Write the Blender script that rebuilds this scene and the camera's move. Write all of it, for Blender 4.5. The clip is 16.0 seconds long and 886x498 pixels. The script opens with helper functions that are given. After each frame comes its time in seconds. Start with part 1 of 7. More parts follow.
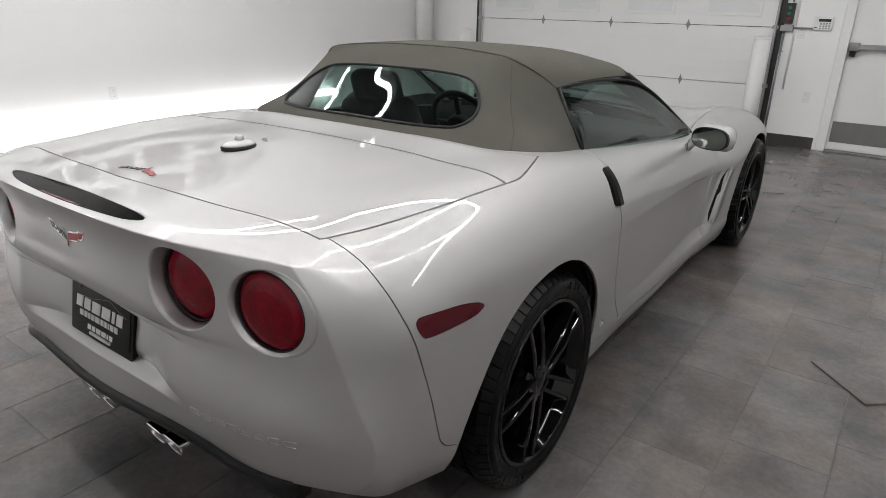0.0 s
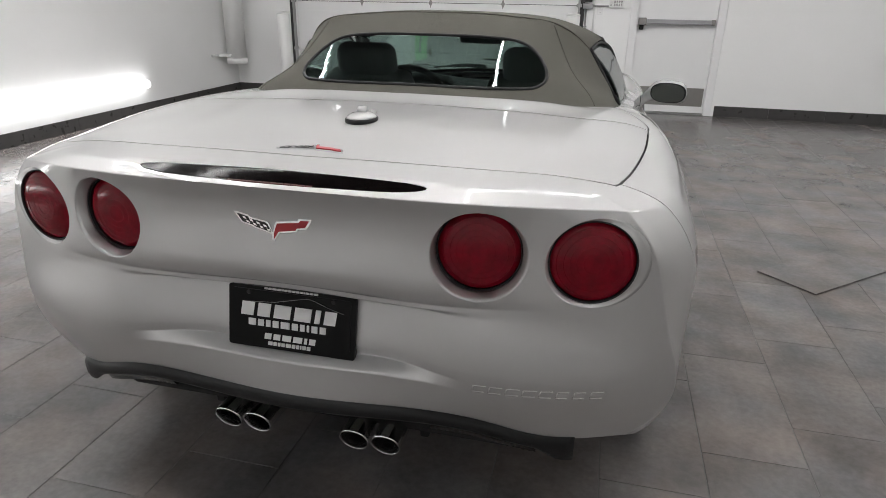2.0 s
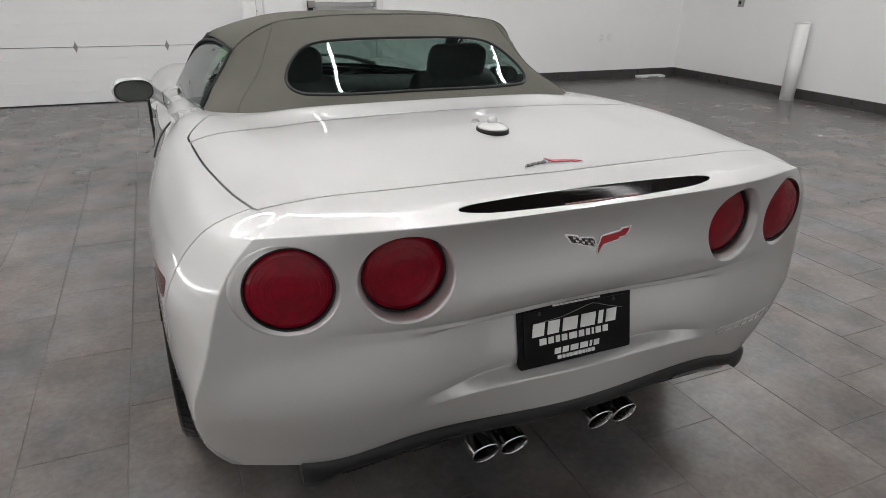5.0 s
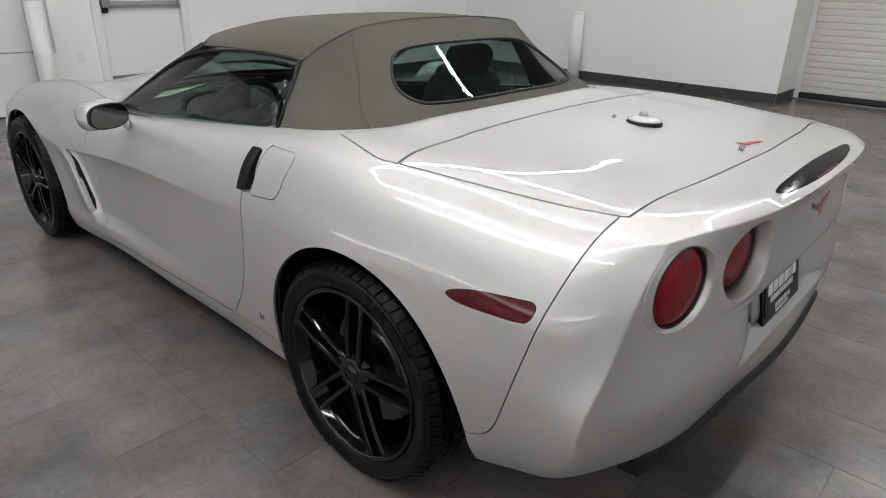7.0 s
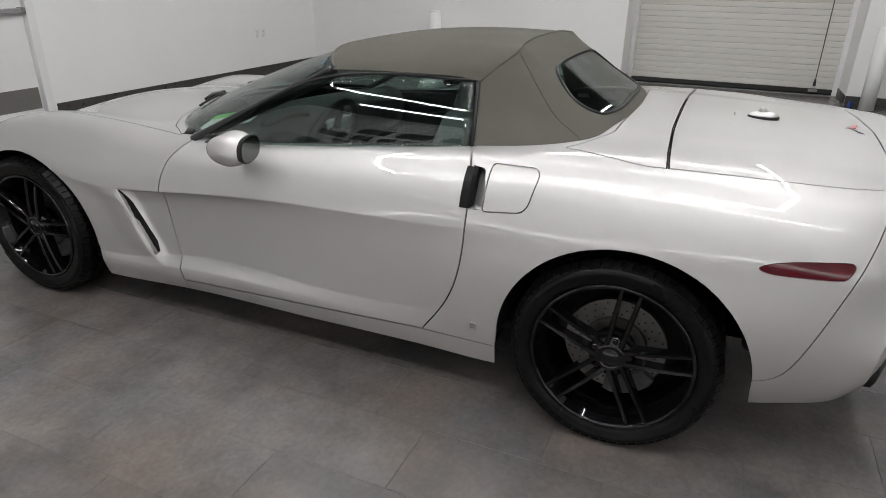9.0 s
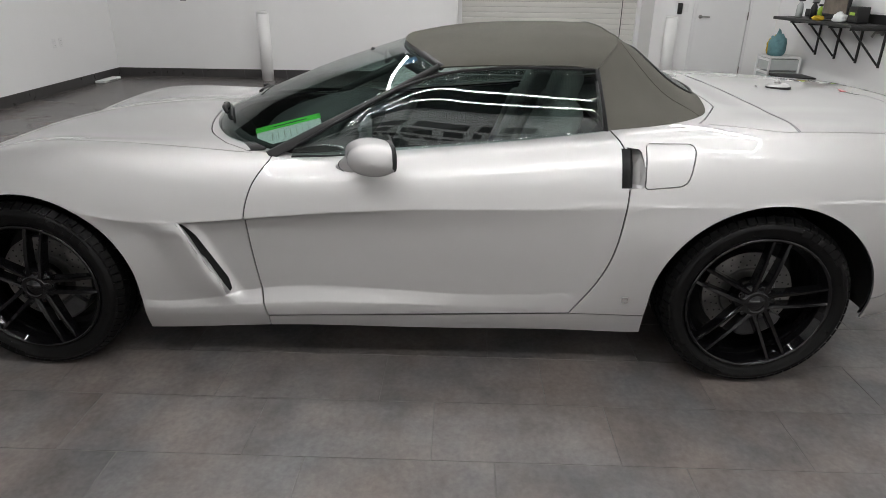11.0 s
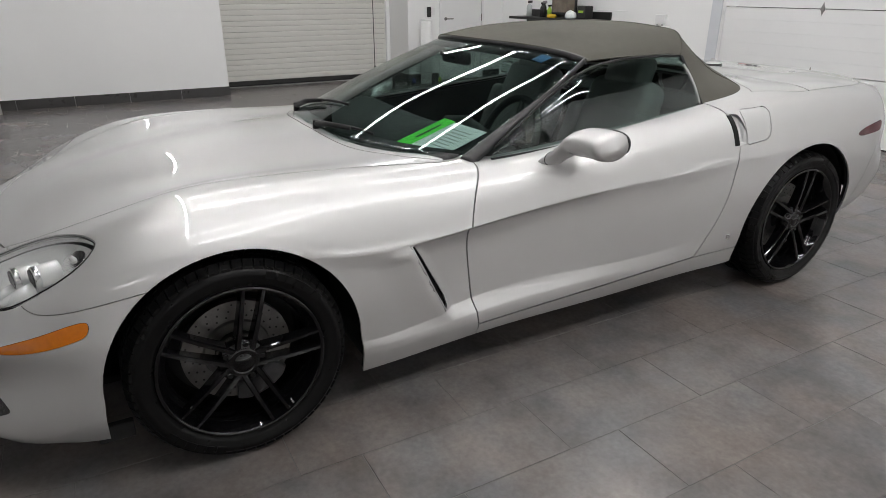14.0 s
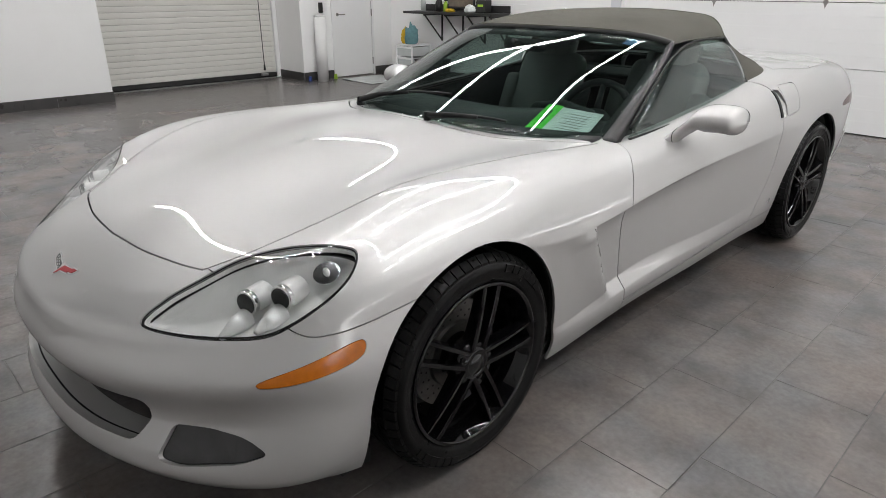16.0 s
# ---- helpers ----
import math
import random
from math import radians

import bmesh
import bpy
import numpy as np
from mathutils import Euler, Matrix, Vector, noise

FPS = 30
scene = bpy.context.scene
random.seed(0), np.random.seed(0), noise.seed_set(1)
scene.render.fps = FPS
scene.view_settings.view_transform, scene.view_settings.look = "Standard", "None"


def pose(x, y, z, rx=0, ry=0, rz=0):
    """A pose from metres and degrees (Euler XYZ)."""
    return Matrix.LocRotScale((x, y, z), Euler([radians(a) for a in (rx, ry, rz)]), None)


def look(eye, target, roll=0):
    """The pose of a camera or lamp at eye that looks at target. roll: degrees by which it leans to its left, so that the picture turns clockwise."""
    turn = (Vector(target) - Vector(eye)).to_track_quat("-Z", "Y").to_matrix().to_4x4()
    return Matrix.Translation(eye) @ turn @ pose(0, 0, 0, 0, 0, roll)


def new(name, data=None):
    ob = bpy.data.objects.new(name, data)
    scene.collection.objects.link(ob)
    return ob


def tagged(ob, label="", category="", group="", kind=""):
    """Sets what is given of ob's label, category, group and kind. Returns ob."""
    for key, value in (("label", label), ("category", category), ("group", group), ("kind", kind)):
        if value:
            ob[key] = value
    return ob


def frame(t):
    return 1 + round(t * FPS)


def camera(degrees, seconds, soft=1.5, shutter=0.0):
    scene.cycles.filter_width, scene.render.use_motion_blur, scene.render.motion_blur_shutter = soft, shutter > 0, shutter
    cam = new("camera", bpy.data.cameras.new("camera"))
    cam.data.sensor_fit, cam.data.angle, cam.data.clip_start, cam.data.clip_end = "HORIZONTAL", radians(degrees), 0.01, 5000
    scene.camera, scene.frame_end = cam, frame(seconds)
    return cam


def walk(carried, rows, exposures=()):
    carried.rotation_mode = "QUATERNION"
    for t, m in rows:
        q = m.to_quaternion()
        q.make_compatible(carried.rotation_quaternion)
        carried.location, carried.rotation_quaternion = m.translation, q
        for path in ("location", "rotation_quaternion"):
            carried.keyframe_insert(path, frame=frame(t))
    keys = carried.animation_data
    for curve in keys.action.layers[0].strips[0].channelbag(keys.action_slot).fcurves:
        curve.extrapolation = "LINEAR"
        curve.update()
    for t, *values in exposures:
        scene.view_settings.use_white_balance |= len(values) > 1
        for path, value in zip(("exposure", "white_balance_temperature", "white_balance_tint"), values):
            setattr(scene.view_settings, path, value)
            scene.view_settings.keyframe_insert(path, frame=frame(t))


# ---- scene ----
cam = camera(69.8, 16.0, 0.8)

PATH = [
    (0, (1.611, -1.508, 1.373), (0.515, 0.001, 0.653), 1.1),
    (0.5, (1.356, -1.68, 1.33), (0.395, -0.079, 0.614), 1.1),
    (1, (1.132, -1.797, 1.302), (0.321, -0.121, 0.572), 1.0),
    (1.5, (0.877, -1.891, 1.284), (0.254, -0.139, 0.547), 0.9),
    (2, (0.646, -1.997, 1.279), (0.202, -0.193, 0.541), 0.9),
    (2.5, (0.405, -2.107, 1.327), (0.183, -0.264, 0.583), 1.4),
    (3, (0.156, -2.113, 1.322), (0.137, -0.257, 0.577), 1.4),
    (3.5, (-0.081, -2.089, 1.322), (0.081, -0.242, 0.573), 1.4),
    (3.7, (-0.184, -2.072, 1.311), (0.048, -0.233, 0.56), 1.3),
    (5.8, (-1.243, -1.724, 1.378), (-0.192, -0.218, 0.587), 0.8),
    (6, (-1.352, -1.66, 1.382), (-0.232, -0.203, 0.592), 0.7),
    (6.5, (-1.61, -1.432, 1.366), (-0.351, -0.09, 0.582), 1.0),
    (7, (-1.839, -1.211, 1.359), (-0.482, 0.031, 0.573), 1.1),
    (7.5, (-2.109, -0.997, 1.387), (-0.649, 0.125, 0.605), 1.1),
    (8, (-2.328, -0.759, 1.391), (-0.789, 0.25, 0.607), 1.1),
    (8.5, (-2.503, -0.487, 1.424), (-0.887, 0.39, 0.636), 1.0),
    (9, (-2.699, -0.184, 1.442), (-1.01, 0.534, 0.647), 1.0),
    (9.5, (-2.825, 0.109, 1.426), (-1.071, 0.661, 0.64), 1.0),
    (10, (-2.894, 0.423, 1.429), (-1.098, 0.814, 0.64), 0.8),
    (10.2, (-2.919, 0.56, 1.415), (-1.111, 0.882, 0.624), 0.9),
    (12.3, (-3.005, 1.888, 1.391), (-1.199, 1.498, 0.626), 0.0),
    (12.5, (-2.983, 2.007, 1.385), (-1.192, 1.551, 0.62), 0.1),
    (13, (-2.873, 2.317, 1.363), (-1.129, 1.697, 0.605), 0.1),
    (13.5, (-2.758, 2.643, 1.352), (-1.07, 1.886, 0.592), 0.3),
    (14, (-2.644, 2.946, 1.371), (-1.023, 2.051, 0.615), 0.1),
    (14.5, (-2.437, 3.208, 1.354), (-0.898, 2.182, 0.593), 0.2),
    (15, (-2.268, 3.444, 1.338), (-0.808, 2.308, 0.577), 0.2),
    (15.5, (-2.126, 3.688, 1.349), (-0.735, 2.468, 0.591), 0.0),
    (16, (-1.962, 3.838, 1.324), (-0.631, 2.553, 0.564), 0.1),
]
LIFT = Vector((0, 0, 0.015))
walk(cam, [(t, look(Vector(eye) + LIFT, Vector(goal) + LIFT, roll)) for t, eye, goal, roll in PATH],
     [(0, -0.08), (1.5, -0.02), (3, 0.14), (5, 0.11), (6.5, 0.05), (8.5, -0.04), (10, 0.0), (13.5, -0.04), (16, 0.15)])

# ---- light ----
world = bpy.data.worlds.new("world")
scene.world = world
world.use_nodes = True
world.node_tree.nodes["Background"].inputs[0].default_value = (0.8, 0.85, 0.9, 1)
world.node_tree.nodes["Background"].inputs[1].default_value = 0.02
LED_POWER = 96.0
TUBE_POWER = 7.2


# ---- materials ----
def material(name, color, rough=0.5, metal=0.0, vary=0.0, scale=6.0, bump=0.0, bump_scale=200.0, coat=0.0, spec=0.5,
             per_object=0.0, fine=0.0, fine_scale=120.0, rough_vary=0.0):
    m = bpy.data.materials.new(name)
    m.use_nodes = True
    nt = m.node_tree
    b = nt.nodes["Principled BSDF"]
    b.inputs["Base Color"].default_value = (*color, 1)
    b.inputs["Roughness"].default_value = rough
    b.inputs["Metallic"].default_value = metal
    b.inputs["Specular IOR Level"].default_value = spec
    if coat:
        b.inputs["Coat Weight"].default_value = coat
        b.inputs["Coat Roughness"].default_value = 0.03
    tc = nt.nodes.new("ShaderNodeTexCoord")
    value = None
    if vary or fine or per_object:
        mul = nt.nodes.new("ShaderNodeMath")
        mul.operation = "ADD"
        mul.inputs[0].default_value = 1.0
        mul.inputs[1].default_value = 0.0
        last = mul.outputs[0]
        for amount, sc in ((vary, scale), (fine, fine_scale)):
            if amount:
                n = nt.nodes.new("ShaderNodeTexNoise")
                n.inputs["Scale"].default_value = sc
                n.inputs["Detail"].default_value = 6
                n.inputs["Roughness"].default_value = 0.6
                nt.links.new(tc.outputs["Object"], n.inputs["Vector"])
                r = nt.nodes.new("ShaderNodeMapRange")
                r.inputs["From Min"].default_value, r.inputs["From Max"].default_value = 0.3, 0.7
                r.inputs["To Min"].default_value, r.inputs["To Max"].default_value = 1 - amount, 1 + amount
                nt.links.new(n.outputs["Fac"], r.inputs["Value"])
                x = nt.nodes.new("ShaderNodeMath")
                x.operation = "MULTIPLY"
                nt.links.new(last, x.inputs[0])
                nt.links.new(r.outputs[0], x.inputs[1])
                last = x.outputs[0]
        if per_object:
            o = nt.nodes.new("ShaderNodeObjectInfo")
            r = nt.nodes.new("ShaderNodeMapRange")
            r.inputs["To Min"].default_value, r.inputs["To Max"].default_value = 1 - per_object, 1 + per_object
            nt.links.new(o.outputs["Random"], r.inputs["Value"])
            x = nt.nodes.new("ShaderNodeMath")
            x.operation = "MULTIPLY"
            nt.links.new(last, x.inputs[0])
            nt.links.new(r.outputs[0], x.inputs[1])
            last = x.outputs[0]
        mix = nt.nodes.new("ShaderNodeVectorMath")
        mix.operation = "SCALE"
        mix.inputs[0].default_value = color
        nt.links.new(last, mix.inputs["Scale"])
        nt.links.new(mix.outputs[0], b.inputs["Base Color"])
    if rough_vary:
        n = nt.nodes.new("ShaderNodeTexNoise")
        n.inputs["Scale"].default_value = scale * 1.7
        n.inputs["Detail"].default_value = 5
        nt.links.new(tc.outputs["Object"], n.inputs["Vector"])
        r = nt.nodes.new("ShaderNodeMapRange")
        r.inputs["From Min"].default_value, r.inputs["From Max"].default_value = 0.3, 0.7
        r.inputs["To Min"].default_value, r.inputs["To Max"].default_value = rough - rough_vary, rough + rough_vary
        nt.links.new(n.outputs["Fac"], r.inputs["Value"])
        nt.links.new(r.outputs[0], b.inputs["Roughness"])
    if bump:
        n = nt.nodes.new("ShaderNodeTexNoise")
        n.inputs["Scale"].default_value = bump_scale
        n.inputs["Detail"].default_value = 4
        nt.links.new(tc.outputs["Object"], n.inputs["Vector"])
        bp = nt.nodes.new("ShaderNodeBump")
        bp.inputs["Strength"].default_value = bump
        bp.inputs["Distance"].default_value = 0.002
        nt.links.new(n.outputs["Fac"], bp.inputs["Height"])
        nt.links.new(bp.outputs[0], b.inputs["Normal"])
    return m


def glass(name, color, rough=0.0, most=0.85, low=0.04):
    m = bpy.data.materials.new(name)
    m.use_nodes = True
    nt = m.node_tree
    nt.nodes.clear()
    out = nt.nodes.new("ShaderNodeOutputMaterial")
    tr = nt.nodes.new("ShaderNodeBsdfTransparent")
    tr.inputs[0].default_value = (*color, 1)
    gl = nt.nodes.new("ShaderNodeBsdfGlossy")
    gl.inputs["Roughness"].default_value = rough
    lw = nt.nodes.new("ShaderNodeLayerWeight")
    lw.inputs[0].default_value = 0.5
    pw = nt.nodes.new("ShaderNodeMath")
    pw.operation = "POWER"
    pw.inputs[1].default_value = 5.0
    ma = nt.nodes.new("ShaderNodeMath")
    ma.operation = "MULTIPLY_ADD"
    ma.inputs[1].default_value, ma.inputs[2].default_value = most - low, low
    mx = nt.nodes.new("ShaderNodeMixShader")
    nt.links.new(lw.outputs["Facing"], pw.inputs[0])
    nt.links.new(pw.outputs[0], ma.inputs[0])
    nt.links.new(ma.outputs[0], mx.inputs[0])
    nt.links.new(tr.outputs[0], mx.inputs[1])
    nt.links.new(gl.outputs[0], mx.inputs[2])
    nt.links.new(mx.outputs[0], out.inputs[0])
    return m


def emitter(name, color, power):
    m = bpy.data.materials.new(name)
    m.use_nodes = True
    b = m.node_tree.nodes["Principled BSDF"]
    b.inputs["Base Color"].default_value = (0.9, 0.9, 0.9, 1)
    b.inputs["Emission Color"].default_value = (*color, 1)
    b.inputs["Emission Strength"].default_value = power
    return m


PAINT = material("silver_paint", (0.570, 0.567, 0.562), rough=0.56, metal=0.93, coat=1.0, fine=0.03, fine_scale=900)
# the flakes of the paint darken towards a low angle
PAINT.node_tree.nodes["Principled BSDF"].inputs["Specular Tint"].default_value = (0.5, 0.5, 0.5, 1)
TOP = material("top_canvas", (0.085, 0.082, 0.070), rough=0.9, vary=0.08, scale=5, bump=0.5, bump_scale=900, spec=0.2,
               fine=0.12, fine_scale=700)
RUBBER = material("tyre_rubber", (0.003, 0.003, 0.003), rough=0.36, vary=0.3, scale=20, bump=0.25, bump_scale=300, spec=0.15, rough_vary=0.1)
GLOSS_BLACK = material("gloss_black", (0.003, 0.003, 0.0034), rough=0.06, spec=0.36, vary=0.1)
PAD = material("pad_black", (0.004, 0.004, 0.004), rough=0.4, spec=0.2, vary=0.1)
TRIM = material("black_trim", (0.008, 0.008, 0.0085), rough=0.5, spec=0.3, bump=0.2, bump_scale=800, vary=0.1)
PILLAR = material("pillar_trim", (0.014, 0.014, 0.015), rough=0.45, bump=0.1, bump_scale=900, vary=0.1)
DARK = material("dark_liner", (0.008, 0.008, 0.008), rough=0.9, vary=0.2, scale=12)
CHROME = material("chrome", (0.82, 0.82, 0.82), rough=0.16, metal=1.0, vary=0.04)
STEEL = material("brake_steel", (0.15, 0.145, 0.14), rough=0.35, metal=1.0, vary=0.2, scale=30)
IRON = material("cast_iron", (0.06, 0.06, 0.062), rough=0.55, metal=0.4, vary=0.2, scale=30)
RED_LENS = material("red_lens", (0.07, 0.001, 0.006), rough=0.12, spec=0.4, vary=0.12, scale=30)
TAIL_RED = material("tail_lens_red", (0.17, 0.0015, 0.009), rough=0.10, vary=0.3, scale=30, spec=0.26)
RED_BADGE = material("badge_red", (0.36, 0.008, 0.016), rough=0.3, coat=0.2, vary=0.05)
AMBER = material("amber_lens", (0.50, 0.135, 0.002), rough=0.18, coat=0.3, vary=0.1, scale=60)
WHITE_INK = material("white_ink", (0.75, 0.75, 0.74), rough=0.5, vary=0.03)
GREY_INK = material("grey_line", (0.28, 0.28, 0.27), rough=0.6, vary=0.05)
GREEN_INK = material("green_paper", (0.10, 0.78, 0.06), rough=0.7, vary=0.04, scale=30)
PAPER = material("white_paper", (0.80, 0.83, 0.82), rough=0.8, vary=0.04, scale=30)
BUCKET = material("lamp_bucket", (0.78, 0.78, 0.77), rough=0.32, metal=0.25, vary=0.06, scale=20)
SEAT = material("grey_leather", (0.17, 0.175, 0.17), rough=0.5, vary=0.06, scale=14, bump=0.3, bump_scale=250)
DASH = material("dark_dash", (0.020, 0.020, 0.021), rough=0.6, vary=0.1, scale=15, bump=0.2, bump_scale=400)
CARPET = material("dark_carpet", (0.02, 0.02, 0.02), rough=0.95, vary=0.2, scale=40)
SILVER_PLASTIC = material("silver_plastic", (0.35, 0.35, 0.36), rough=0.35, metal=0.5, vary=0.05)
WINDOW = glass("car_glass", (0.74, 0.81, 0.79), most=0.80, low=0.07)
CLEAR = glass("clear_lens", (0.95, 0.955, 0.955))
MIRROR = material("mirror_glass", (0.07, 0.075, 0.07), rough=0.02, metal=1.0, vary=0.02)
WALL = material("painted_wall", (0.84, 0.84, 0.835), rough=0.45, vary=0.015, scale=1.5, bump=0.06, bump_scale=90, fine=0.01)
CEIL = material("dark_metal_deck", (0.035, 0.035, 0.037), rough=0.6, vary=0.15, scale=2)
SKIRT = material("baseboard_tile", (0.050, 0.048, 0.047), rough=0.35, vary=0.15, scale=8, rough_vary=0.1)
DOOR_WHITE = material("white_metal_door", (0.78, 0.78, 0.78), rough=0.4, vary=0.012, scale=3, bump=0.04, bump_scale=150)
ROLLER = material("roller_slats", (0.66, 0.65, 0.61), rough=0.45, vary=0.02, scale=3, per_object=0.015)
PIPE = material("white_pipe", (0.80, 0.80, 0.79), rough=0.4, vary=0.02, scale=5)
KICK = material("steel_kickplate", (0.28, 0.27, 0.26), rough=0.4, metal=0.8, vary=0.05, scale=10)
BLACK_METAL = material("black_metal", (0.015, 0.015, 0.015), rough=0.5, vary=0.1)
LED = emitter("led_strip", (1.0, 0.99, 0.985), LED_POWER)
TUBE = emitter("led_tube", (1.0, 0.995, 0.99), TUBE_POWER)
SIGN = material("black_sign", (0.01, 0.01, 0.01), rough=0.4, vary=0.05)


def tile_material():
    m = material("slate_tile", (0.098, 0.091, 0.088), rough=0.27, vary=0.32, scale=3.2, fine=0.12, fine_scale=45,
                 per_object=0.10, bump=0.05, bump_scale=60)
    # brown and blue-grey clouds
    nt = m.node_tree
    tc = next(n for n in nt.nodes if n.bl_idname == "ShaderNodeTexCoord")
    mul = next(n for n in nt.nodes if n.bl_idname == "ShaderNodeVectorMath")
    geo = nt.nodes.new("ShaderNodeNewGeometry")
    n = nt.nodes.new("ShaderNodeTexNoise")
    n.inputs["Scale"].default_value = 2.6
    n.inputs["Detail"].default_value = 5
    for l in list(tc.outputs["Object"].links):
        nt.links.new(geo.outputs["Position"], l.to_socket)
    nt.links.new(geo.outputs["Position"], n.inputs["Vector"])
    ramp = nt.nodes.new("ShaderNodeValToRGB")
    ramp.color_ramp.elements[0].position, ramp.color_ramp.elements[1].position = 0.36, 0.64
    ramp.color_ramp.elements[0].color = (0.115, 0.112, 0.114, 1)
    ramp.color_ramp.elements[1].color = (0.150, 0.128, 0.118, 1)
    nt.links.new(n.outputs["Fac"], ramp.inputs["Fac"])
    nt.links.new(ramp.outputs["Color"], mul.inputs[0])
    return m


TILE = tile_material()
GROUT = material("grout", (0.10, 0.095, 0.09), rough=0.85, vary=0.3, scale=3)


# ---- building helpers ----
def obj(name, bm_or_mesh, mat, parent=None, label="", smooth=False):
    if isinstance(bm_or_mesh, bmesh.types.BMesh):
        me = bpy.data.meshes.new(name)
        bm_or_mesh.normal_update()
        bm_or_mesh.to_mesh(me)
        bm_or_mesh.free()
    else:
        me = bm_or_mesh
    if smooth:
        me.polygons.foreach_set("use_smooth", [True] * len(me.polygons))
    me.materials.clear()
    me.materials.append(mat)
    ob = new(name, me)
    if parent:
        ob.parent = parent
    if label:
        ob["label"] = label
    return ob


def part(name, bm, mat, parent, label="", smooth=False):
    return obj(name, bm, mat, parent, label, smooth)


def thing(name, label, category, group="", kind="", at=(0, 0, 0)):
    e = new(name)
    e.location = at
    e.empty_display_size = 0.2
    return tagged(e, label, category, group, kind)


def bm_box(x0, y0, z0, x1, y1, z1, bevel=0.0, seg=2):
    bm = bmesh.new()
    bmesh.ops.create_cube(bm, size=1.0)
    for v in bm.verts:
        v.co = Vector(((x0 + x1) / 2 + v.co.x * (x1 - x0), (y0 + y1) / 2 + v.co.y * (y1 - y0), (z0 + z1) / 2 + v.co.z * (z1 - z0)))
    if bevel:
        bmesh.ops.bevel(bm, geom=bm.edges[:], offset=bevel, segments=seg, profile=0.5, affect="EDGES")
    return bm


def bm_join(bm, other):
    me = bpy.data.meshes.new("tmp")
    other.to_mesh(me)
    other.free()
    bm.from_mesh(me)
    bpy.data.meshes.remove(me)
    return bm


def bm_cyl(p0, p1, r0, r1=None, seg=24, bevel=0.0):
    """A rod or cone between two points."""
    r1 = r0 if r1 is None else r1
    p0, p1 = Vector(p0), Vector(p1)
    d = p1 - p0
    bm = bmesh.new()
    bmesh.ops.create_cone(bm, cap_ends=True, segments=seg, radius1=r0, radius2=r1, depth=d.length)
    if bevel:
        es = [e for e in bm.edges if any(len(f.verts) > 4 for f in e.link_faces)]
        bmesh.ops.bevel(bm, geom=es, offset=bevel, segments=3, profile=0.5, affect="EDGES")
    m = Matrix.Translation((p0 + p1) / 2) @ d.to_track_quat("Z", "Y").to_matrix().to_4x4()
    bmesh.ops.transform(bm, matrix=m, verts=bm.verts)
    return bm


def bm_revolve(profile, axis="X", seg=48, closed=False):
    """A ring turned from (along, radius) pairs round an axis."""
    bm = bmesh.new()
    rings = []
    for k in range(seg):
        a = 2 * math.pi * k / seg
        ring = []
        for u, r in profile:
            c = (u, r * math.cos(a), r * math.sin(a)) if axis == "X" else (r * math.cos(a), u, r * math.sin(a)) if axis == "Y" else (r * math.cos(a), r * math.sin(a), u)
            ring.append(bm.verts.new(c))
        rings.append(ring)
    n = len(profile)
    for k in range(seg):
        a, b = rings[k], rings[(k + 1) % seg]
        for i in range(n if closed else n - 1):
            bm.faces.new((a[i], a[(i + 1) % n], b[(i + 1) % n], b[i]))
    bmesh.ops.remove_doubles(bm, verts=bm.verts, dist=1e-6)
    bmesh.ops.recalc_face_normals(bm, faces=bm.faces)
    return bm


def bm_tube(points, r, seg=10, closed=False):
    """A bent rod through points."""
    pts = [Vector(p) for p in points]
    n = len(pts)
    bm = bmesh.new()
    rings = []
    up = Vector((0.13, 0.27, 0.95)).normalized()
    for i, p in enumerate(pts):
        if closed:
            d = pts[(i + 1) % n] - pts[i - 1]
        else:
            d = pts[min(i + 1, n - 1)] - pts[max(i - 1, 0)]
        d.normalize()
        a = d.cross(up).normalized()
        b = d.cross(a).normalized()
        rr = r[i] if isinstance(r, (list, tuple)) else r
        rings.append([bm.verts.new(p + rr * (math.cos(2 * math.pi * k / seg) * a + math.sin(2 * math.pi * k / seg) * b)) for k in range(seg)])
    for i in range(n if closed else n - 1):
        A, B = rings[i], rings[(i + 1) % n]
        for k in range(seg):
            bm.faces.new((A[k], A[(k + 1) % seg], B[(k + 1) % seg], B[k]))
    if not closed:
        bm.faces.new(rings[0])
        bm.faces.new(rings[-1][::-1])
    bmesh.ops.recalc_face_normals(bm, faces=bm.faces)
    return bm


def curve2(points, n=8, closed=True):
    """A smooth closed or open line through a few points, any dimension."""
    P = np.array(points, float)
    m = len(P)
    out = []
    for i in range(m if closed else m - 1):
        if closed:
            p0, p1, p2, p3 = P[(i - 1) % m], P[i], P[(i + 1) % m], P[(i + 2) % m]
        else:
            p0, p1, p2, p3 = P[max(i - 1, 0)], P[i], P[i + 1], P[min(i + 2, m - 1)]
        for k in range(n):
            t = k / n
            out.append(0.5 * (2 * p1 + (p2 - p0) * t + (2 * p0 - 5 * p1 + 4 * p2 - p3) * t * t + (3 * p1 - p0 - 3 * p2 + p3) * t ** 3))
    if not closed:
        out.append(P[-1])
    return np.array(out)


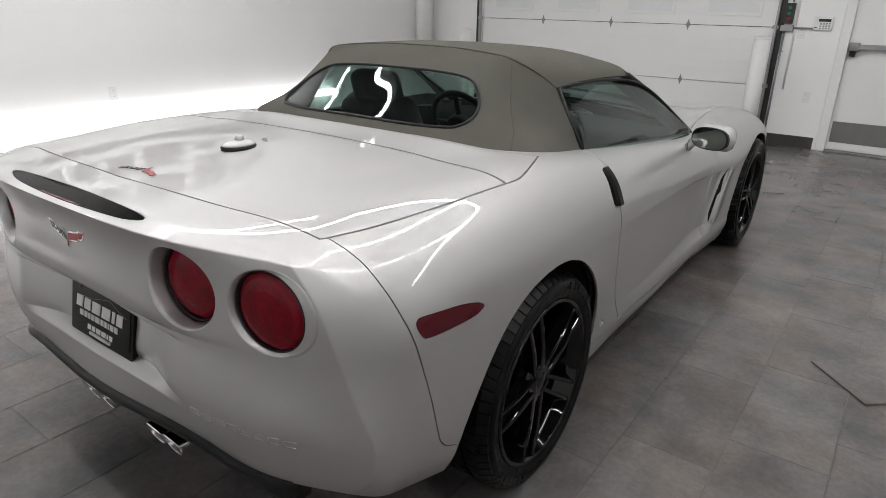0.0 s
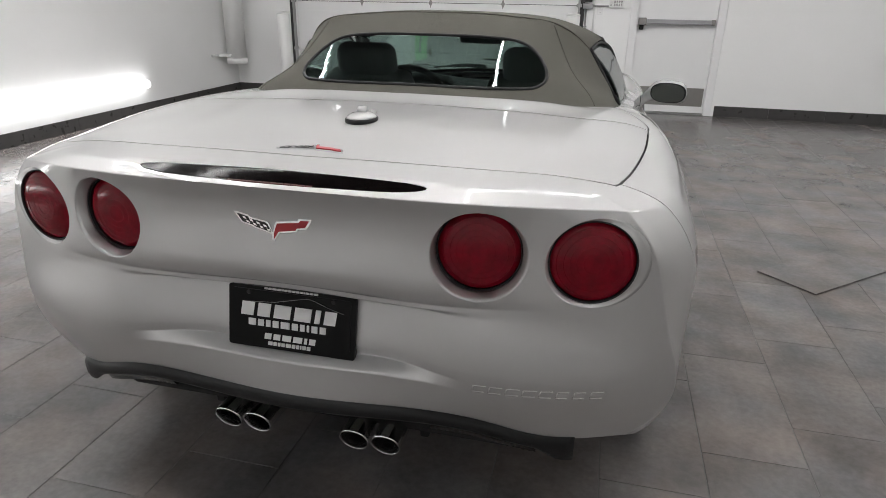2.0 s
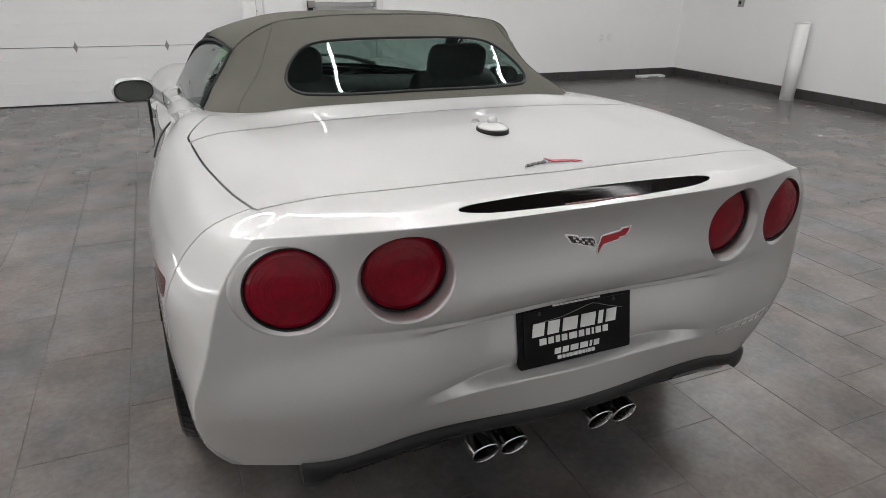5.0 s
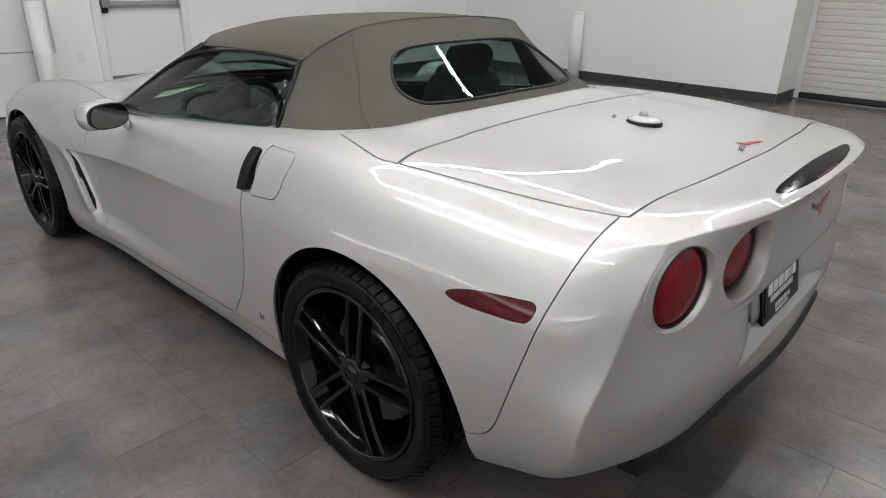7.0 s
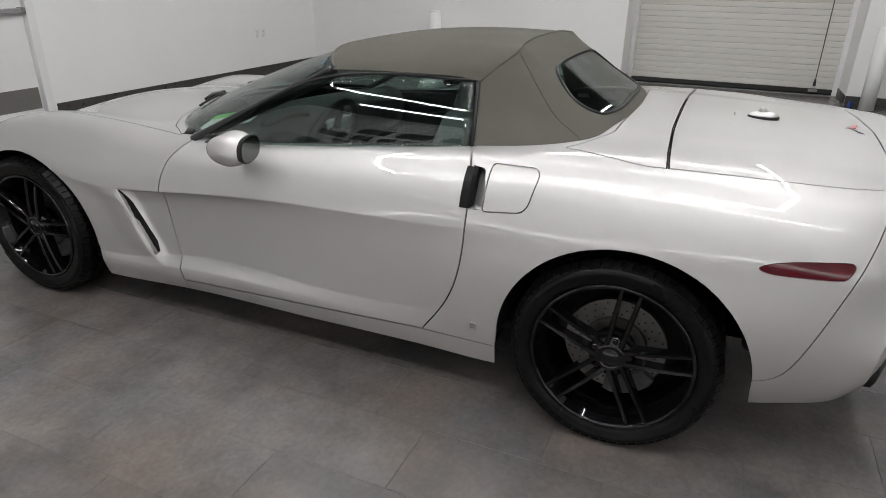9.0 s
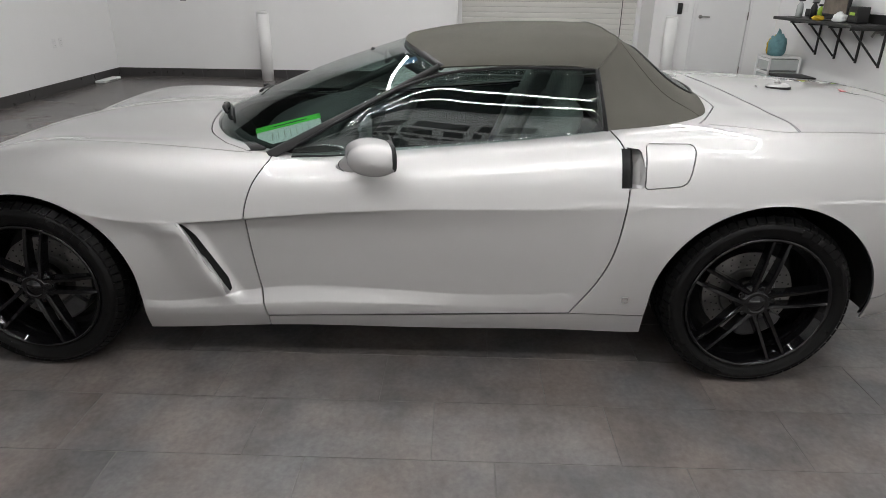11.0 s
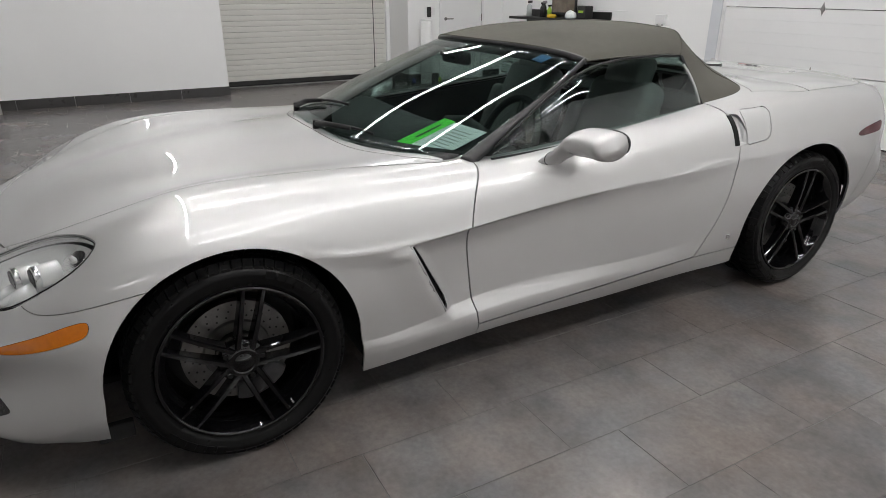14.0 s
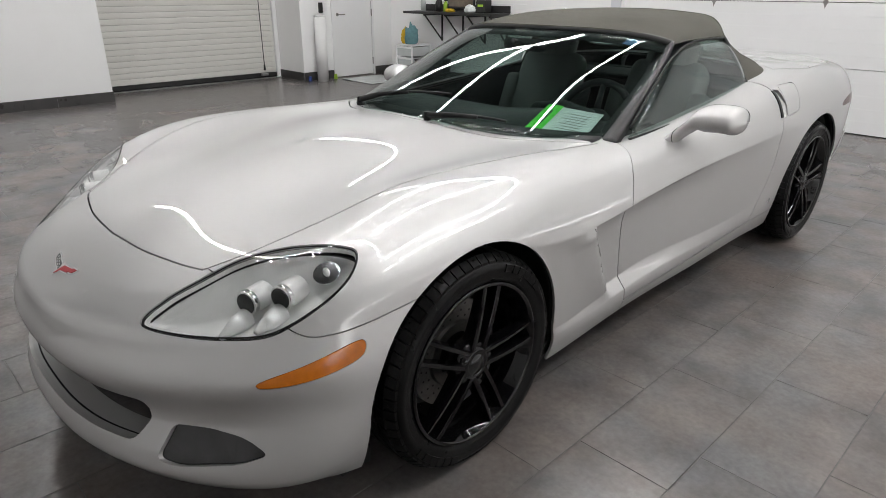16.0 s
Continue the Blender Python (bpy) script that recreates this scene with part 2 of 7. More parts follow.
def rounded(points, r, n=5):
    """A polygon with its corners rounded by radius r (a number, or one for each corner)."""
    P = [np.array(p, float) for p in points]
    out = []
    for i, p in enumerate(P):
        rr = r[i] if isinstance(r, (list, tuple)) else r
        a, b = P[i - 1] - p, P[(i + 1) % len(P)] - p
        la, lb = np.linalg.norm(a), np.linalg.norm(b)
        if rr < 1e-5:
            out.append(p)
            continue
        d = min(rr, 0.45 * la, 0.45 * lb)
        s, e = p + a / la * d, p + b / lb * d
        for k in range(n + 1):
            t = k / n
            out.append((1 - t) ** 2 * s + 2 * t * (1 - t) * p + t * t * e)
    return np.array(out)


def grown(poly, d):
    """The polygon moved outwards by d."""
    P = np.array(poly, float)
    keep = np.linalg.norm(P - np.roll(P, 1, axis=0), axis=1) > 1e-6
    P = P[keep]
    area = 0.5 * np.sum(P[:, 0] * np.roll(P[:, 1], -1) - np.roll(P[:, 0], -1) * P[:, 1])
    e = np.roll(P, -1, axis=0) - P
    nrm = np.stack([e[:, 1], -e[:, 0]], axis=1) / np.linalg.norm(e, axis=1)[:, None]
    if area < 0:
        nrm = -nrm
    v = nrm + np.roll(nrm, 1, axis=0)
    v /= np.maximum(np.sum(v * v, axis=1) / 2, 0.3)[:, None]
    return P + d * v


def prism(poly, lo, hi, place):
    """A closed prism: place maps (a, b, depth) to a point."""
    P = np.array(poly, float)
    bm = bmesh.new()
    A = [bm.verts.new(place(a, b, lo)) for a, b in P]
    B = [bm.verts.new(place(a, b, hi)) for a, b in P]
    n = len(P)
    bm.faces.new(A[::-1])
    bm.faces.new(B)
    for i in range(n):
        bm.faces.new((A[i], A[(i + 1) % n], B[(i + 1) % n], B[i]))
    bmesh.ops.recalc_face_normals(bm, faces=bm.faces)
    me = bpy.data.meshes.new("cutter")
    bm.to_mesh(me)
    bm.free()
    return me


side = lambda a, b, d: (d, a, b)
top = lambda a, b, d: (a, b, d)
rear = lambda a, b, d: (a, d, b)


def boolean(me, cutter, op, keep=False, solver="MANIFOLD"):
    a, b = new("tmp_a", me), new("tmp_b", cutter)
    mod = a.modifiers.new("cut", "BOOLEAN")
    mod.object, mod.operation, mod.solver = b, op, solver
    dg = bpy.context.evaluated_depsgraph_get()
    res = bpy.data.meshes.new_from_object(a.evaluated_get(dg))
    bpy.data.objects.remove(a)
    bpy.data.objects.remove(b)
    if not keep:
        bpy.data.meshes.remove(cutter)
    return res


def mirrored(me):
    res = me.copy()
    n = len(res.vertices)
    co = np.empty(n * 3)
    res.vertices.foreach_get("co", co)
    co = co.reshape(-1, 3)
    co[:, 0] *= -1
    res.vertices.foreach_set("co", co.ravel())
    res.flip_normals()
    res.update()
    return res


def spline(P, n_per, knots=None):
    """A smooth (twice continuous) line through P (m, ...), sampled at the fractions n_per of its chord length."""
    P = np.asarray(P, float)
    m = len(P)
    t = np.asarray(knots, float)
    h = np.diff(t)
    A = np.zeros((m, m))
    A[0, 0] = A[-1, -1] = 1
    rhs = np.zeros((m,) + P.shape[1:])
    for i in range(1, m - 1):
        A[i, i - 1], A[i, i], A[i, i + 1] = h[i - 1], 2 * (h[i - 1] + h[i]), h[i]
        rhs[i] = 6 * ((P[i + 1] - P[i]) / h[i] - (P[i] - P[i - 1]) / h[i - 1])
    M = np.linalg.solve(A, rhs.reshape(m, -1)).reshape(rhs.shape)
    out = []
    for x in n_per:
        i = int(min(max(np.searchsorted(t, x) - 1, 0), m - 2))
        a, b = (t[i + 1] - x) / h[i], (x - t[i]) / h[i]
        out.append(a * P[i] + b * P[i + 1] + ((a ** 3 - a) * M[i] + (b ** 3 - b) * M[i + 1]) * h[i] ** 2 / 6)
    return np.array(out)


# ---- the car: body surface ----
# Rings run from the nose round the side to the tail; each is a design line (x, y, z) with seventeen stations.
RINGS = [
    # lower edge
    [(0, 3.53, .135), (.35, 3.49, .135), (.635, 3.35, .135), (.80, 3.18, .145), (.858, 3.05, .155), (.865, 2.69, .155), (.855, 2.29, .139),
     (.845, 1.80, .156), (.845, 1.20, .160), (.85, .62, .168), (.855, .38, .170), (.86, 0, .21), (.845, -.40, .242), (.818, -.56, .270), (.745, -.69, .325), (.45, -.812, .399), (0, -.838, .400)],
    # rocker and lip
    [(0, 3.594, .198), (.35, 3.554, .198), (.668, 3.404, .198), (.852, 3.21, .215), (.885, 3.05, .245), (.893, 2.69, .25), (.878, 2.29, .210),
     (.868, 1.80, .222), (.868, 1.20, .230), (.870, .62, .242), (.875, .38, .26), (.885, 0, .285), (.872, -.40, .305), (.850, -.565, .332), (.797, -.69, .385), (.45, -.832, .476), (0, -.838, .488)],
    # lower side
    [(0, 3.552, .320), (.35, 3.514, .320), (.638, 3.370, .325), (.838, 3.205, .36), (.897, 3.05, .385), (.912, 2.69, .39), (.879, 2.29, .270),
     (.862, 1.80, .316), (.866, 1.20, .322), (.875, .62, .345), (.893, .37, .39), (.91, 0, .40), (.895, -.40, .42), (.876, -.575, .44), (.843, -.69, .485), (.45, -.845, .535), (0, -.848, .535)],
    # middle of the side
    [(0, 3.588, .425), (.35, 3.545, .43), (.652, 3.39, .445), (.838, 3.205, .48), (.892, 3.05, .505), (.915, 2.69, .525), (.888, 2.29, .46),
     (.864, 1.80, .488), (.871, 1.20, .51), (.886, .62, .535), (.905, .36, .56), (.92, 0, .57), (.905, -.40, .575), (.888, -.58, .59), (.866, -.69, .61), (.45, -.845, .625), (0, -.836, .625)],
    # upper side
    [(0, 3.56, .515), (.35, 3.51, .525), (.635, 3.35, .545), (.81, 3.185, .585), (.872, 3.04, .625), (.903, 2.69, .655), (.896, 2.29, .592),
     (.884, 1.80, .611), (.888, 1.20, .656), (.893, .62, .671), (.903, .35, .685), (.918, 0, .70), (.902, -.40, .71), (.888, -.585, .70), (.868, -.695, .708), (.45, -.845, .697), (0, -.864, .697)],
    # shoulder
    [(0, 3.515, .555), (.34, 3.46, .572), (.60, 3.30, .605), (.765, 3.14, .665), (.83, 3.01, .715), (.862, 2.69, .755), (.857, 2.29, .745),
     (.848, 1.80, .735), (.845, 1.20, .775), (.845, .62, .825), (.855, .34, .845), (.875, 0, .845), (.87, -.40, .825), (.855, -.59, .815), (.835, -.705, .822), (.45, -.842, .83), (0, -.862, .835)],
    # crest of the wings and the tail's edge
    [(0, 3.455, .585), (.325, 3.40, .605), (.55, 3.245, .645), (.70, 3.09, .715), (.755, 2.96, .768), (.775, 2.69, .812), (.785, 2.29, .805),
     (.785, 1.80, .785), (.77, 1.20, .83), (.765, .62, .883), (.785, .34, .907), (.815, 0, .91), (.812, -.40, .893), (.797, -.60, .882), (.784, -.715, .887), (.45, -.860, .912), (0, -.888, .916)],
    # top of the wings, deck behind the edge
    [(0, 3.38, .62), (.29, 3.325, .635), (.48, 3.185, .675), (.615, 3.03, .735), (.66, 2.90, .782), (.68, 2.69, .826), (.70, 2.29, .822),
     (.72, 1.80, .805), (.71, 1.20, .845), (.705, .62, .898), (.725, .34, .925), (.755, 0, .936), (.752, -.38, .925), (.735, -.57, .914), (.70, -.675, .915), (.43, -.79, .924), (0, -.815, .932)],
    # edge of bonnet, deck
    [(0, 3.22, .682), (.22, 3.18, .69), (.37, 3.06, .712), (.46, 2.93, .744), (.50, 2.82, .772), (.52, 2.62, .798), (.54, 2.25, .809),
     (.55, 1.80, .825), (.55, 1.20, .86), (.54, .62, .90), (.55, .33, .938), (.565, 0, .950), (.56, -.33, .946), (.54, -.47, .941), (.49, -.55, .938), (.30, -.62, .937), (0, -.64, .943)],
    # bonnet and deck, half way in
    [(0, 3.00, .755), (.15, 2.96, .757), (.23, 2.88, .768), (.28, 2.79, .784), (.30, 2.70, .798), (.31, 2.52, .815), (.32, 2.22, .826),
     (.33, 1.80, .855), (.33, 1.20, .88), (.33, .62, .91), (.33, .33, .945), (.34, 0, .957), (.32, -.23, .955), (.28, -.34, .953), (.22, -.40, .952), (.13, -.43, .953), (0, -.44, .953)],
    # spine
    [(0, 2.74, .818), (0, 2.71, .821), (0, 2.68, .824), (0, 2.63, .829), (0, 2.57, .835), (0, 2.44, .840), (0, 2.19, .848),
     (0, 1.80, .875), (0, 1.20, .89), (0, .62, .915), (0, .33, .947), (0, .05, .960), (0, -.12, .960), (0, -.19, .960), (0, -.23, .960), (0, -.25, .960), (0, -.26, .960)],
]


# the edge of the tail panel, one point for each ring; and the rounding of the wing outside it
EDGE = [(.775, -.700, .330), (.836, -.702, .395), (.864, -.706, .487), (.834, -.730, .61), (.808, -.745, .708), (.768, -.762, .826),
        (.712, -.768, .896), (.645, -.722, .916), (.40, -.590, .942), (.175, -.418, .955), (0, -.242, .96)]
FLAT = [(.62, -.772, .350), (.66, -.778, .410), (.70, -.786, .500), (.675, -.790, .618), (.660, -.795, .704), (.640, -.800, .829),
        (.595, -.812, .904), (.54, -.757, .922), (.35, -.608, .944), (.15, -.425, .955), (0, -.246, .96)]
BEND = [(.812, -.640, .300), (.852, -.645, .365), (.874, -.645, .485), (.866, -.660, .605), (.858, -.670, .708), (.820, -.685, .822), (.762, -.700, .886)]


def broken(P, params, knots, cuts):
    """A line through P that is smooth but for a crease at each of the cuts."""
    edges = [0, *cuts, len(P) - 1]
    out = np.zeros((len(params),) + P.shape[1:])
    for a, b in zip(edges[:-1], edges[1:]):
        sel = (params >= knots[a] - 1e-9) & (params <= knots[b] + 1e-9)
        if sel.any():
            out[sel] = spline(P[a:b + 1], params[sel], knots[a:b + 1])
    return out


def stops(marks, step, fine=0.004):
    """Even steps between marks, with a close neighbour on both sides of every inner mark."""
    out = []
    for a, b in zip(marks[:-1], marks[1:]):
        lo, hi = a + (fine if a != marks[0] else 0), b - (fine if b != marks[-1] else 0)
        out += [a] + ([lo] if lo > a else []) + np.linspace(lo, hi, max(3, round((b - a) / step)))[1:-1].tolist() + ([hi] if hi < b else [])
    return np.array(out + [marks[-1]])


def ease(x, a, b):
    t = np.clip((x - a) / (b - a), 0, 1)
    return t * t * (3 - 2 * t)


def body_grid(step_s=0.0145, step_t=0.021):
    P = np.array(RINGS)
    P[:7, 14] = BEND
    P = np.concatenate([P[:, :15], np.array(EDGE)[:, None], np.array(FLAT)[:, None], P[:, 15:]], axis=1)
    # a line just below the waist crease, set in where the crease is sharp
    inset = np.array((0, 0, 0, 0, 0, 0, .003, .005, .003, .001, 0, 0, 0, 0, 0, 0, 0, 0, 0))
    under = 0.80 * P[4] + 0.20 * P[3]
    under[:, 0] -= inset
    under[-1, 1] += .020
    under[-2, 1] += .004
    P = np.concatenate([P[:4], under[None], P[4:]])
    # mirrored ends keep the surface smooth over the middle plane
    flip = np.array((-1, 1, 1))
    ext = np.concatenate([P[:, 3:0:-1] * flip, P, P[:, -2:-5:-1] * flip], axis=1)
    ds = np.linalg.norm(np.diff(ext[2:9], axis=1), axis=2).mean(axis=0)
    ks = np.concatenate([[0], np.cumsum(ds)])
    c = 3 + 15
    us = stops([ks[3], ks[c], ks[3 + P.shape[1] - 1]], step_s)
    E = ext.transpose(1, 0, 2)
    smooth = spline(E, us, ks)
    edged = broken(E, us, ks, [c])
    w = np.array((.7, 1, 1, 1, 1, 1, 1, 1, .45, 0, 0, 0))[None, :, None]
    S = (smooth * (1 - w) + edged * w).transpose(1, 0, 2)
    ext = np.concatenate([S, S[-2:-4:-1] * flip], axis=0)
    dt = np.linalg.norm(np.diff(ext, axis=0), axis=2)
    dt = np.sort(dt, axis=1)[:, : len(us) * 3 // 4].mean(axis=1)
    kt = np.concatenate([[0], np.cumsum(dt)])
    ut = stops([0, kt[2], kt[4], kt[5], kt[7], kt[len(P) - 1]], step_t)
    smooth = spline(ext, ut, kt)
    flank = broken(ext, ut, kt, [2, 5])
    lip = broken(ext, ut, kt, [4, 7])
    y = S[5, :, 1]
    after = us > ks[c - 3]
    wf = (ease(y, .45, .95) * (1 - ease(y, 2.30, 2.55)))[None, :, None]
    wl = (ease(us, ks[c - 1] - .02, ks[c] - .01) * after)[None, :, None]
    G = smooth + wf * (flank - smooth) + wl * (lip - smooth)
    # even out ripples of the upper surfaces, creases kept
    keep = (ut[:, None] > kt[5] + .05) * np.ones(G.shape[:2])
    keep *= 1 - (np.abs(us - ks[c]) < .012)[None, :]
    keep *= 1 - (np.abs(ut - kt[7]) < .012)[:, None] * (wl[0, :, 0] > 0)[None, :]
    keep = keep[:, :, None]
    for k in range(240):
        pad = np.concatenate([G[:1], G, G[-2:-3:-1] * flip], axis=0)
        pad = np.concatenate([pad[:, 1:2] * flip, pad, pad[:, -2:-1] * flip], axis=1)
        mean = (pad[:-2, 1:-1] + pad[2:, 1:-1] + pad[1:-1, :-2] + pad[1:-1, 2:]) / 4
        G = G + (.50 if k % 2 == 0 else -.508) * keep * (mean - G)
    calm = (ease(G[:, :, 1], 1.75, 2.0) * (1 - ease(G[:, :, 1], 2.95, 3.2)) * ease(ut, kt[5] + .03, kt[5] + .09)[:, None])[:, :, None]
    for k in range(40):
        pad = np.concatenate([G[:1], G, G[-2:-3:-1] * flip], axis=0)
        pad = np.concatenate([pad[:, 1:2] * flip, pad, pad[:, -2:-1] * flip], axis=1)
        mean = (pad[:-2, 1:-1] + pad[2:, 1:-1] + pad[1:-1, :-2] + pad[1:-1, 2:]) / 4
        G = G + .5 * calm * (mean - G)
    # bonnet and boot lid: one even sheet each
    def even(mask, weight, ni, nj):
        x, y, z = G[:, :, 0], G[:, :, 1], G[:, :, 2]
        yc, yh = y[mask].mean(), np.ptp(y[mask]) / 2
        terms = np.stack([(x / .8) ** (2 * i) * ((y - yc) / yh) ** j for i in range(ni) for j in range(nj)], axis=-1)
        k = np.linalg.lstsq(terms[mask], z[mask], rcond=None)[0]
        G[:, :, 2] = z + weight * mask * (terms @ k - z)
    x, y, z = G[:, :, 0], G[:, :, 1], G[:, :, 2]
    upper = (ut > kt[7] - .03)[:, None] * np.ones_like(x)
    even((upper > 0) & (x < .74) & (y > 1.95) & (y < 3.42), (1 - ease(x, .50, .68)) * ease(y, 2.0, 2.15) * (1 - ease(y, 3.20, 3.38)), 5, 6)
    even((upper > 0) & (x < .76) & (y < .10) & (ut > kt[7] + .05)[:, None], (1 - ease(x, .55, .72)) * (1 - ease(y, -.10, .06)) * ease(y, -.78, -.68), 4, 5)
    # the deck runs on almost level to a tight tail edge, and rises a little towards the foot of the top
    ax, y = G[:, :, 0], G[:, :, 1]
    deck = (ut > kt[7] + .001)[:, None]
    edge_y = G[np.argmin(np.abs(ut - kt[7])), :, 1][None, :]
    level = .9535 - .030 * ax ** 2 - .030 * ax ** 4 + .042 * (y + .45)
    slot = .024 * (1 - ease(ax, .30, .42))
    w = ease(-y, .40, .62) * ease(y - edge_y - slot, .002, .030) * (1 - ease(ax, .50, .70)) * deck
    G[:, :, 2] += w * (level - G[:, :, 2])
    G[:, :, 2] += .012 * np.clip((y + .04) / .14, 0, 1) ** 2 * (1 - ease(y, .12, .20)) * (1 - ease(ax, .42, .66)) * deck
    # its raised middle, between two folds that close towards the tail
    fold = .50 + .16 * np.clip(y + .06, -.6, .2)
    G[:, :, 2] += .0035 * (1 - ease(ax, fold - .06, fold + .06)) * ease(y, -.62, -.20) * (1 - ease(y, .06, .14)) * deck
    # behind the side vent the flank steps in and comes out again along the door
    zu = np.interp(G[:, :, 1], S[5, ::-1, 1], S[5, ::-1, 2])
    zl = .262 + .018 * (2.0 - G[:, :, 1])
    z = G[:, :, 2]
    line = 1.952 + (z - .300) * (2.098 - 1.952) / (.586 - .300)
    u = line - .004 - G[:, :, 1]
    dep = (.016 * np.clip(1 - u / .60, 0, 1) ** 1.5 + .011 * (1 - ease(u, .30, 1.10))) * np.clip(u / .034, 0, 1) * np.clip((zu - z) / .010, 0, 1) * np.clip((z - zl) / .035, 0, 1)
    flare = .014 * (1 - ease(-u, 0, .17)) * (u <= 0) * np.clip((zu - z) / .03, 0, 1) * np.clip((z - zl) / .06, 0, 1)
    G[:, :, 0] += (flare - dep) * (G[:, :, 0] > .7)
    # the lower tail leans out towards its foot
    lean = .11 * np.clip(.660 - G[:, :, 2], 0, .21) * (1 - ease(G[:, :, 0], .38, .92)) * ease(-G[:, :, 1], .62, .82)
    G[:, :, 1] -= lean
    # shallow recess round the plate, under a sharp edge and over a sharp ledge: extra rows hold its edges
    mid = G[:, -1, 2]
    n = int(np.argmax((ut > kt[4]) & (mid > .75)))
    ua, ub, uc, ud = np.interp((.489, .514, .662, .671), mid[:n], ut[:n])
    extra = [ua - .004, ua, ua + .004, ub - .004, ub, ub + .004, uc - .004, uc, ud, ud + .004]
    rows, at = [], []
    for i, u in enumerate(ut):
        if min(abs(u - e) for e in extra) > .003 or np.min(np.abs(u - kt[[2, 4, 5, 7]])) < .005:
            rows.append(G[i])
            at.append(u)
    fresh = spline(G[:n + 3], extra, ut[:n + 3])
    order = np.argsort(at + extra)
    G = np.array(rows + list(fresh))[order]
    ut = np.array(at + extra)[order]
    ax, u = G[:, :, 0], ut[:, None]
    hollow = np.clip((u - ua) / (ub - ua), 0, 1) * (1 - np.clip((u - uc) / (ud - uc), 0, 1))
    G[:, :, 1] += .041 * (1 - ease(ax, .20, .43)) * hollow * (G[:, :, 1] < -.7)
    return G


def closed_shell(rows_xyz, thickness):
    """A shell with thickness from a grid whose columns run round the car and whose last row is the spine."""
    T, S, _ = rows_xyz.shape
    left = rows_xyz[:, ::-1] * np.array((-1, 1, 1))
    full = np.concatenate([rows_xyz, left[:, 1:-1]], axis=1)
    C = full.shape[1]
    bm = bmesh.new()
    vs = [[bm.verts.new(full[t, c]) for c in range(C)] for t in range(T)]
    for t in range(T - 1):
        for c in range(C):
            d = (c + 1) % C
            bm.faces.new((vs[t][c], vs[t + 1][c], vs[t + 1][d], vs[t][d]))
    bmesh.ops.remove_doubles(bm, verts=vs[-1], dist=1e-5)
    bmesh.ops.dissolve_degenerate(bm, dist=1e-6, edges=bm.edges)
    bmesh.ops.recalc_face_normals(bm, faces=bm.faces)
    bm.normal_update()
    up = sum(f.normal.z * f.calc_area() for f in bm.faces if f.calc_center_median().z > 0.8)
    if up < 0:
        bmesh.ops.reverse_faces(bm, faces=bm.faces)
    bm.normal_update()
    outer = bpy.data.meshes.new("outer")
    bm.to_mesh(outer)
    bm.free()
    return outer, thicken(outer, thickness)


def thicken(outer, thickness):
    n = len(outer.vertices)
    co = np.empty(n * 3)
    outer.vertices.foreach_get("co", co)
    co = co.reshape(-1, 3)
    nr = np.array([v.normal for v in outer.vertices])
    inner = co - nr * thickness
    faces = [tuple(p.vertices) for p in outer.polygons]
    rim = {}
    for f in faces:
        for i in range(len(f)):
            a, b = f[i], f[(i + 1) % len(f)]
            if (b, a) in rim:
                del rim[(b, a)]
            else:
                rim[(a, b)] = 1
    allf = faces + [tuple(v + n for v in f[::-1]) for f in faces] + [(b, a, a + n, b + n) for a, b in rim]
    me = bpy.data.meshes.new("shell")
    me.from_pydata(np.concatenate([co, inner]).tolist(), [], allf)
    me.update()
    return me


from mathutils.bvhtree import BVHTree
from mathutils.interpolate import poly_3d_calc


class Surface:
    """The uncut surface, from which cut panels take their smooth shading."""

    def __init__(self, outer):
        self.co = [v.co.copy() for v in outer.vertices]
        self.nr = [v.normal.copy() for v in outer.vertices]
        self.faces = [tuple(p.vertices) for p in outer.polygons]
        self.tree = BVHTree.FromPolygons(self.co, self.faces)

    def normal(self, p):
        loc, _, i, d = self.tree.find_nearest(p)
        f = self.faces[i]
        w = poly_3d_calc([self.co[k] for k in f], loc)
        n = Vector((0, 0, 0))
        for k, a in zip(f, w):
            n += a * self.nr[k]
        return loc, n.normalized(), d

    def drop(self, p, way):
        """Where a ray meets the surface."""
        loc, nr, i, d = self.tree.ray_cast(Vector(p), Vector(way))
        return (loc, self.normal(loc)[1]) if loc is not None else (None, None)

    def shade(self, me):
        me.polygons.foreach_set("use_smooth", [True] * len(me.polygons))
        cache = {}
        out = []
        for p in me.polygons:
            fn = p.normal
            for v in p.vertices:
                if v not in cache:
                    loc, n, d = self.normal(me.vertices[v].co)
                    cache[v] = n if d < 0.002 else None
                n = cache[v]
                out.append(n if n is not None and n.dot(fn) > 0.6 else fn)
        me.normals_split_custom_set([tuple(n) for n in out])
        return me


BODY_ROWS = body_grid()
outer_mesh, shell = closed_shell(BODY_ROWS, 0.009)
SKIN = Surface(outer_mesh)

car = thing("car", "silver two-seat convertible with grey soft top, parked on the tiles", "car", at=(0, 0, 0.015))
GAP = 0.005


def cut(poly, lo, hi, place, gap=GAP):
    """Takes a panel out of the shell and leaves a gap round it."""
    global shell
    piece = boolean(shell, prism(poly, lo, hi, place), "INTERSECT")
    shell = boolean(shell, prism(grown(poly, gap), lo - 0.01, hi + 0.01, place), "DIFFERENCE")
    return piece


def away(poly, lo, hi, place):
    global shell
    shell = boolean(shell, prism(poly, lo, hi, place), "DIFFERENCE")


def ring(cx, cy, r, n=64, squash=1.0):
    return [(cx + r * math.cos(2 * math.pi * k / n), cy + squash * r * math.sin(2 * math.pi * k / n)) for k in range(n)]


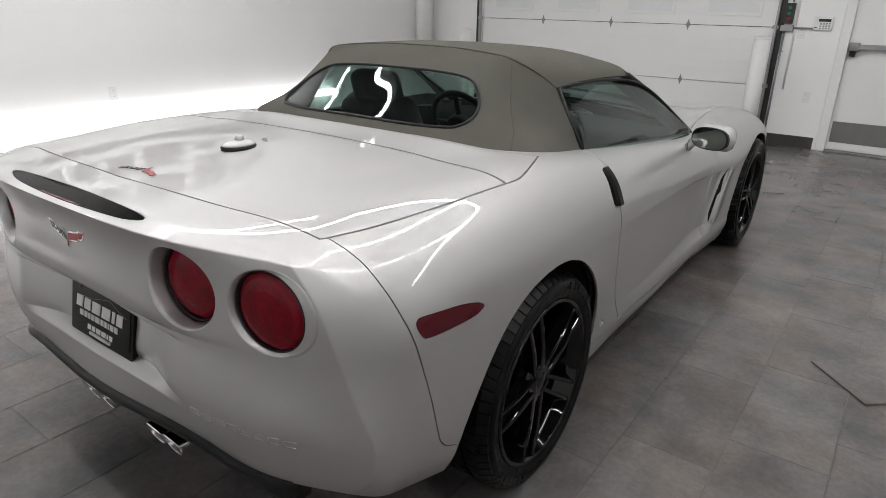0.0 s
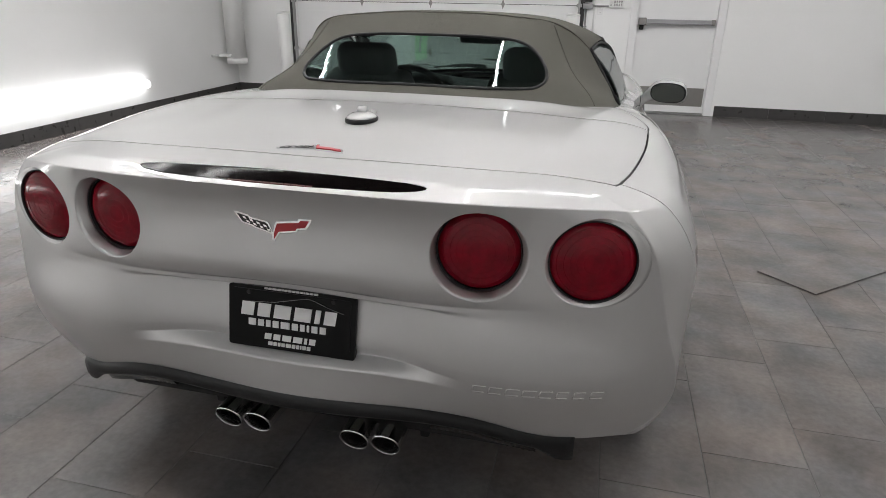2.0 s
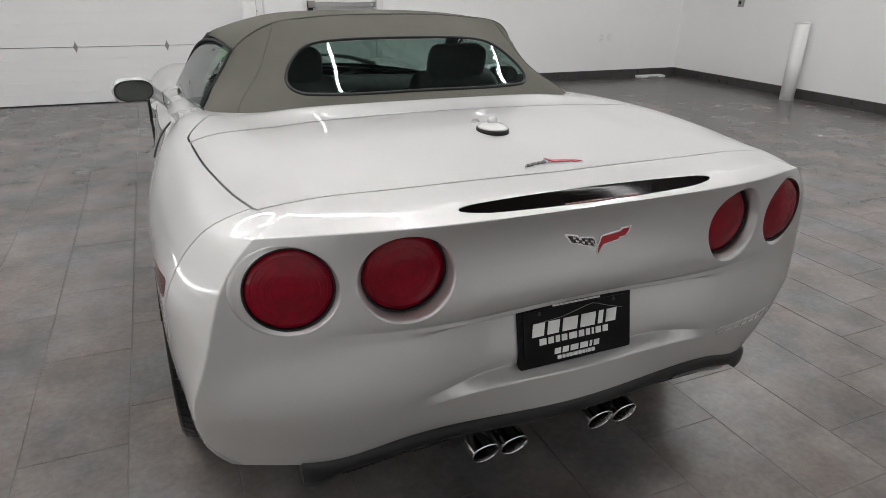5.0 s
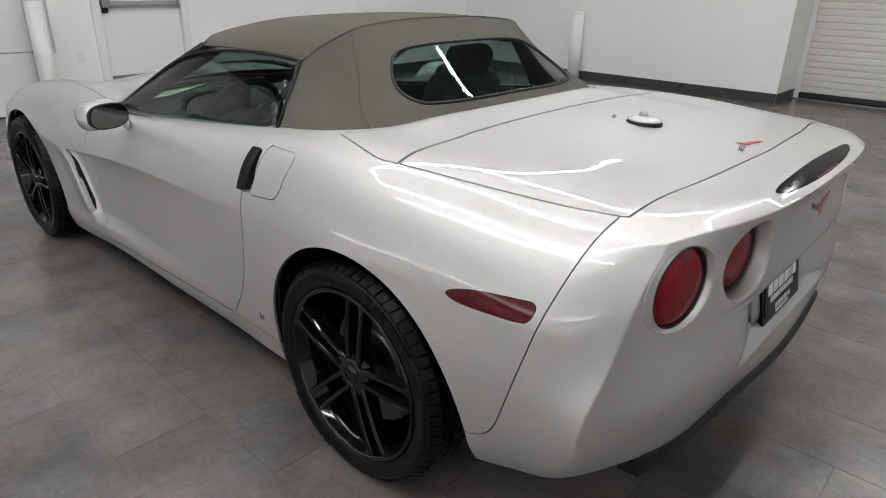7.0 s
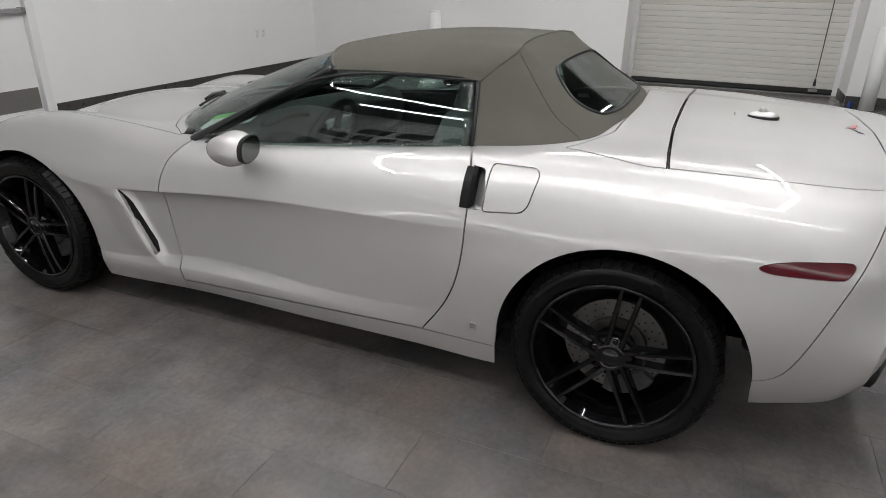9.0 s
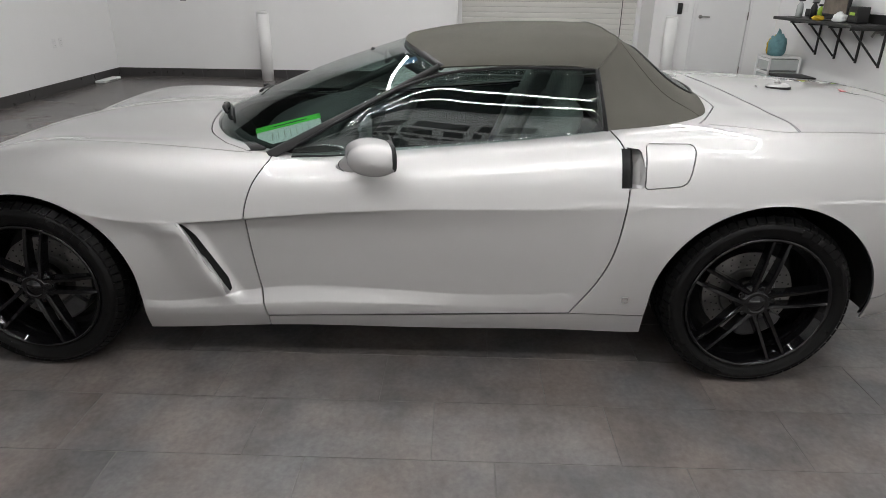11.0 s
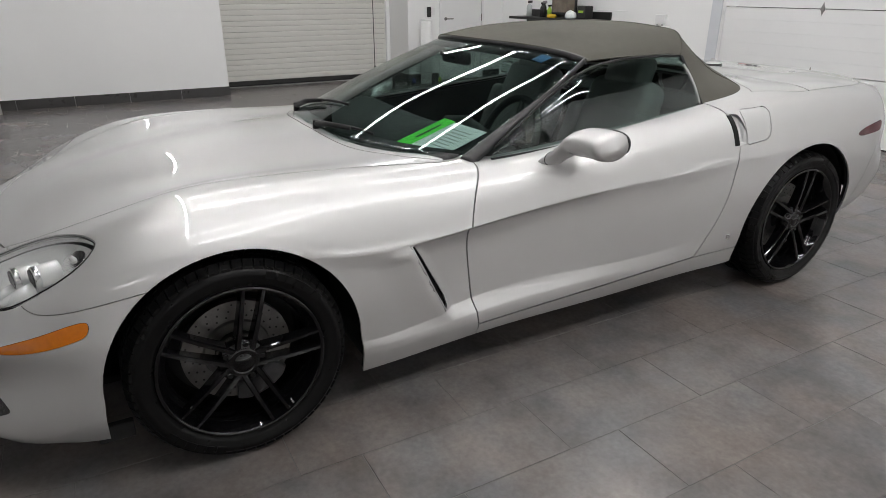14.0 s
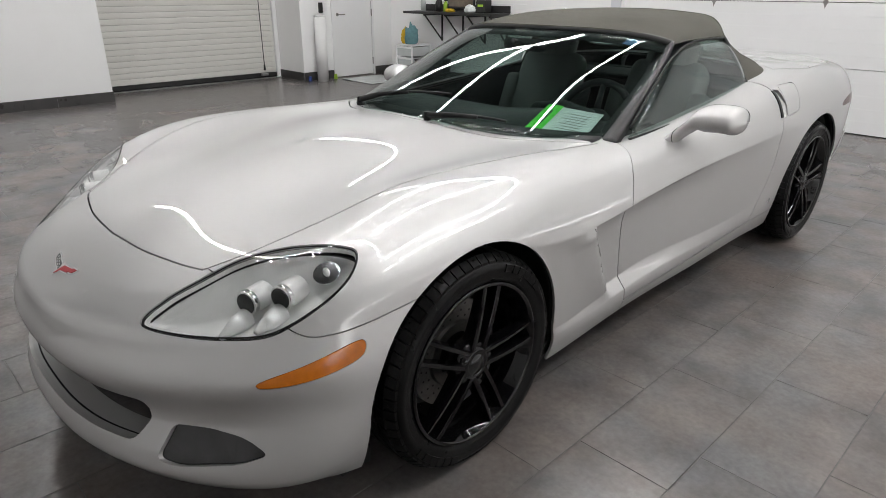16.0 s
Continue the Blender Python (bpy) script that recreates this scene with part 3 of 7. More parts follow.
# wheel arches, longer than high towards the sills
def arch(cy, cz, r):
    pts = [(cy + r * math.cos(a), cz + r * math.sin(a)) for a in np.linspace(0, math.pi, 40)]
    return [(cy + r + 0.012, 0.0)] + [(cy + r + 0.006, cz - 0.06)] + pts + [(cy - r - 0.006, cz - 0.06), (cy - r - 0.012, 0.0)]


REAR_ARCH, FRONT_ARCH = arch(-0.016, 0.303, 0.402), arch(2.67, 0.298, 0.387)
for s in (-1, 1):
    for poly in (REAR_ARCH, FRONT_ARCH):
        lo, hi = (0.45, 1.2) if s > 0 else (-1.2, -0.45)
        away(poly, lo, hi, side)

# cabin opening
half = [(0, 2.15), (.30, 2.11), (.52, 2.0), (.66, 1.85), (.725, 1.70), (.722, 1.45), (.712, 1.0), (.700, .57), (.69, .40), (.64, .26), (.50, .175), (.25, .14)]
CABIN = half + [(0, .135)] + [(-x, y) for x, y in half[:0:-1]]
away(CABIN, 0.55, 1.3, top)

# bonnet
edge = curve2([(0, 3.315), (.20, 3.302), (.36, 3.272), (.455, 3.245)], 8, False).tolist() + \
    curve2([(.47, 3.22), (.56, 3.05), (.615, 2.88), (.645, 2.6), (.66, 2.3), (.69, 2.0), (.712, 1.86)], 8, False).tolist()
back = curve2([(.62, 1.985), (.45, 2.10), (.25, 2.155), (0, 2.175)], 6, False).tolist()
half = edge + back
BONNET = half + [(-x, y) for x, y in half[-2:0:-1]]
bonnet = cut(BONNET, 0.5, 1.1, top)

# head lamps
LAMP = curve2([(-.472, 3.418), (-.555, 3.385), (-.680, 3.304), (-.765, 3.228), (-.812, 3.136), (-.822, 3.055), (-.797, 3.006), (-.752, 3.016),
               (-.603, 3.092), (-.520, 3.172), (-.487, 3.276), (-.466, 3.365)], 6)
LAMP_R = LAMP * (-1, 1)
lamp_lens = cut(LAMP, 0.45, 0.85, top)
lamp_lens_r = cut(LAMP_R, 0.45, 0.85, top)

# boot lid and the cover between it and the soft top
front = curve2([(0, -.058), (.35, -.060), (.66, -.075), (.775, -.085)], 6, False).tolist()
sidel = curve2([(.775, -.09), (.758, -.32), (.722, -.54), (.694, -.652)], 6, False).tolist()
rearl = curve2([(.686, -.666), (.55, -.672), (.36, -.695), (0, -.712)], 6, False).tolist()
half = front + sidel[1:] + rearl
BOOT = half + [(-x, y) for x, y in half[-2:0:-1]]
boot = cut(BOOT, 0.7, 1.1, top)
front = [(0, .10), (.5, .12), (.66, .205), (.70, .235)]
sidel = curve2([(.70, .235), (.74, .12), (.774, 0), (.776, -.074)], 6, False).tolist()
half = front + sidel[1:] + [(.66, -.064), (.35, -.049), (0, -.047)]
COVER = half + [(-x, y) for x, y in half[-2:0:-1]]
cover = cut(COVER, 0.7, 1.1, top)

# doors
DOOR = curve2([(1.808, .209), (1.838, .38), (1.856, .58), (1.828, .71), (1.775, .79)], 8, False).tolist() + [(1.735, .95), (.60, 1.0), (.565, .915)] + \
    curve2([(.535, .885), (.512, .83), (.508, .72), (.53, .53), (.580, .39), (.672, .254)], 8, False).tolist()
DOOR = rounded(DOOR, 0.0)
door_l = cut(DOOR, -1.2, -0.66, side)
door_r = cut(DOOR, 0.66, 1.2, side)

# sills
SILL = [(.30, .246), (.67, .248), (1.15, .228), (1.806, .203), (1.806, .05), (.30, .05)]
sill_l = cut(SILL, -1.2, -0.5, side, 0.0038)
sill_r = cut(SILL, 0.5, 1.2, side, 0.0038)

# bumpers
NOSE = curve2([(2.80, .62), (2.95, .600), (3.04, .585), (3.12, .574), (3.18, .578), (3.22, .62), (3.245, .70), (3.25, .95)], 6, False).tolist() + [(3.9, .95), (3.9, 0), (2.80, 0)]
nose = cut(NOSE, -1.2, 1.2, side, 0.003)
TAIL = [(-.30, .345)] + curve2([(-.43, .347), (-.475, .372), (-.515, .44), (-.585, .66), (-.648, .88), (-.67, 1.05)], 6, False).tolist() + [(-1.2, 1.05), (-1.2, 0), (-.30, 0)]
tail = cut(TAIL, -1.2, 1.2, side, 0.003)

# flap of the filler, left side only; side lamps
FLAP = rounded([(.447, .882), (.283, .888), (.312, .762), (.452, .747)], [.012, .03, .035, .012])
flap = cut(FLAP, -1.2, -0.5, side, 0.0038)
REAR_MARK = curve2([(-.364, .714), (-.39, .731), (-.46, .748), (-.56, .759), (-.584, .757), (-.588, .742), (-.576, .718), (-.555, .711), (-.48, .706), (-.40, .703)], 5)
rear_mark_l = cut(REAR_MARK, -1.2, -0.5, side, 0.0015)
rear_mark_r = cut(REAR_MARK, 0.5, 1.2, side, 0.0015)


def take(me, poly, lo, hi, place, gap):
    piece = boolean(me, prism(poly, lo, hi, place), "INTERSECT")
    rest = boolean(me, prism(grown(poly, gap), lo - .01, hi + .01, place), "DIFFERENCE")
    return piece, rest


FRONT_MARK = curve2([(3.056, .545), (3.066, .512), (3.12, .492), (3.20, .474), (3.272, .464), (3.288, .470), (3.262, .487), (3.17, .520), (3.09, .545)], 5)
front_mark_l, nose = take(nose, FRONT_MARK, -1.2, -0.5, side, 0.0015)
front_mark_r, nose = take(nose, FRONT_MARK, 0.5, 1.2, side, 0.0015)

# mouth and air intakes of the nose
MOUTH = rounded([(-.49, .374), (.49, .374), (.505, .32), (.470, .256), (-.470, .256), (-.505, .32)], .022)
nose = boolean(nose, prism(MOUTH, 3.3, 3.8, rear), "DIFFERENCE")
FOG = rounded([(-.560, .318), (-.65, .325), (-.735, .317), (-.79, .280), (-.735, .250), (-.60, .222), (-.545, .228)], [.02, .02, .03, .02, .02, .02, .02])
for s in (-1, 1):
    nose = boolean(nose, prism(FOG * (-s, 1), 3.1, 3.8, rear), "DIFFERENCE")

# round tail lamp wells and the slot of the high brake lamp
TAIL_LAMPS = [(-.668, .787, .104), (-.436, .797, .100), (.436, .797, .100), (.668, .787, .104)]


def oval(x, z, r, n=64):
    return [(x + r * math.cos(2 * math.pi * k / n), z + .097 * math.sin(2 * math.pi * k / n)) for k in range(n)]


for x, z, r in TAIL_LAMPS:
    tail = boolean(tail, prism(oval(x, z, r), -1.2, -0.70, rear), "DIFFERENCE")
SLOT = curve2([(-.325, -.838), (-.22, -.829), (0, -.824), (.22, -.829), (.325, -.838), (.22, -.860), (0, -.870), (-.22, -.860)], 8)
brake_lens, tail = take(tail, SLOT, .906, 1.1, top, .0018)

# side vents behind the front wheels, and the door-handle pockets
VENT = [(2.096, .584), (2.082, .580), (2.046, .528), (1.951, .356), (1.940, .314), (1.950, .300)]
for lo, hi in ((-1.2, -.6), (.6, 1.2)):
    away(VENT, lo, hi, side)
POCKET = rounded([(.5135, .872), (.468, .868), (.452, .80), (.458, .748), (.5135, .744)], [0, .012, .012, .012, 0])
for lo, hi in ((-1.2, -.5), (.5, 1.2)):
    away(POCKET, lo, hi, side)

# the rest of the shell falls into four corner panels
def loose(me):
    bm = bmesh.new()
    bm.from_mesh(me)
    seen, groups = set(), []
    for v in bm.verts:
        if v in seen:
            continue
        stack, comp = [v], set()
        while stack:
            u = stack.pop()
            if u in comp:
                continue
            comp.add(u)
            stack.extend(e.other_vert(u) for e in u.link_edges if e.other_vert(u) not in comp)
        seen |= comp
        groups.append([w.index for w in comp])
    bm.free()
    return groups


def keep_where(me, test):
    """The part of a mesh whose separate pieces pass a test of their mean point."""
    bm = bmesh.new()
    bm.from_mesh(me)
    bm.verts.ensure_lookup_table()
    dead = []
    for g in loose(me):
        m = Vector((0, 0, 0))
        for i in g:
            m += me.vertices[i].co
        if len(g) < 120 or not test(m / len(g)):
            dead.extend(bm.verts[i] for i in g)
    bmesh.ops.delete(bm, geom=dead, context="VERTS")
    res = bpy.data.meshes.new("panel")
    bm.to_mesh(res)
    bm.free()
    return res


for name, me, lab in (("bonnet", bonnet, ""), ("boot_lid", boot, ""), ("tonneau_cover", cover, ""), ("front_bumper", nose, "silver front bumper with three air intakes"), ("rear_bumper", tail, "silver tail panel with four round lamp wells")):
    part(name, SKIN.shade(me), PAINT, car, lab)
doors = [part("door", SKIN.shade(m), PAINT, car) for m in (door_l, door_r)]
for m in (sill_l, sill_r):
    part("sill", SKIN.shade(m), PAINT, car)
for s in (-1, 1):
    part("front_wing", SKIN.shade(keep_where(shell, lambda c: c.x * s > 0 and c.y > 1.2)), PAINT, car)
    part("rear_wing", SKIN.shade(keep_where(shell, lambda c: c.x * s > 0 and c.y < 1.2)), PAINT, car)
part("filler_flap", SKIN.shade(flap), PAINT, car)
for m in (rear_mark_l, rear_mark_r):
    part("side_lamp", SKIN.shade(m), RED_LENS, car, "dark red rear side lamp")
for m in (front_mark_l, front_mark_r):
    part("side_lamp", SKIN.shade(m), AMBER, car, "amber front side lamp")


def shrunk(d, zlo=-1.0):
    """A dark inner skin that lies d inside the body."""
    n = len(outer_mesh.vertices)
    co = [v.co - d * v.normal for v in outer_mesh.vertices]
    fs = [tuple(p.vertices) for p in outer_mesh.polygons]
    me = bpy.data.meshes.new("liner")
    me.from_pydata(co, [], fs)
    return me


def liner():
    me = thicken(shrunk_outer(0.022), 0.004)
    for lo, hi in ((-1.2, -0.52), (0.52, 1.2)):
        for poly in (grown(REAR_ARCH, .004), grown(FRONT_ARCH, .004)):
            me = boolean(me, prism(poly, lo, hi, side), "DIFFERENCE")
    me = boolean(me, prism(CABIN, 0.5, 1.3, top), "DIFFERENCE")
    for x, z, r in TAIL_LAMPS:
        me = boolean(me, prism(oval(x, z, r + .004), -1.2, -0.60, rear), "DIFFERENCE")
    for poly in (LAMP, LAMP_R):
        me = boolean(me, prism(poly, 0.4, 0.85, top), "DIFFERENCE")
    me = boolean(me, prism(MOUTH, 3.3, 3.8, rear), "DIFFERENCE")
    me = boolean(me, prism([(-.80, .845), (.80, .845), (.80, 1.0), (-.80, 1.0)], -1.0, -.735, rear), "DIFFERENCE")
    for y0, y1 in ((-.60, .02), (2.45, 3.05)):
        me = boolean(me, prism([(-.45, y0), (.45, y0), (.45, y1), (-.45, y1)], 0.6, 1.2, top), "DIFFERENCE")
    me = boolean(me, prism(POCKET, -1.2, -0.5, side), "DIFFERENCE")
    me = boolean(me, prism(POCKET, 0.5, 1.2, side), "DIFFERENCE")
    return me


def shrunk_outer(d):
    me = shrunk(d)
    me.update()
    return me


part("inner_structure", liner(), DARK, car, "dark inner structure behind the panel gaps")


# ---- the car: soft top, glass, pillars ----
def loft(rows, n_r, n_c, creases=()):
    """A smooth sheet through rows of points; sharp at the rows named in creases."""
    R = np.array(rows, float)
    d = np.linalg.norm(np.diff(R, axis=1), axis=2).mean(axis=0)
    kc = np.concatenate([[0], np.cumsum(d)])
    A = spline(R.transpose(1, 0, 2), np.linspace(0, kc[-1], n_c), kc).transpose(1, 0, 2)
    cuts = [0, *creases, len(R) - 1]
    out = []
    for a, b in zip(cuts[:-1], cuts[1:]):
        seg = A[a:b + 1]
        d = np.linalg.norm(np.diff(seg, axis=0), axis=2).mean(axis=1)
        k = np.concatenate([[0], np.cumsum(d)])
        m = max(3, int(n_r * (b - a) / (len(R) - 1)))
        if len(seg) == 2:
            g = np.array([seg[0] + (seg[1] - seg[0]) * t for t in np.linspace(0, 1, m)])
        else:
            g = spline(seg, np.linspace(0, k[-1], m), k)
        out.append(g if not out else g[1:])
    return np.concatenate(out)


def whole(rows, n_r, n_c, creases=()):
    """A loft from half rows that begin on the middle plane, smooth across it."""
    full = [[(-x, y, z) for x, y, z in r[:0:-1]] + list(r) for r in rows]
    return loft(full, n_r, 2 * n_c - 1, creases)


def sheet(grid, flip=False):
    n, m, _ = grid.shape
    faces = []
    for i in range(n - 1):
        for j in range(m - 1):
            f = (i * m + j, i * m + j + 1, (i + 1) * m + j + 1, (i + 1) * m + j)
            faces.append(f[::-1] if flip else f)
    me = bpy.data.meshes.new("sheet")
    me.from_pydata(grid.reshape(-1, 3).tolist(), [], faces)
    me.update()
    return me


def outward(me, to):
    n = sum((p.normal.dot(Vector(to)) * p.area for p in me.polygons))
    if n < 0:
        me.flip_normals()
    me.update()
    return me


TOP_ROWS = [
    [(0, 1.335, 1.163), (.20, 1.325, 1.162), (.38, 1.285, 1.156), (.52, 1.225, 1.140), (.585, 1.185, 1.122), (.608, 1.170, 1.106)],
    [(0, 1.18, 1.192), (.20, 1.175, 1.190), (.38, 1.14, 1.180), (.51, 1.08, 1.158), (.575, 1.05, 1.135), (.602, 1.035, 1.112)],
    [(0, .93, 1.216), (.20, .925, 1.213), (.38, .90, 1.201), (.495, .86, 1.175), (.562, .84, 1.146), (.594, .83, 1.114)],
    [(0, .70, 1.222), (.20, .695, 1.219), (.37, .68, 1.206), (.475, .66, 1.186), (.548, .66, 1.150), (.582, .67, 1.112)],
    [(0, .515, 1.210), (.20, .515, 1.207), (.35, .508, 1.196), (.445, .50, 1.180), (.525, .545, 1.140), (.572, .592, 1.100)],
    [(0, .405, 1.150), (.20, .400, 1.147), (.37, .395, 1.130), (.485, .41, 1.098), (.575, .49, 1.050), (.618, .580, 1.030)],
    [(0, .255, 1.060), (.22, .250, 1.056), (.41, .260, 1.038), (.54, .300, 1.010), (.635, .42, .975), (.668, .572, .955)],
    [(0, .115, .978), (.24, .118, .975), (.45, .150, .965), (.61, .215, .950), (.695, .35, .925), (.706, .555, .897)],
    [(0, .092, .962), (.24, .095, .958), (.455, .128, .948), (.622, .198, .934), (.712, .34, .908), (.724, .55, .880)],
]
TOP_ROWS = [[(x, y, z + .013 * max(0, min(1, (z - 1.10) / .07)) * (1 if y < .6 else .35)) for x, y, z in r] for r in TOP_ROWS]
grid = whole(TOP_ROWS, 64, 40, creases=(4,))
top_outer = outward(sheet(grid), (0, -0.3, 1))
TOP_SKIN = Surface(top_outer)
top_shell = thicken(top_outer, 0.007)
REAR_WIN = curve2([(0, 1.148), (.20, 1.146), (.335, 1.132), (.405, 1.092), (.446, 1.035), (.425, 1.002), (.34, .994), (0, .996),
                   (-.34, .994), (-.425, 1.002), (-.446, 1.035), (-.405, 1.092), (-.335, 1.132), (-.20, 1.146)], 8)
rear_pane = boolean(top_shell, prism(grown(REAR_WIN, -0.006), 0.0, 0.50, rear), "INTERSECT")
top_shell = boolean(top_shell, prism(REAR_WIN, -0.1, 0.52, rear), "DIFFERENCE")
soft_top = part("soft_top", TOP_SKIN.shade(top_shell), TOP, car, "dark grey-green canvas soft top, closed")
part("rear_window", TOP_SKIN.shade(rear_pane), WINDOW, car, "dark tinted rear window")
# rubber frame of the rear window, piping of the bow, base strip
def on_top(poly, off):
    pts = []
    for x, z in poly:
        loc, n = TOP_SKIN.drop((x, -0.6, z), (0, 1, 0))
        if loc is not None:
            pts.append(loc + n * off)
    return pts


part("window_seal", bm_tube(on_top(REAR_WIN, 0.001), 0.0055, 8, closed=True), TRIM, soft_top, "black rubber seal", True)
row = whole([TOP_ROWS[4], TOP_ROWS[5]], 2, 40)[0]
part("bow_seam", bm_tube([tuple(p) for p in row], 0.0035, 6), TOP, soft_top, "", True)
row = whole([TOP_ROWS[8], TOP_ROWS[7]], 2, 40)[0]
part("base_strip", bm_tube([tuple(p + np.array((0, 0, -.004))) for p in row], 0.007, 8), TRIM, soft_top, "black rubber strip along the foot of the top", True)
for s in (-1, 1):
    path = curve2([(s * .435, .498, 1.178), (s * .50, .40, 1.09), (s * .575, .30, 1.00), (s * .615, .215, .945)], 8, False)
    pts = []
    for p in path:
        loc, n, d = TOP_SKIN.normal(Vector(p))
        pts.append(loc + n * 0.0008)
    part("side_seam", bm_tube(pts, 0.0018, 6), TOP, soft_top, "", True)

# windscreen and its frame
def lerp(a, b, t):
    return tuple(np.array(a) * (1 - t) + np.array(b) * t)


WS = [
    [(0, 2.165, .842), (.25, 2.135, .838), (.46, 2.055, .828), (.62, 1.925, .815), (.712, 1.785, .800)],
    [(0, 1.90, .958), (.25, 1.875, .952), (.455, 1.80, .936), (.60, 1.69, .918), (.683, 1.575, .905)],
    [(0, 1.63, 1.062), (.25, 1.605, 1.056), (.45, 1.545, 1.040), (.578, 1.46, 1.018), (.648, 1.375, 1.006)],
    [(0, 1.335, 1.152), (.25, 1.32, 1.150), (.44, 1.265, 1.138), (.55, 1.215, 1.120), (.603, 1.175, 1.100)],
]
ws = whole(WS, 24, 24)
ws_mesh = outward(sheet(ws), (0, 0.4, 1))
glass_ws = thicken(ws_mesh, 0.005)
glass_ws.polygons.foreach_set("use_smooth", [True] * len(glass_ws.polygons))
windscreen = part("windscreen", glass_ws, WINDOW, car, "tinted curved windscreen")
# dark band along the header and lower edge, inside the glass
def band(a, b):
    g = ws[a:b] - np.array((0, 0, 0.009))
    me = thicken(outward(sheet(g), (0, .4, 1)), 0.002)
    me.polygons.foreach_set("use_smooth", [True] * len(me.polygons))
    return me


part("header_band", band(21, 24), TRIM, windscreen, "black shaded band along the header")
part("foot_band", band(0, 3), TRIM, windscreen, "black band along the foot of the glass")
part("header_rail", bm_tube([tuple(p + np.array((0, -.012, .004))) for p in ws[-1]], 0.013, 10), PILLAR, car, "dark grey header rail", True)

def arc3(a, m, b, n):
    """An even bow from a over m to b."""
    t = np.linspace(0, 1, n)[:, None]
    c = 2 * m - (a + b) / 2
    return (1 - t) ** 2 * a + 2 * t * (1 - t) * c + t * t * b


for s in (-1, 1):
    foot = curve2([(.752, 1.775, .788), (.722, 1.62, .868), (.690, 1.46, .955), (.655, 1.31, 1.035), (.612, 1.17, 1.103)], 8, False)
    glassedge = curve2([(.697, 1.810, .803), (.674, 1.605, .904), (.648, 1.42, .988), (.615, 1.27, 1.058), (.590, 1.18, 1.108)], 8, False)
    lift = np.array((0.006, 0.002, 0.010))
    rows = []
    for f, g in zip(foot, glassedge):
        mid = (f + g) / 2 + lift * 1.3
        inn = g - np.array((.055, .0, .035))
        rows.append([f, f * .65 + g * .35 + lift, mid, g * .75 + f * .25 + lift, g, inn])
    bm = bmesh.new()
    R = [[bm.verts.new((s * p[0], p[1], p[2])) for p in r] for r in rows]
    for a, b in zip(R[:-1], R[1:]):
        for k in range(6):
            bm.faces.new((a[k], a[(k + 1) % 6], b[(k + 1) % 6], b[k]))
    bm.faces.new(R[0])
    bm.faces.new(R[-1][::-1])
    bmesh.ops.recalc_face_normals(bm, faces=bm.faces)
    part("windscreen_pillar", bm, PILLAR, car, "dark grey windscreen pillar", True)
    # side glass
    low = curve2([(.742, 1.70, .800), (.745, 1.40, .815), (.738, 1.0, .848), (.712, .575, .890)], 8, False)
    high = curve2([(.735, 1.68, .835), (.655, 1.28, 1.045), (.603, .98, 1.100), (.573, .60, 1.098)], 8, False)
    g = []
    for a, b in zip(low, high):
        m = (a + b) / 2 + np.array((.017, 0, .010))
        g.append(arc3(a, m, b, 11) * (s, 1, 1))
    me = thicken(outward(sheet(np.array(g)), (s, 0, .5)), 0.004)
    me.polygons.foreach_set("use_smooth", [True] * len(me.polygons))
    door = doors[0] if s < 0 else doors[1]
    part("side_window", me, WINDOW, door, "tinted side window, closed")
    part("window_strip", bm_tube([(s * (p[0] + .006), p[1], p[2] - .002) for p in low], 0.0065, 8), TRIM, door, "black rubber strip", True)
    part("window_seal", bm_tube([(s * (p[0] + .003), p[1], p[2] + .004) for p in high] + [(s * .640, .578, 1.0), (s * .712, .565, .885)], 0.0055, 8), TRIM, soft_top, "black rubber seal", True)
    part("quarter_trim", bm_tube([(s * .578, .592, 1.10), (s * .645, .575, .99), (s * .712, .562, .888)], 0.006, 8), TRIM, soft_top, "", True)
    # door skins inside
    bm = bmesh.new()
    inner = [[(s * (.735 - .02 * k), y, zt - .22 * k) for k in (0, 1)] for y, zt in ((1.74, .785), (1.4, .80), (1.0, .835), (.58, .875))]
    V = [[bm.verts.new(p) for p in r] for r in inner]
    W = [[bm.verts.new((p[0] - s * .03, p[1], p[2])) for p in r] for r in inner]
    for i in range(3):
        bm.faces.new((V[i][0], V[i + 1][0], V[i + 1][1], V[i][1]))
        bm.faces.new((W[i][0], W[i][1], W[i + 1][1], W[i + 1][0]))
        bm.faces.new((V[i][0], W[i][0], W[i + 1][0], V[i + 1][0]))
        bm.faces.new((V[i][1], V[i + 1][1], W[i + 1][1], W[i][1]))
    bm.faces.new((V[0][0], V[0][1], W[0][1], W[0][0]))
    bm.faces.new((V[3][0], W[3][0], W[3][1], V[3][1]))
    bmesh.ops.recalc_face_normals(bm, faces=bm.faces)
    part("door_card", bm, DASH, door, "dark inner door lining")

# ---- wheels ----
def make_tyre(R, x0, x1, rim):
    """Tyre with sidewalls and cut shoulder blocks, axis along x; x1 is the outer side."""
    w = x1 - x0
    s = 0.013
    prof = [(x0 + .022, rim - .004), (x0 + .010, rim + .012), (x0 + .002, rim + .03), (x0, (rim + R) / 2), (x0 + .010, R - .022), (x0 + .030, R - s), (x0 + .06, R - s + .003),
            (x1 - .06, R - s + .003), (x1 - .030, R - s), (x1 - .010, R - .022), (x1, (rim + R) / 2 + .008), (x1 - .0005, (rim + R) / 2), (x1 - .002, rim + .034), (x1 - .0035, rim + .030),
            (x1 - .004, rim + .018), (x1 - .008, rim + .010), (x1 - .014, rim + .002), (x1 - .024, rim - .004)]
    bm = bm_revolve(prof, "X", 96)
    return bm


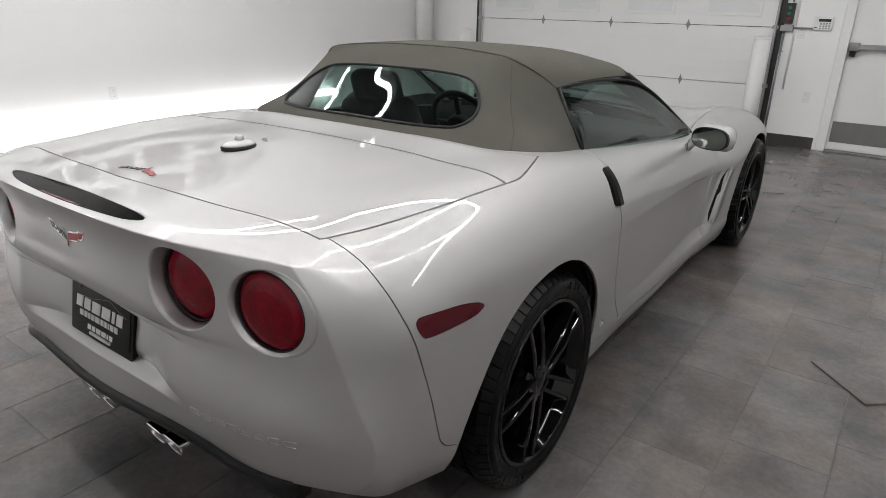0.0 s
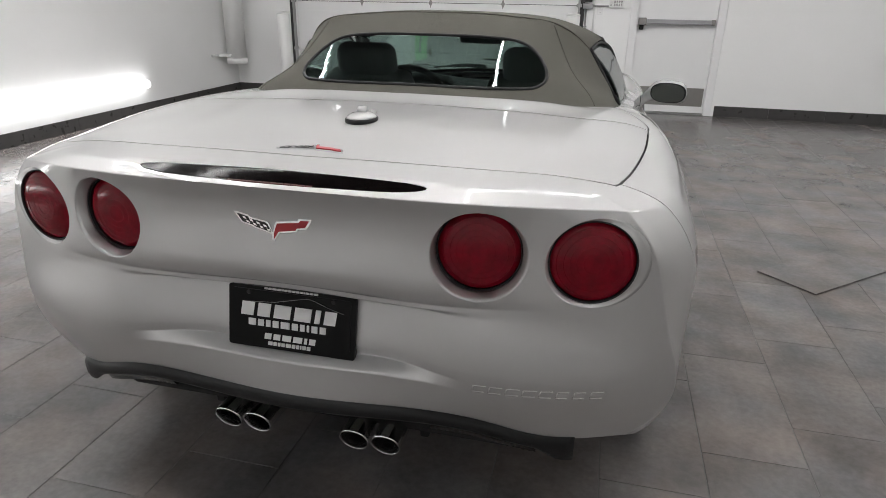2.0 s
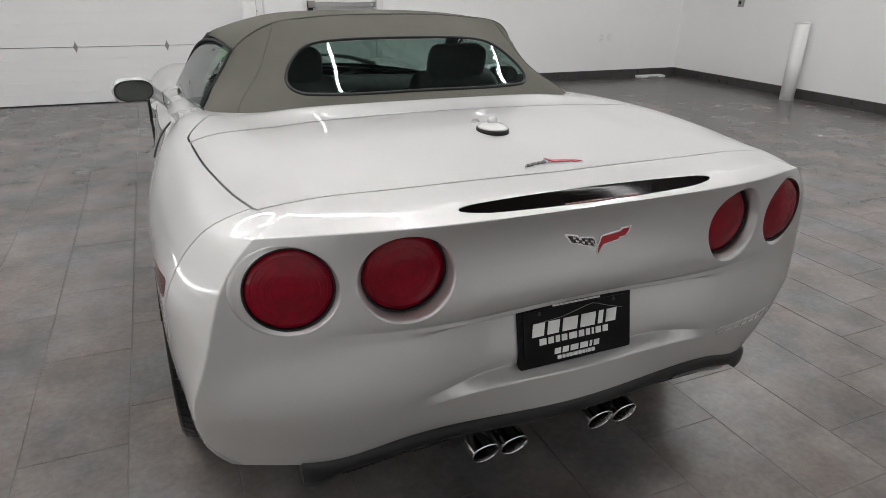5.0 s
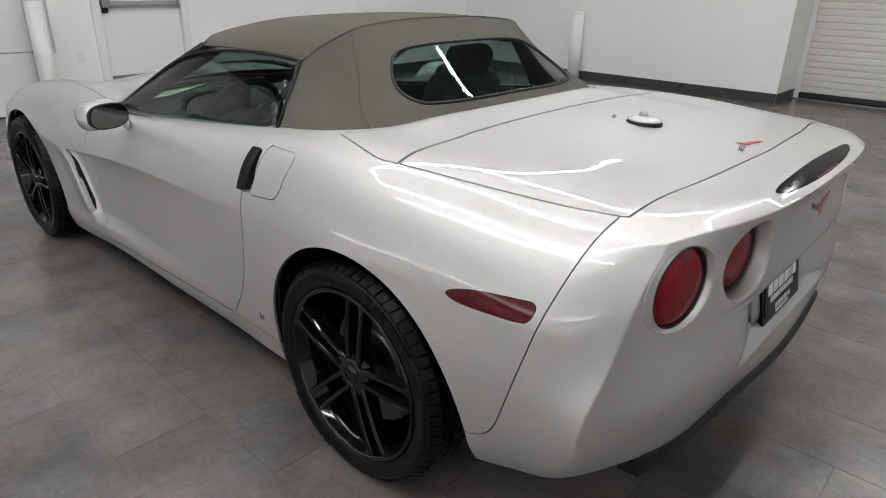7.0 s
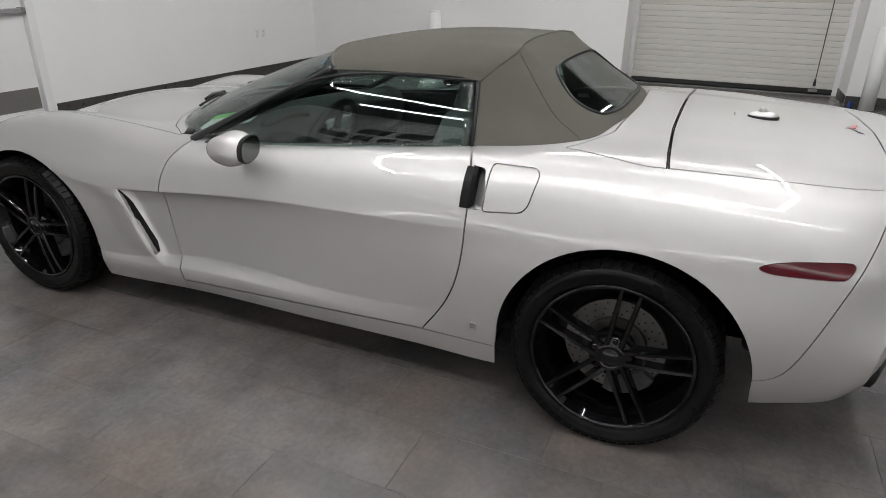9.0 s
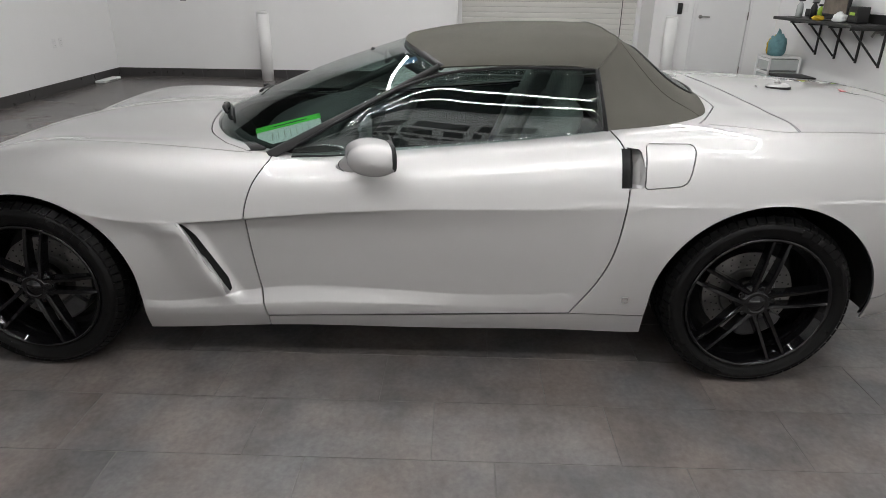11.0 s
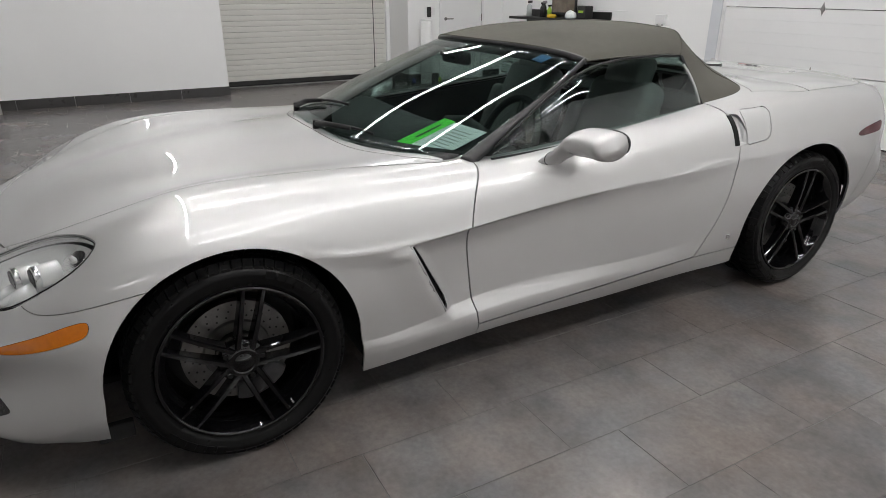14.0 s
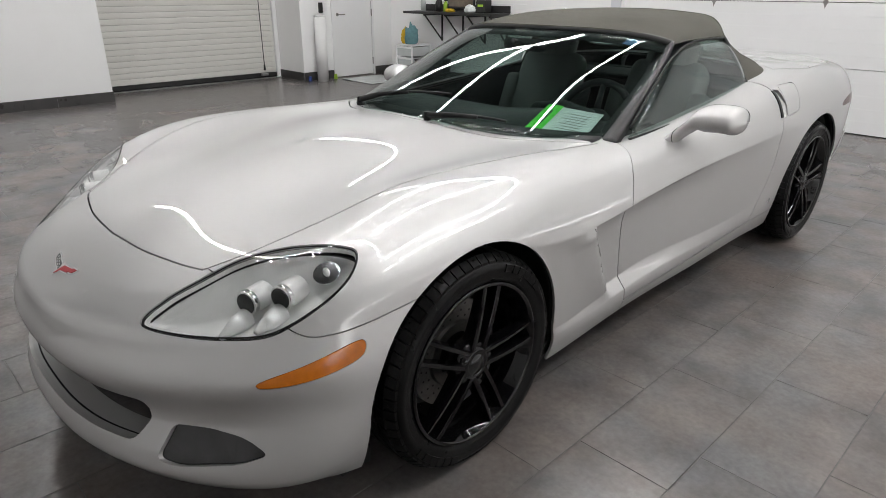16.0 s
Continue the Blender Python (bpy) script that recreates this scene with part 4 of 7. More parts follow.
def make_tread(R, x0, x1):
    """Ribs and shoulder blocks of a tyre."""
    bm = bmesh.new()
    w = x1 - x0
    n = 64
    def block(a0, a1, xa, xb, r0, r1, skew, rr=None):
        rr = r1 if rr is None else rr
        c = []
        for a, x, r in ((a0, xa, r0), (a1, xa, r0), (a1 + skew, xb, r0), (a0 + skew, xb, r0), (a0, xa, r1), (a1, xa, r1), (a1 + skew, xb, rr), (a0 + skew, xb, rr)):
            c.append(bm.verts.new((x, r * math.cos(a), r * math.sin(a))))
        for f in ((0, 1, 2, 3), (7, 6, 5, 4), (0, 4, 5, 1), (1, 5, 6, 2), (2, 6, 7, 3), (3, 7, 4, 0)):
            bm.faces.new([c[i] for i in f])
    step = 2 * math.pi / n
    for k in range(n):
        a = k * step
        for (xa, xb, sk, rr) in ((x1 - w * .27, x1 - .036, .02, R), (x1 - .036, x1 - .0085, .012, R - .0155), (x0 + .012, x0 + w * .27, -.02, R)):
            block(a, a + step * .86, xa, xb, R - .022 if xb < x1 - .02 or rr == R else R - .03, R - (.003 if xa < x0 + .03 else 0), sk, rr)
        for (xa, xb, sk) in ((x0 + w * .31, x0 + w * .48, .05), (x0 + w * .52, x0 + w * .69, .05)):
            block(a, a + step * .90, xa, xb, R - .02, R, sk)
    bmesh.ops.recalc_face_normals(bm, faces=bm.faces)
    return bm


def make_rim(rim, x0, x1):
    prof = [(x1 - .012, rim + .004), (x1 - .006, rim + .001), (x1 - .006, rim - .007), (x1 - .012, rim - .010), (x1 - .030, rim - .021), (x1 - .045, rim - .030),
            (x1 - .10, rim - .045), (x0 + .03, rim - .045), (x0 + .012, rim - .02), (x0 + .012, rim + .002), (x0 + .03, rim - .006), (x1 - .10, rim - .034), (x1 - .03, rim - .006)]
    return bm_revolve(prof, "X", 96, closed=True)


def make_spoke(r0, r1, xa, xb, gap0, gap1, side_sign):
    """One slim spoke of a pair, along +z, thick and chamfered."""
    bm = bmesh.new()
    w0, w1 = .018, .0135
    rings = []
    for t in np.linspace(0, 1, 9):
        r = r0 + (r1 - r0) * t
        x = xa + (xb - xa) * t ** 1.6 + .006 * math.sin(math.pi * t)
        c = side_sign * (gap0 + (gap1 - gap0) * t) / 2
        w = w0 + (w1 - w0) * t
        d = .046 - .014 * t
        o = side_sign * w
        ring = [(x - .0015, c - o / 2 + o * .12, r), (x + .0005, c + o * .30, r), (x - .005, c + o / 2, r), (x - d, c + o / 2 + o * .10, r), (x - d, c - o / 2 - o * .06, r), (x - .005, c - o / 2, r)]
        rings.append([bm.verts.new(p) for p in ring])
    for a, b in zip(rings[:-1], rings[1:]):
        for k in range(6):
            bm.faces.new((a[k], a[(k + 1) % 6], b[(k + 1) % 6], b[k]))
    bm.faces.new(rings[0])
    bm.faces.new(rings[-1][::-1])
    bmesh.ops.recalc_face_normals(bm, faces=bm.faces)
    return bm


def turned(bm, angle):
    bmesh.ops.rotate(bm, verts=bm.verts, cent=(0, 0, 0), matrix=Matrix.Rotation(angle, 3, "X"))
    return bm


def make_wheel(R, rim, x0, x1, hub_x, phase, place, turn, disc_r):
    """A wheel about its own centre, outer side +x; turn: degrees round z."""
    w = new("wheel")
    w.parent = car
    w["label"] = "gloss black ten-spoke alloy wheel with a road tyre"
    w.location = place
    w.rotation_euler = (0, 0, radians(turn))
    part("tyre", make_tyre(R, x0, x1, rim), RUBBER, w, "black road tyre", True)
    part("tread", make_tread(R, x0, x1), RUBBER, w, "cut tread blocks")
    bm = bmesh.new()
    mid = (rim + R) / 2 + .004
    for base in (0.6, 0.6 + math.pi):
        for k, wd in enumerate((.030, .034, .034, .030, .026, .030)):
            a0, a1 = base + k * .112, base + k * .112 + wd / mid * .95
            q = []
            for xx in (x1 - .003, x1 + .0016):
                q.append([bm.verts.new((xx, r * math.cos(a), r * math.sin(a))) for a, r in ((a0, mid - .011), (a1, mid - .011), (a1, mid + .011), (a0, mid + .011))])
            bm.faces.new(q[1])
            for i in range(4):
                bm.faces.new((q[0][i], q[0][(i + 1) % 4], q[1][(i + 1) % 4], q[1][i]))
    bmesh.ops.recalc_face_normals(bm, faces=bm.faces)
    tagged(part("sidewall_lettering", bm, RUBBER, w, "raised lettering bars on the sidewall"), kind="stuff")
    part("rim", make_rim(rim, x0, x1), GLOSS_BLACK, w, "gloss black rim", True)
    for k in range(5):
        a = radians(phase + 72 * k)
        for s in (-1, 1):
            part("spoke", turned(make_spoke(.040, rim - .010, hub_x - .008, x1 - .010, .044, .060, s), a), GLOSS_BLACK, w)
        nut = bm_cyl((hub_x - .045, 0, .058), (hub_x - .012, 0, .058), .0105, .0095, 12, .002)
        part("wheel_nut", turned(nut, a + radians(36) * 0 + 0.0), GLOSS_BLACK, w)
    part("hub", bm_revolve([(hub_x - .06, .001), (hub_x - .06, .074), (hub_x - .028, .074), (hub_x - .018, .066), (hub_x - .012, .05), (hub_x - .007, .046), (hub_x - .006, .036), (hub_x - .008, .034), (hub_x - .008, .029), (hub_x - .005, .027), (hub_x - .004, .001)], "X", 40), GLOSS_BLACK, w, "", True)
    dx = hub_x - .098
    part("brake_disc", bm_revolve([(dx - .026, .075), (dx - .026, disc_r), (dx, disc_r), (dx, .105), (dx + .008, .10), (dx + .008, .07)], "X", 72, closed=True), STEEL, w, "drilled steel brake disc", False)
    bm = bmesh.new()
    for k in range(24):
        for j, rr in enumerate((disc_r - .012, disc_r - .032, disc_r - .05)):
            a = 2 * math.pi * (k + j * .33) / 24
            bm_join(bm, bm_cyl((dx - .004, rr * math.cos(a), rr * math.sin(a)), (dx + .0006, rr * math.cos(a), rr * math.sin(a)), .0035, seg=8))
    tagged(part("drillings", bm, DARK, w, "dark drilled holes in the disc"), kind="stuff")
    bm = bmesh.new()
    a0 = radians(205 if turn else -25)
    sec = [(dx - .050, disc_r - .058), (dx - .055, disc_r - .05), (dx - .055, disc_r + .006), (dx - .048, disc_r + .012),
           (dx + .014, disc_r + .012), (dx + .022, disc_r + .004), (dx + .022, disc_r - .052), (dx + .016, disc_r - .06)]
    rows = []
    for t in np.linspace(-.55, .55, 15):
        k = 1 - .25 * max(0, abs(t) - .38) / .17
        rows.append([bm.verts.new((x * 1.0, -(disc_r - .025 + (r - disc_r + .025) * k) * math.sin(a0 + t), (disc_r - .025 + (r - disc_r + .025) * k) * math.cos(a0 + t))) for x, r in sec])
    for A, B in zip(rows[:-1], rows[1:]):
        for i in range(8):
            bm.faces.new((A[i], A[(i + 1) % 8], B[(i + 1) % 8], B[i]))
    bm.faces.new(rows[0])
    bm.faces.new(rows[-1][::-1])
    bmesh.ops.recalc_face_normals(bm, faces=bm.faces)
    part("brake_caliper", bm, IRON, w, "dark cast brake caliper")
    part("wheel_back", bm_cyl((x0 + .05, 0, 0), (x0 + .06, 0, 0), rim - .04, seg=48), DARK, w)
    return w


for s, turn in ((-1, 180), (1, 0)):
    make_wheel(.337, .258, -.155, .130, .118, 63 if s < 0 else 20, (s * .785, -.004, .322), turn, .165)
    make_wheel(.333, .250, -.13, .123, .114, -13 if s < 0 else 10, (s * .792, 2.674, .318), turn, .168)

# wheel housings, underbody
for s in (-1, 1):
    for cy, cz in ((-.016, .303), (2.67, .298)):
        prof = []
        bm = bmesh.new()
        ring_in, ring_out = [], []
        for a in np.linspace(-.06, math.pi + .06, 40):
            y, z = cy + .413 * math.cos(a), cz + .413 * math.sin(a)
            ring_in.append(bm.verts.new((s * .50, y, z)))
            ring_out.append(bm.verts.new((s * .855, y, z)))
        for i in range(39):
            bm.faces.new((ring_in[i], ring_in[i + 1], ring_out[i + 1], ring_out[i]))
        bm.faces.new(ring_in)
        bmesh.ops.solidify(bm, geom=bm.faces[:], thickness=0.004)
        part("wheel_housing", bm, DARK, car, "dark plastic wheel housing")
part("underbody", bm_box(-.60, -.36, .185, .60, 3.30, .215, .01), DARK, car, "dark underbody pan")
part("underbody_side", bm_box(-.84, .42, .19, .84, 2.27, .214, .008), DARK, car, "dark underbody pan")

# ---- tail lamps, brake lamp, plate, exhaust, valance ----
def surface_y(x, z):
    loc, n = SKIN.drop((x, -1.5, z), (0, 1, 0))
    return loc.y


for x, z, r in TAIL_LAMPS:
    lamp = new("tail_lamp")
    lamp.parent = car
    lamp["label"] = "round dark red tail lamp sunk in a silver well"
    rim_pts = [Vector((a, surface_y(a, b), b)) for a, b in oval(x, z, r, 48)]
    outer = abs(x) > .55
    deep = -.784 if outer else -.808
    cx = x * .985
    seat_ = Matrix.Translation((cx, deep, z)) @ Matrix.Rotation(math.copysign(radians(9 if outer else 5), x), 4, "Z")
    bm = bmesh.new()
    rings = []
    for k in range(5):
        t = k / 4
        ringv = []
        for i, p in enumerate(rim_pts):
            a = 2 * math.pi * i / 48
            q = seat_ @ Vector((.0895 * math.cos(a), -.002, .0895 * math.sin(a)))
            e = 1 - (1 - t) ** 1.5
            c = p.lerp(q, t)
            c.x, c.z = p.x + (q.x - p.x) * e, p.z + (q.z - p.z) * e
            ringv.append(bm.verts.new(c))
        rings.append(ringv)
    for A, B in zip(rings[:-1], rings[1:]):
        for i in range(48):
            bm.faces.new((A[i], A[(i + 1) % 48], B[(i + 1) % 48], B[i]))
    bmesh.ops.recalc_face_normals(bm, faces=bm.faces)
    me_dir = sum(f.normal.dot(Vector((cx, f.calc_center_median().y, z)) - f.calc_center_median()) for f in bm.faces)
    if me_dir < 0:
        bmesh.ops.reverse_faces(bm, faces=bm.faces)
    bmesh.ops.solidify(bm, geom=bm.faces[:], thickness=0.002)
    part("lamp_well", bm, PAINT, lamp, "silver painted well", True)
    prof = [(.03, .0900), (-.002, .0900), (-.003, .0892), (-.003, .0868), (.002, .0860)]
    bm = bm_revolve(prof, "Y", 48)
    bmesh.ops.transform(bm, verts=bm.verts, matrix=seat_)
    part("lamp_ring", bm, TRIM, lamp, "black lamp ring", True)
    prof = [(.006, .0865), (.000, .083), (-.005, .068), (-.008, .046), (-.0095, .025), (-.010, .0005)]
    bm = bm_revolve(prof, "Y", 48)
    bmesh.ops.transform(bm, verts=bm.verts, matrix=seat_)
    part("lens", bm, TAIL_RED, lamp, "dark red lens", True)
    for rr, dd in ((.074, .0033), (.060, .0063), (.047, .0078), (.034, .0089), (.020, .0097)):
        bm = bm_revolve([(-dd + .001, rr - .0018), (-dd - .0009, rr), (-dd + .001, rr + .0018)], "Y", 40)
        bmesh.ops.transform(bm, verts=bm.verts, matrix=seat_)
        part("lens_ring", bm, TAIL_RED, lamp, "", True)
    bm = bm_cyl((0, .03, 0), (0, .034, 0), .091, seg=32)
    bmesh.ops.transform(bm, verts=bm.verts, matrix=seat_)
    part("lamp_back", bm, DARK, lamp)

# high brake lamp in the lip of the tail
SMOKED = material("smoked_lens", (0.003, 0.0022, 0.0022), rough=0.12, spec=0.06, vary=0.1)
DULL_RED = material("dull_red_cells", (0.06, 0.002, 0.004), rough=0.4, vary=0.1)
high = new("high_brake_lamp")
high.parent = car
high["label"] = "slim smoked brake lamp set in the tail lip"
part("lens", SKIN.shade(brake_lens), SMOKED, high, "smoked black lens")
for k in range(12):
    x = -.088 + k * .016
    loc, nrm = SKIN.drop((x, -.866, 2), (0, 0, -1))
    part("light_cell", bm_box(x - .0072, loc.y - .004, loc.z - .006, x + .0072, loc.y + .004, loc.z + .0006, .0005, 1), DULL_RED, high, "dull red light cell")

# plate holder
plate = new("plate_holder")
plate.parent = car
plate["label"] = "black dealer plate with white lettering bars"
tilt = Matrix.Translation((0.001, -.820, .5805)) @ Matrix.Rotation(radians(-11), 4, "X") @ Matrix.Diagonal((1, 1, .885, 1))


def plate_part(name, bm, mat, parent, label=""):
    bmesh.ops.transform(bm, matrix=tilt, verts=bm.verts)
    return part(name, bm, mat, parent, label)


def slab_from(poly, y0, y1):
    bm = bmesh.new()
    A = [bm.verts.new((a, y0, b)) for a, b in poly]
    B = [bm.verts.new((a, y1, b)) for a, b in poly]
    bm.faces.new(A)
    bm.faces.new(B[::-1])
    for i in range(len(A)):
        bm.faces.new((A[i], A[(i + 1) % len(A)], B[(i + 1) % len(A)], B[i]))
    bmesh.ops.recalc_face_normals(bm, faces=bm.faces)
    return bm


PLATE_BLACK = material("plate_black", (0.004, 0.004, 0.004), rough=0.3, vary=0.1, spec=0.16)
plate_part("frame", slab_from(rounded([(-.158, -.083), (.158, -.083), (.158, .083), (-.158, .083)], .008), -.006, .012), PLATE_BLACK, plate, "black plastic frame")
plate_part("plate", slab_from(rounded([(-.146, -.060), (.146, -.060), (.146, .074), (-.146, .074)], .006), -.0085, -.0055), PLATE_BLACK, plate, "plain black plate")


def letter_bars(widths, x0, x1, z0, z1, slant=0.0, y=-.0105):
    """A row of plain upright bars that stands for a line of lettering."""
    bm = bmesh.new()
    total = sum(widths) + .32 * (len(widths) - 1)
    u = (x1 - x0) / total
    x = x0
    for w in widths:
        a, b = x, x + w * u
        d = slant * (z1 - z0)
        poly = [(a, z0), (b, z0), (b + d, z1), (a + d, z1)]
        bm_join(bm, slab_from(poly, y, y + .004))
        x = b + .32 * u
    return bm


plate_part("lettering", letter_bars((1, 1, 1.3, 1.3, .4, .9), -.125, .110, .004, .040, .12), WHITE_INK, plate, "white lettering bars")
plate_part("lettering", letter_bars((1, .8, .6, .8, 1.2, .8, .6, .3, .8, .8), -.105, .088, -.022, -.004, .0), WHITE_INK, plate, "white lettering bars")
plate_part("lettering", letter_bars((1, 1, 1.3, 1.3, .4, .9), -.065, .062, -.056, -.040, .12, -.0095), WHITE_INK, plate, "white lettering bars")
plate_part("lettering", letter_bars((1, .8, .6, .8, 1.2, .8, .6, .3, .8, .8), -.055, .050, -.072, -.0625, .0, -.0095), WHITE_INK, plate, "white lettering bars")
plate_part("lettering", letter_bars((1, 1, 1.3, 1.3, .4, .9, 1, 1, .9, 1, .3, 1, 1, 1.2), -.066, .066, .078, .0825, .0, -.0095), WHITE_INK, plate, "small white lettering bars")
plate_part("hill_line", bm_tube([(-.115, -.0095, .040), (-.04, -.0095, .046), (.03, -.0095, .064), (.045, -.0095, .066), (.06, -.0095, .062), (.095, -.0095, .048), (.13, -.0095, .038)], .0007, 6), GREY_INK, plate, "thin grey hill outline")
for sx in (-.105, .105):
    plate_part("screw", bm_cyl((sx, -.0055, .066), (sx, -.0115, .066), .006, .005, 12, .001), BLACK_METAL, plate)

# valance and exhaust
def foot_point(x):
    """The lower edge of the tail at x."""
    row = BODY_ROWS[0]
    sel = row[row[:, 1] < -0.3]
    o = np.argsort(sel[:, 0])
    return np.interp(x, sel[o, 0], sel[o, 1]), np.interp(x, sel[o, 0], sel[o, 2])


bm = bmesh.new()
rings = []
for x in np.linspace(-.66, .66, 67):
    y, z = foot_point(abs(x))
    k = max(0, (abs(x) - .575) / .085)
    drop_ = .032 + .028 * min(1, k * 1.6)
    ringp = [(y + .012, z + .012), (y - .006, z + .003), (y - .012, z - .008), (y - .010, z - drop_ * .7), (y - .002, z - drop_), (y + .10 * (1 - .5 * k), z - drop_ - .004), (y + .12 * (1 - .5 * k), z + .01)]
    rings.append([bm.verts.new((x, a, b)) for a, b in ringp])
for A, B in zip(rings[:-1], rings[1:]):
    for i in range(7):
        bm.faces.new((A[i], A[(i + 1) % 7], B[(i + 1) % 7], B[i]))
bm.faces.new(rings[0])
bm.faces.new(rings[-1][::-1])
bmesh.ops.recalc_face_normals(bm, faces=bm.faces)
valance = part("valance", bm, TRIM, car, "black plastic valance under the tail", True)
LAMP_GREY = material("reverse_lens", (0.012, 0.012, 0.012), rough=0.15, coat=1.0, vary=0.2, scale=40)
for s in (-1, 1):
    bm = bmesh.new()
    rows = []
    for i, x in enumerate(np.linspace(.335, .575, 35)):
        y, z = foot_point(x)
        o = .0025 * (i % 2)
        rows.append([bm.verts.new((s * x, a, b)) for a, b in ((y + .010 + o, z - .040), (y + .022 + o, z - .062), (y + .05, z - .064), (y + .04, z - .034))])
    for A, B in zip(rows[:-1], rows[1:]):
        for i in range(4):
            bm.faces.new((A[i], A[(i + 1) % 4], B[(i + 1) % 4], B[i]))
    bm.faces.new(rows[0])
    bm.faces.new(rows[-1][::-1])
    bmesh.ops.recalc_face_normals(bm, faces=bm.faces)
    part("reverse_lamp", bm, LAMP_GREY, car, "clear ribbed reversing lamp")
    part("bumper_prop", bm_box(s * .29 - .012, -.72, .235, s * .29 + .012, -.62, .36, .006), DARK, car)
part("rear_chassis", bm_box(-.56, -.74, .26, .56, -.40, .33, .02), DARK, car, "dark chassis parts")
for x in (-.214, -.132, .132, .214):
    ex = new("exhaust_pipe")
    ex.parent = car
    ex["label"] = "polished steel exhaust tip"
    out_, inn = .0375, .0345
    bm = bmesh.new()
    rings = []
    for (r, yy, sl) in ((inn - .006, -.68, 0), (inn, -.772, -.010), (inn + .0005, -.801, -.014), (out_ - .0008, -.8035, -.014), (out_, -.797, -.014), (out_, -.63, 0), (.028, -.54, 0)):
        rings.append([bm.verts.new((x + r * math.cos(a), yy + sl * math.sin(a), .258 + r * math.sin(a))) for a in np.linspace(0, 2 * math.pi, 40, endpoint=False)])
    for A, B in zip(rings[:-1], rings[1:]):
        for i in range(40):
            bm.faces.new((A[i], A[(i + 1) % 40], B[(i + 1) % 40], B[i]))
    bmesh.ops.recalc_face_normals(bm, faces=bm.faces)
    part("pipe", bm, CHROME, ex, "", True)
    # an added dark disc closes the pipe a little way in
    part("bore", bm_cyl((x, -.69, .258), (x, -.68, .258), inn - .004, seg=32), DARK, ex, "dark disc closing the bore")

# ---- head lamps ----
def lamp_unit(s):
    lamp = new("head_lamp")
    lamp.parent = car
    lamp["label"] = "clear-covered head lamp with two projector lenses"
    lens = lamp_lens if s < 0 else lamp_lens_r
    part("lens_cover", SKIN.shade(lens), CLEAR, lamp, "clear plastic cover")
    poly = LAMP if s < 0 else LAMP_R
    # bowl under the cover
    P = grown(poly, .001)
    c = P.mean(axis=0)
    bm = bmesh.new()
    rings = []
    for sc, dep in ((1.0, .010), (.97, .030), (.86, .050), (.62, .066), (.3, .074)):
        ringv = []
        for p in P:
            q = c + (p - c) * sc
            loc, n = SKIN.drop((q[0], q[1], 2.0), (0, 0, -1))
            ringv.append(bm.verts.new(loc - n * dep))
        rings.append(ringv)
    m = len(P)
    for A, B in zip(rings[:-1], rings[1:]):
        for i in range(m):
            bm.faces.new((A[i], A[(i + 1) % m], B[(i + 1) % m], B[i]))
    bm.faces.new(rings[-1])
    bmesh.ops.recalc_face_normals(bm, faces=bm.faces)
    if sum(f.normal.z for f in bm.faces) < 0:
        bmesh.ops.reverse_faces(bm, faces=bm.faces)
    part("bowl", bm, BUCKET, lamp, "bright silver reflector bowl", True)
    edge = []
    for p in grown(poly, .001):
        loc, n = SKIN.drop((p[0], p[1], 2.0), (0, 0, -1))
        edge.append(loc - n * .003)
    part("lamp_seal", bm_tube(edge, .0021, 8, closed=True), TRIM, lamp, "black rubber seal", True)
    way = Vector((s * .30, .94, -.02)).normalized()
    for (x, y, r) in ((.628, 3.205, .030), (.700, 3.150, .030)):
        loc, n = SKIN.drop((s * x, y, 2.0), (0, 0, -1))
        p = loc - Vector((0, 0, .047))
        tube = bm_cyl(p - way * .05, p + way * .020, r * 1.12, r * 1.05, 32, .003)
        proj = part("projector", tube, BUCKET, lamp, "bright projector barrel", True)
        part("projector_lens", bm_cyl(p + way * .0195, p + way * .0235, r * .92, r * .88, 28, .001), BLACK_METAL, lamp, "dark round projector lens", True)
        part("projector_ring", bm_cyl(p + way * .004, p + way * .0195, r * 1.10, r * 1.08, 32, .002), CHROME, lamp, "chrome ring", True)
        # fairing that runs forward from the barrel
        bm = bm_tube([tuple(p + way * .022 - Vector((0, 0, r * 1.25))), tuple(p + way * .055 - Vector((0, 0, r * 1.35))), tuple(p + way * .11 - Vector((0, 0, r * 1.6)))], [r * .85, r * .75, r * .25], 20)
        part("fairing", bm, BUCKET, lamp, "", True)
    loc, n = SKIN.drop((s * .755, 3.075, 2.0), (0, 0, -1))
    p = loc - n * .045
    part("indicator_bowl", bm_cyl(p - n * .004, p + n * .012, .030, .036, 28, .003), CHROME, lamp, "faceted indicator bowl", True)
    part("bulb", bm_cyl(p + n * .006, p + n * .026, .010, .006, 16, .003), WHITE_INK, lamp, "small bulb", True)
    return lamp


for s in (-1, 1):
    lamp_unit(s)

# ---- nose: mouth, fog lamps, air dam ----
FOG_GREY = material("smoked_grey_lens", (0.028, 0.028, 0.029), rough=0.12, spec=0.5, vary=0.25, scale=14)
part("mouth_back", bm_box(-.52, 3.34, .20, .52, 3.37, .40, .01), DARK, car, "dark mouth of the nose")
for zz, dep in ((.376, .085), (.252, .085)):
    grid = []
    for x in np.linspace(-.50, .50, 40):
        y = SKIN.drop((x, 4.2, zz), (0, -1, 0))[0].y
        grid.append([(x, y - .006, zz), (x, y - dep, zz + (.004 if zz > .3 else .012))])
    me = thicken(outward(sheet(np.array(grid)), (0, 0, -1 if zz > .3 else 1)), 0.004)
    part("mouth_lip", me, PAINT, car, "silver inner face of the mouth")
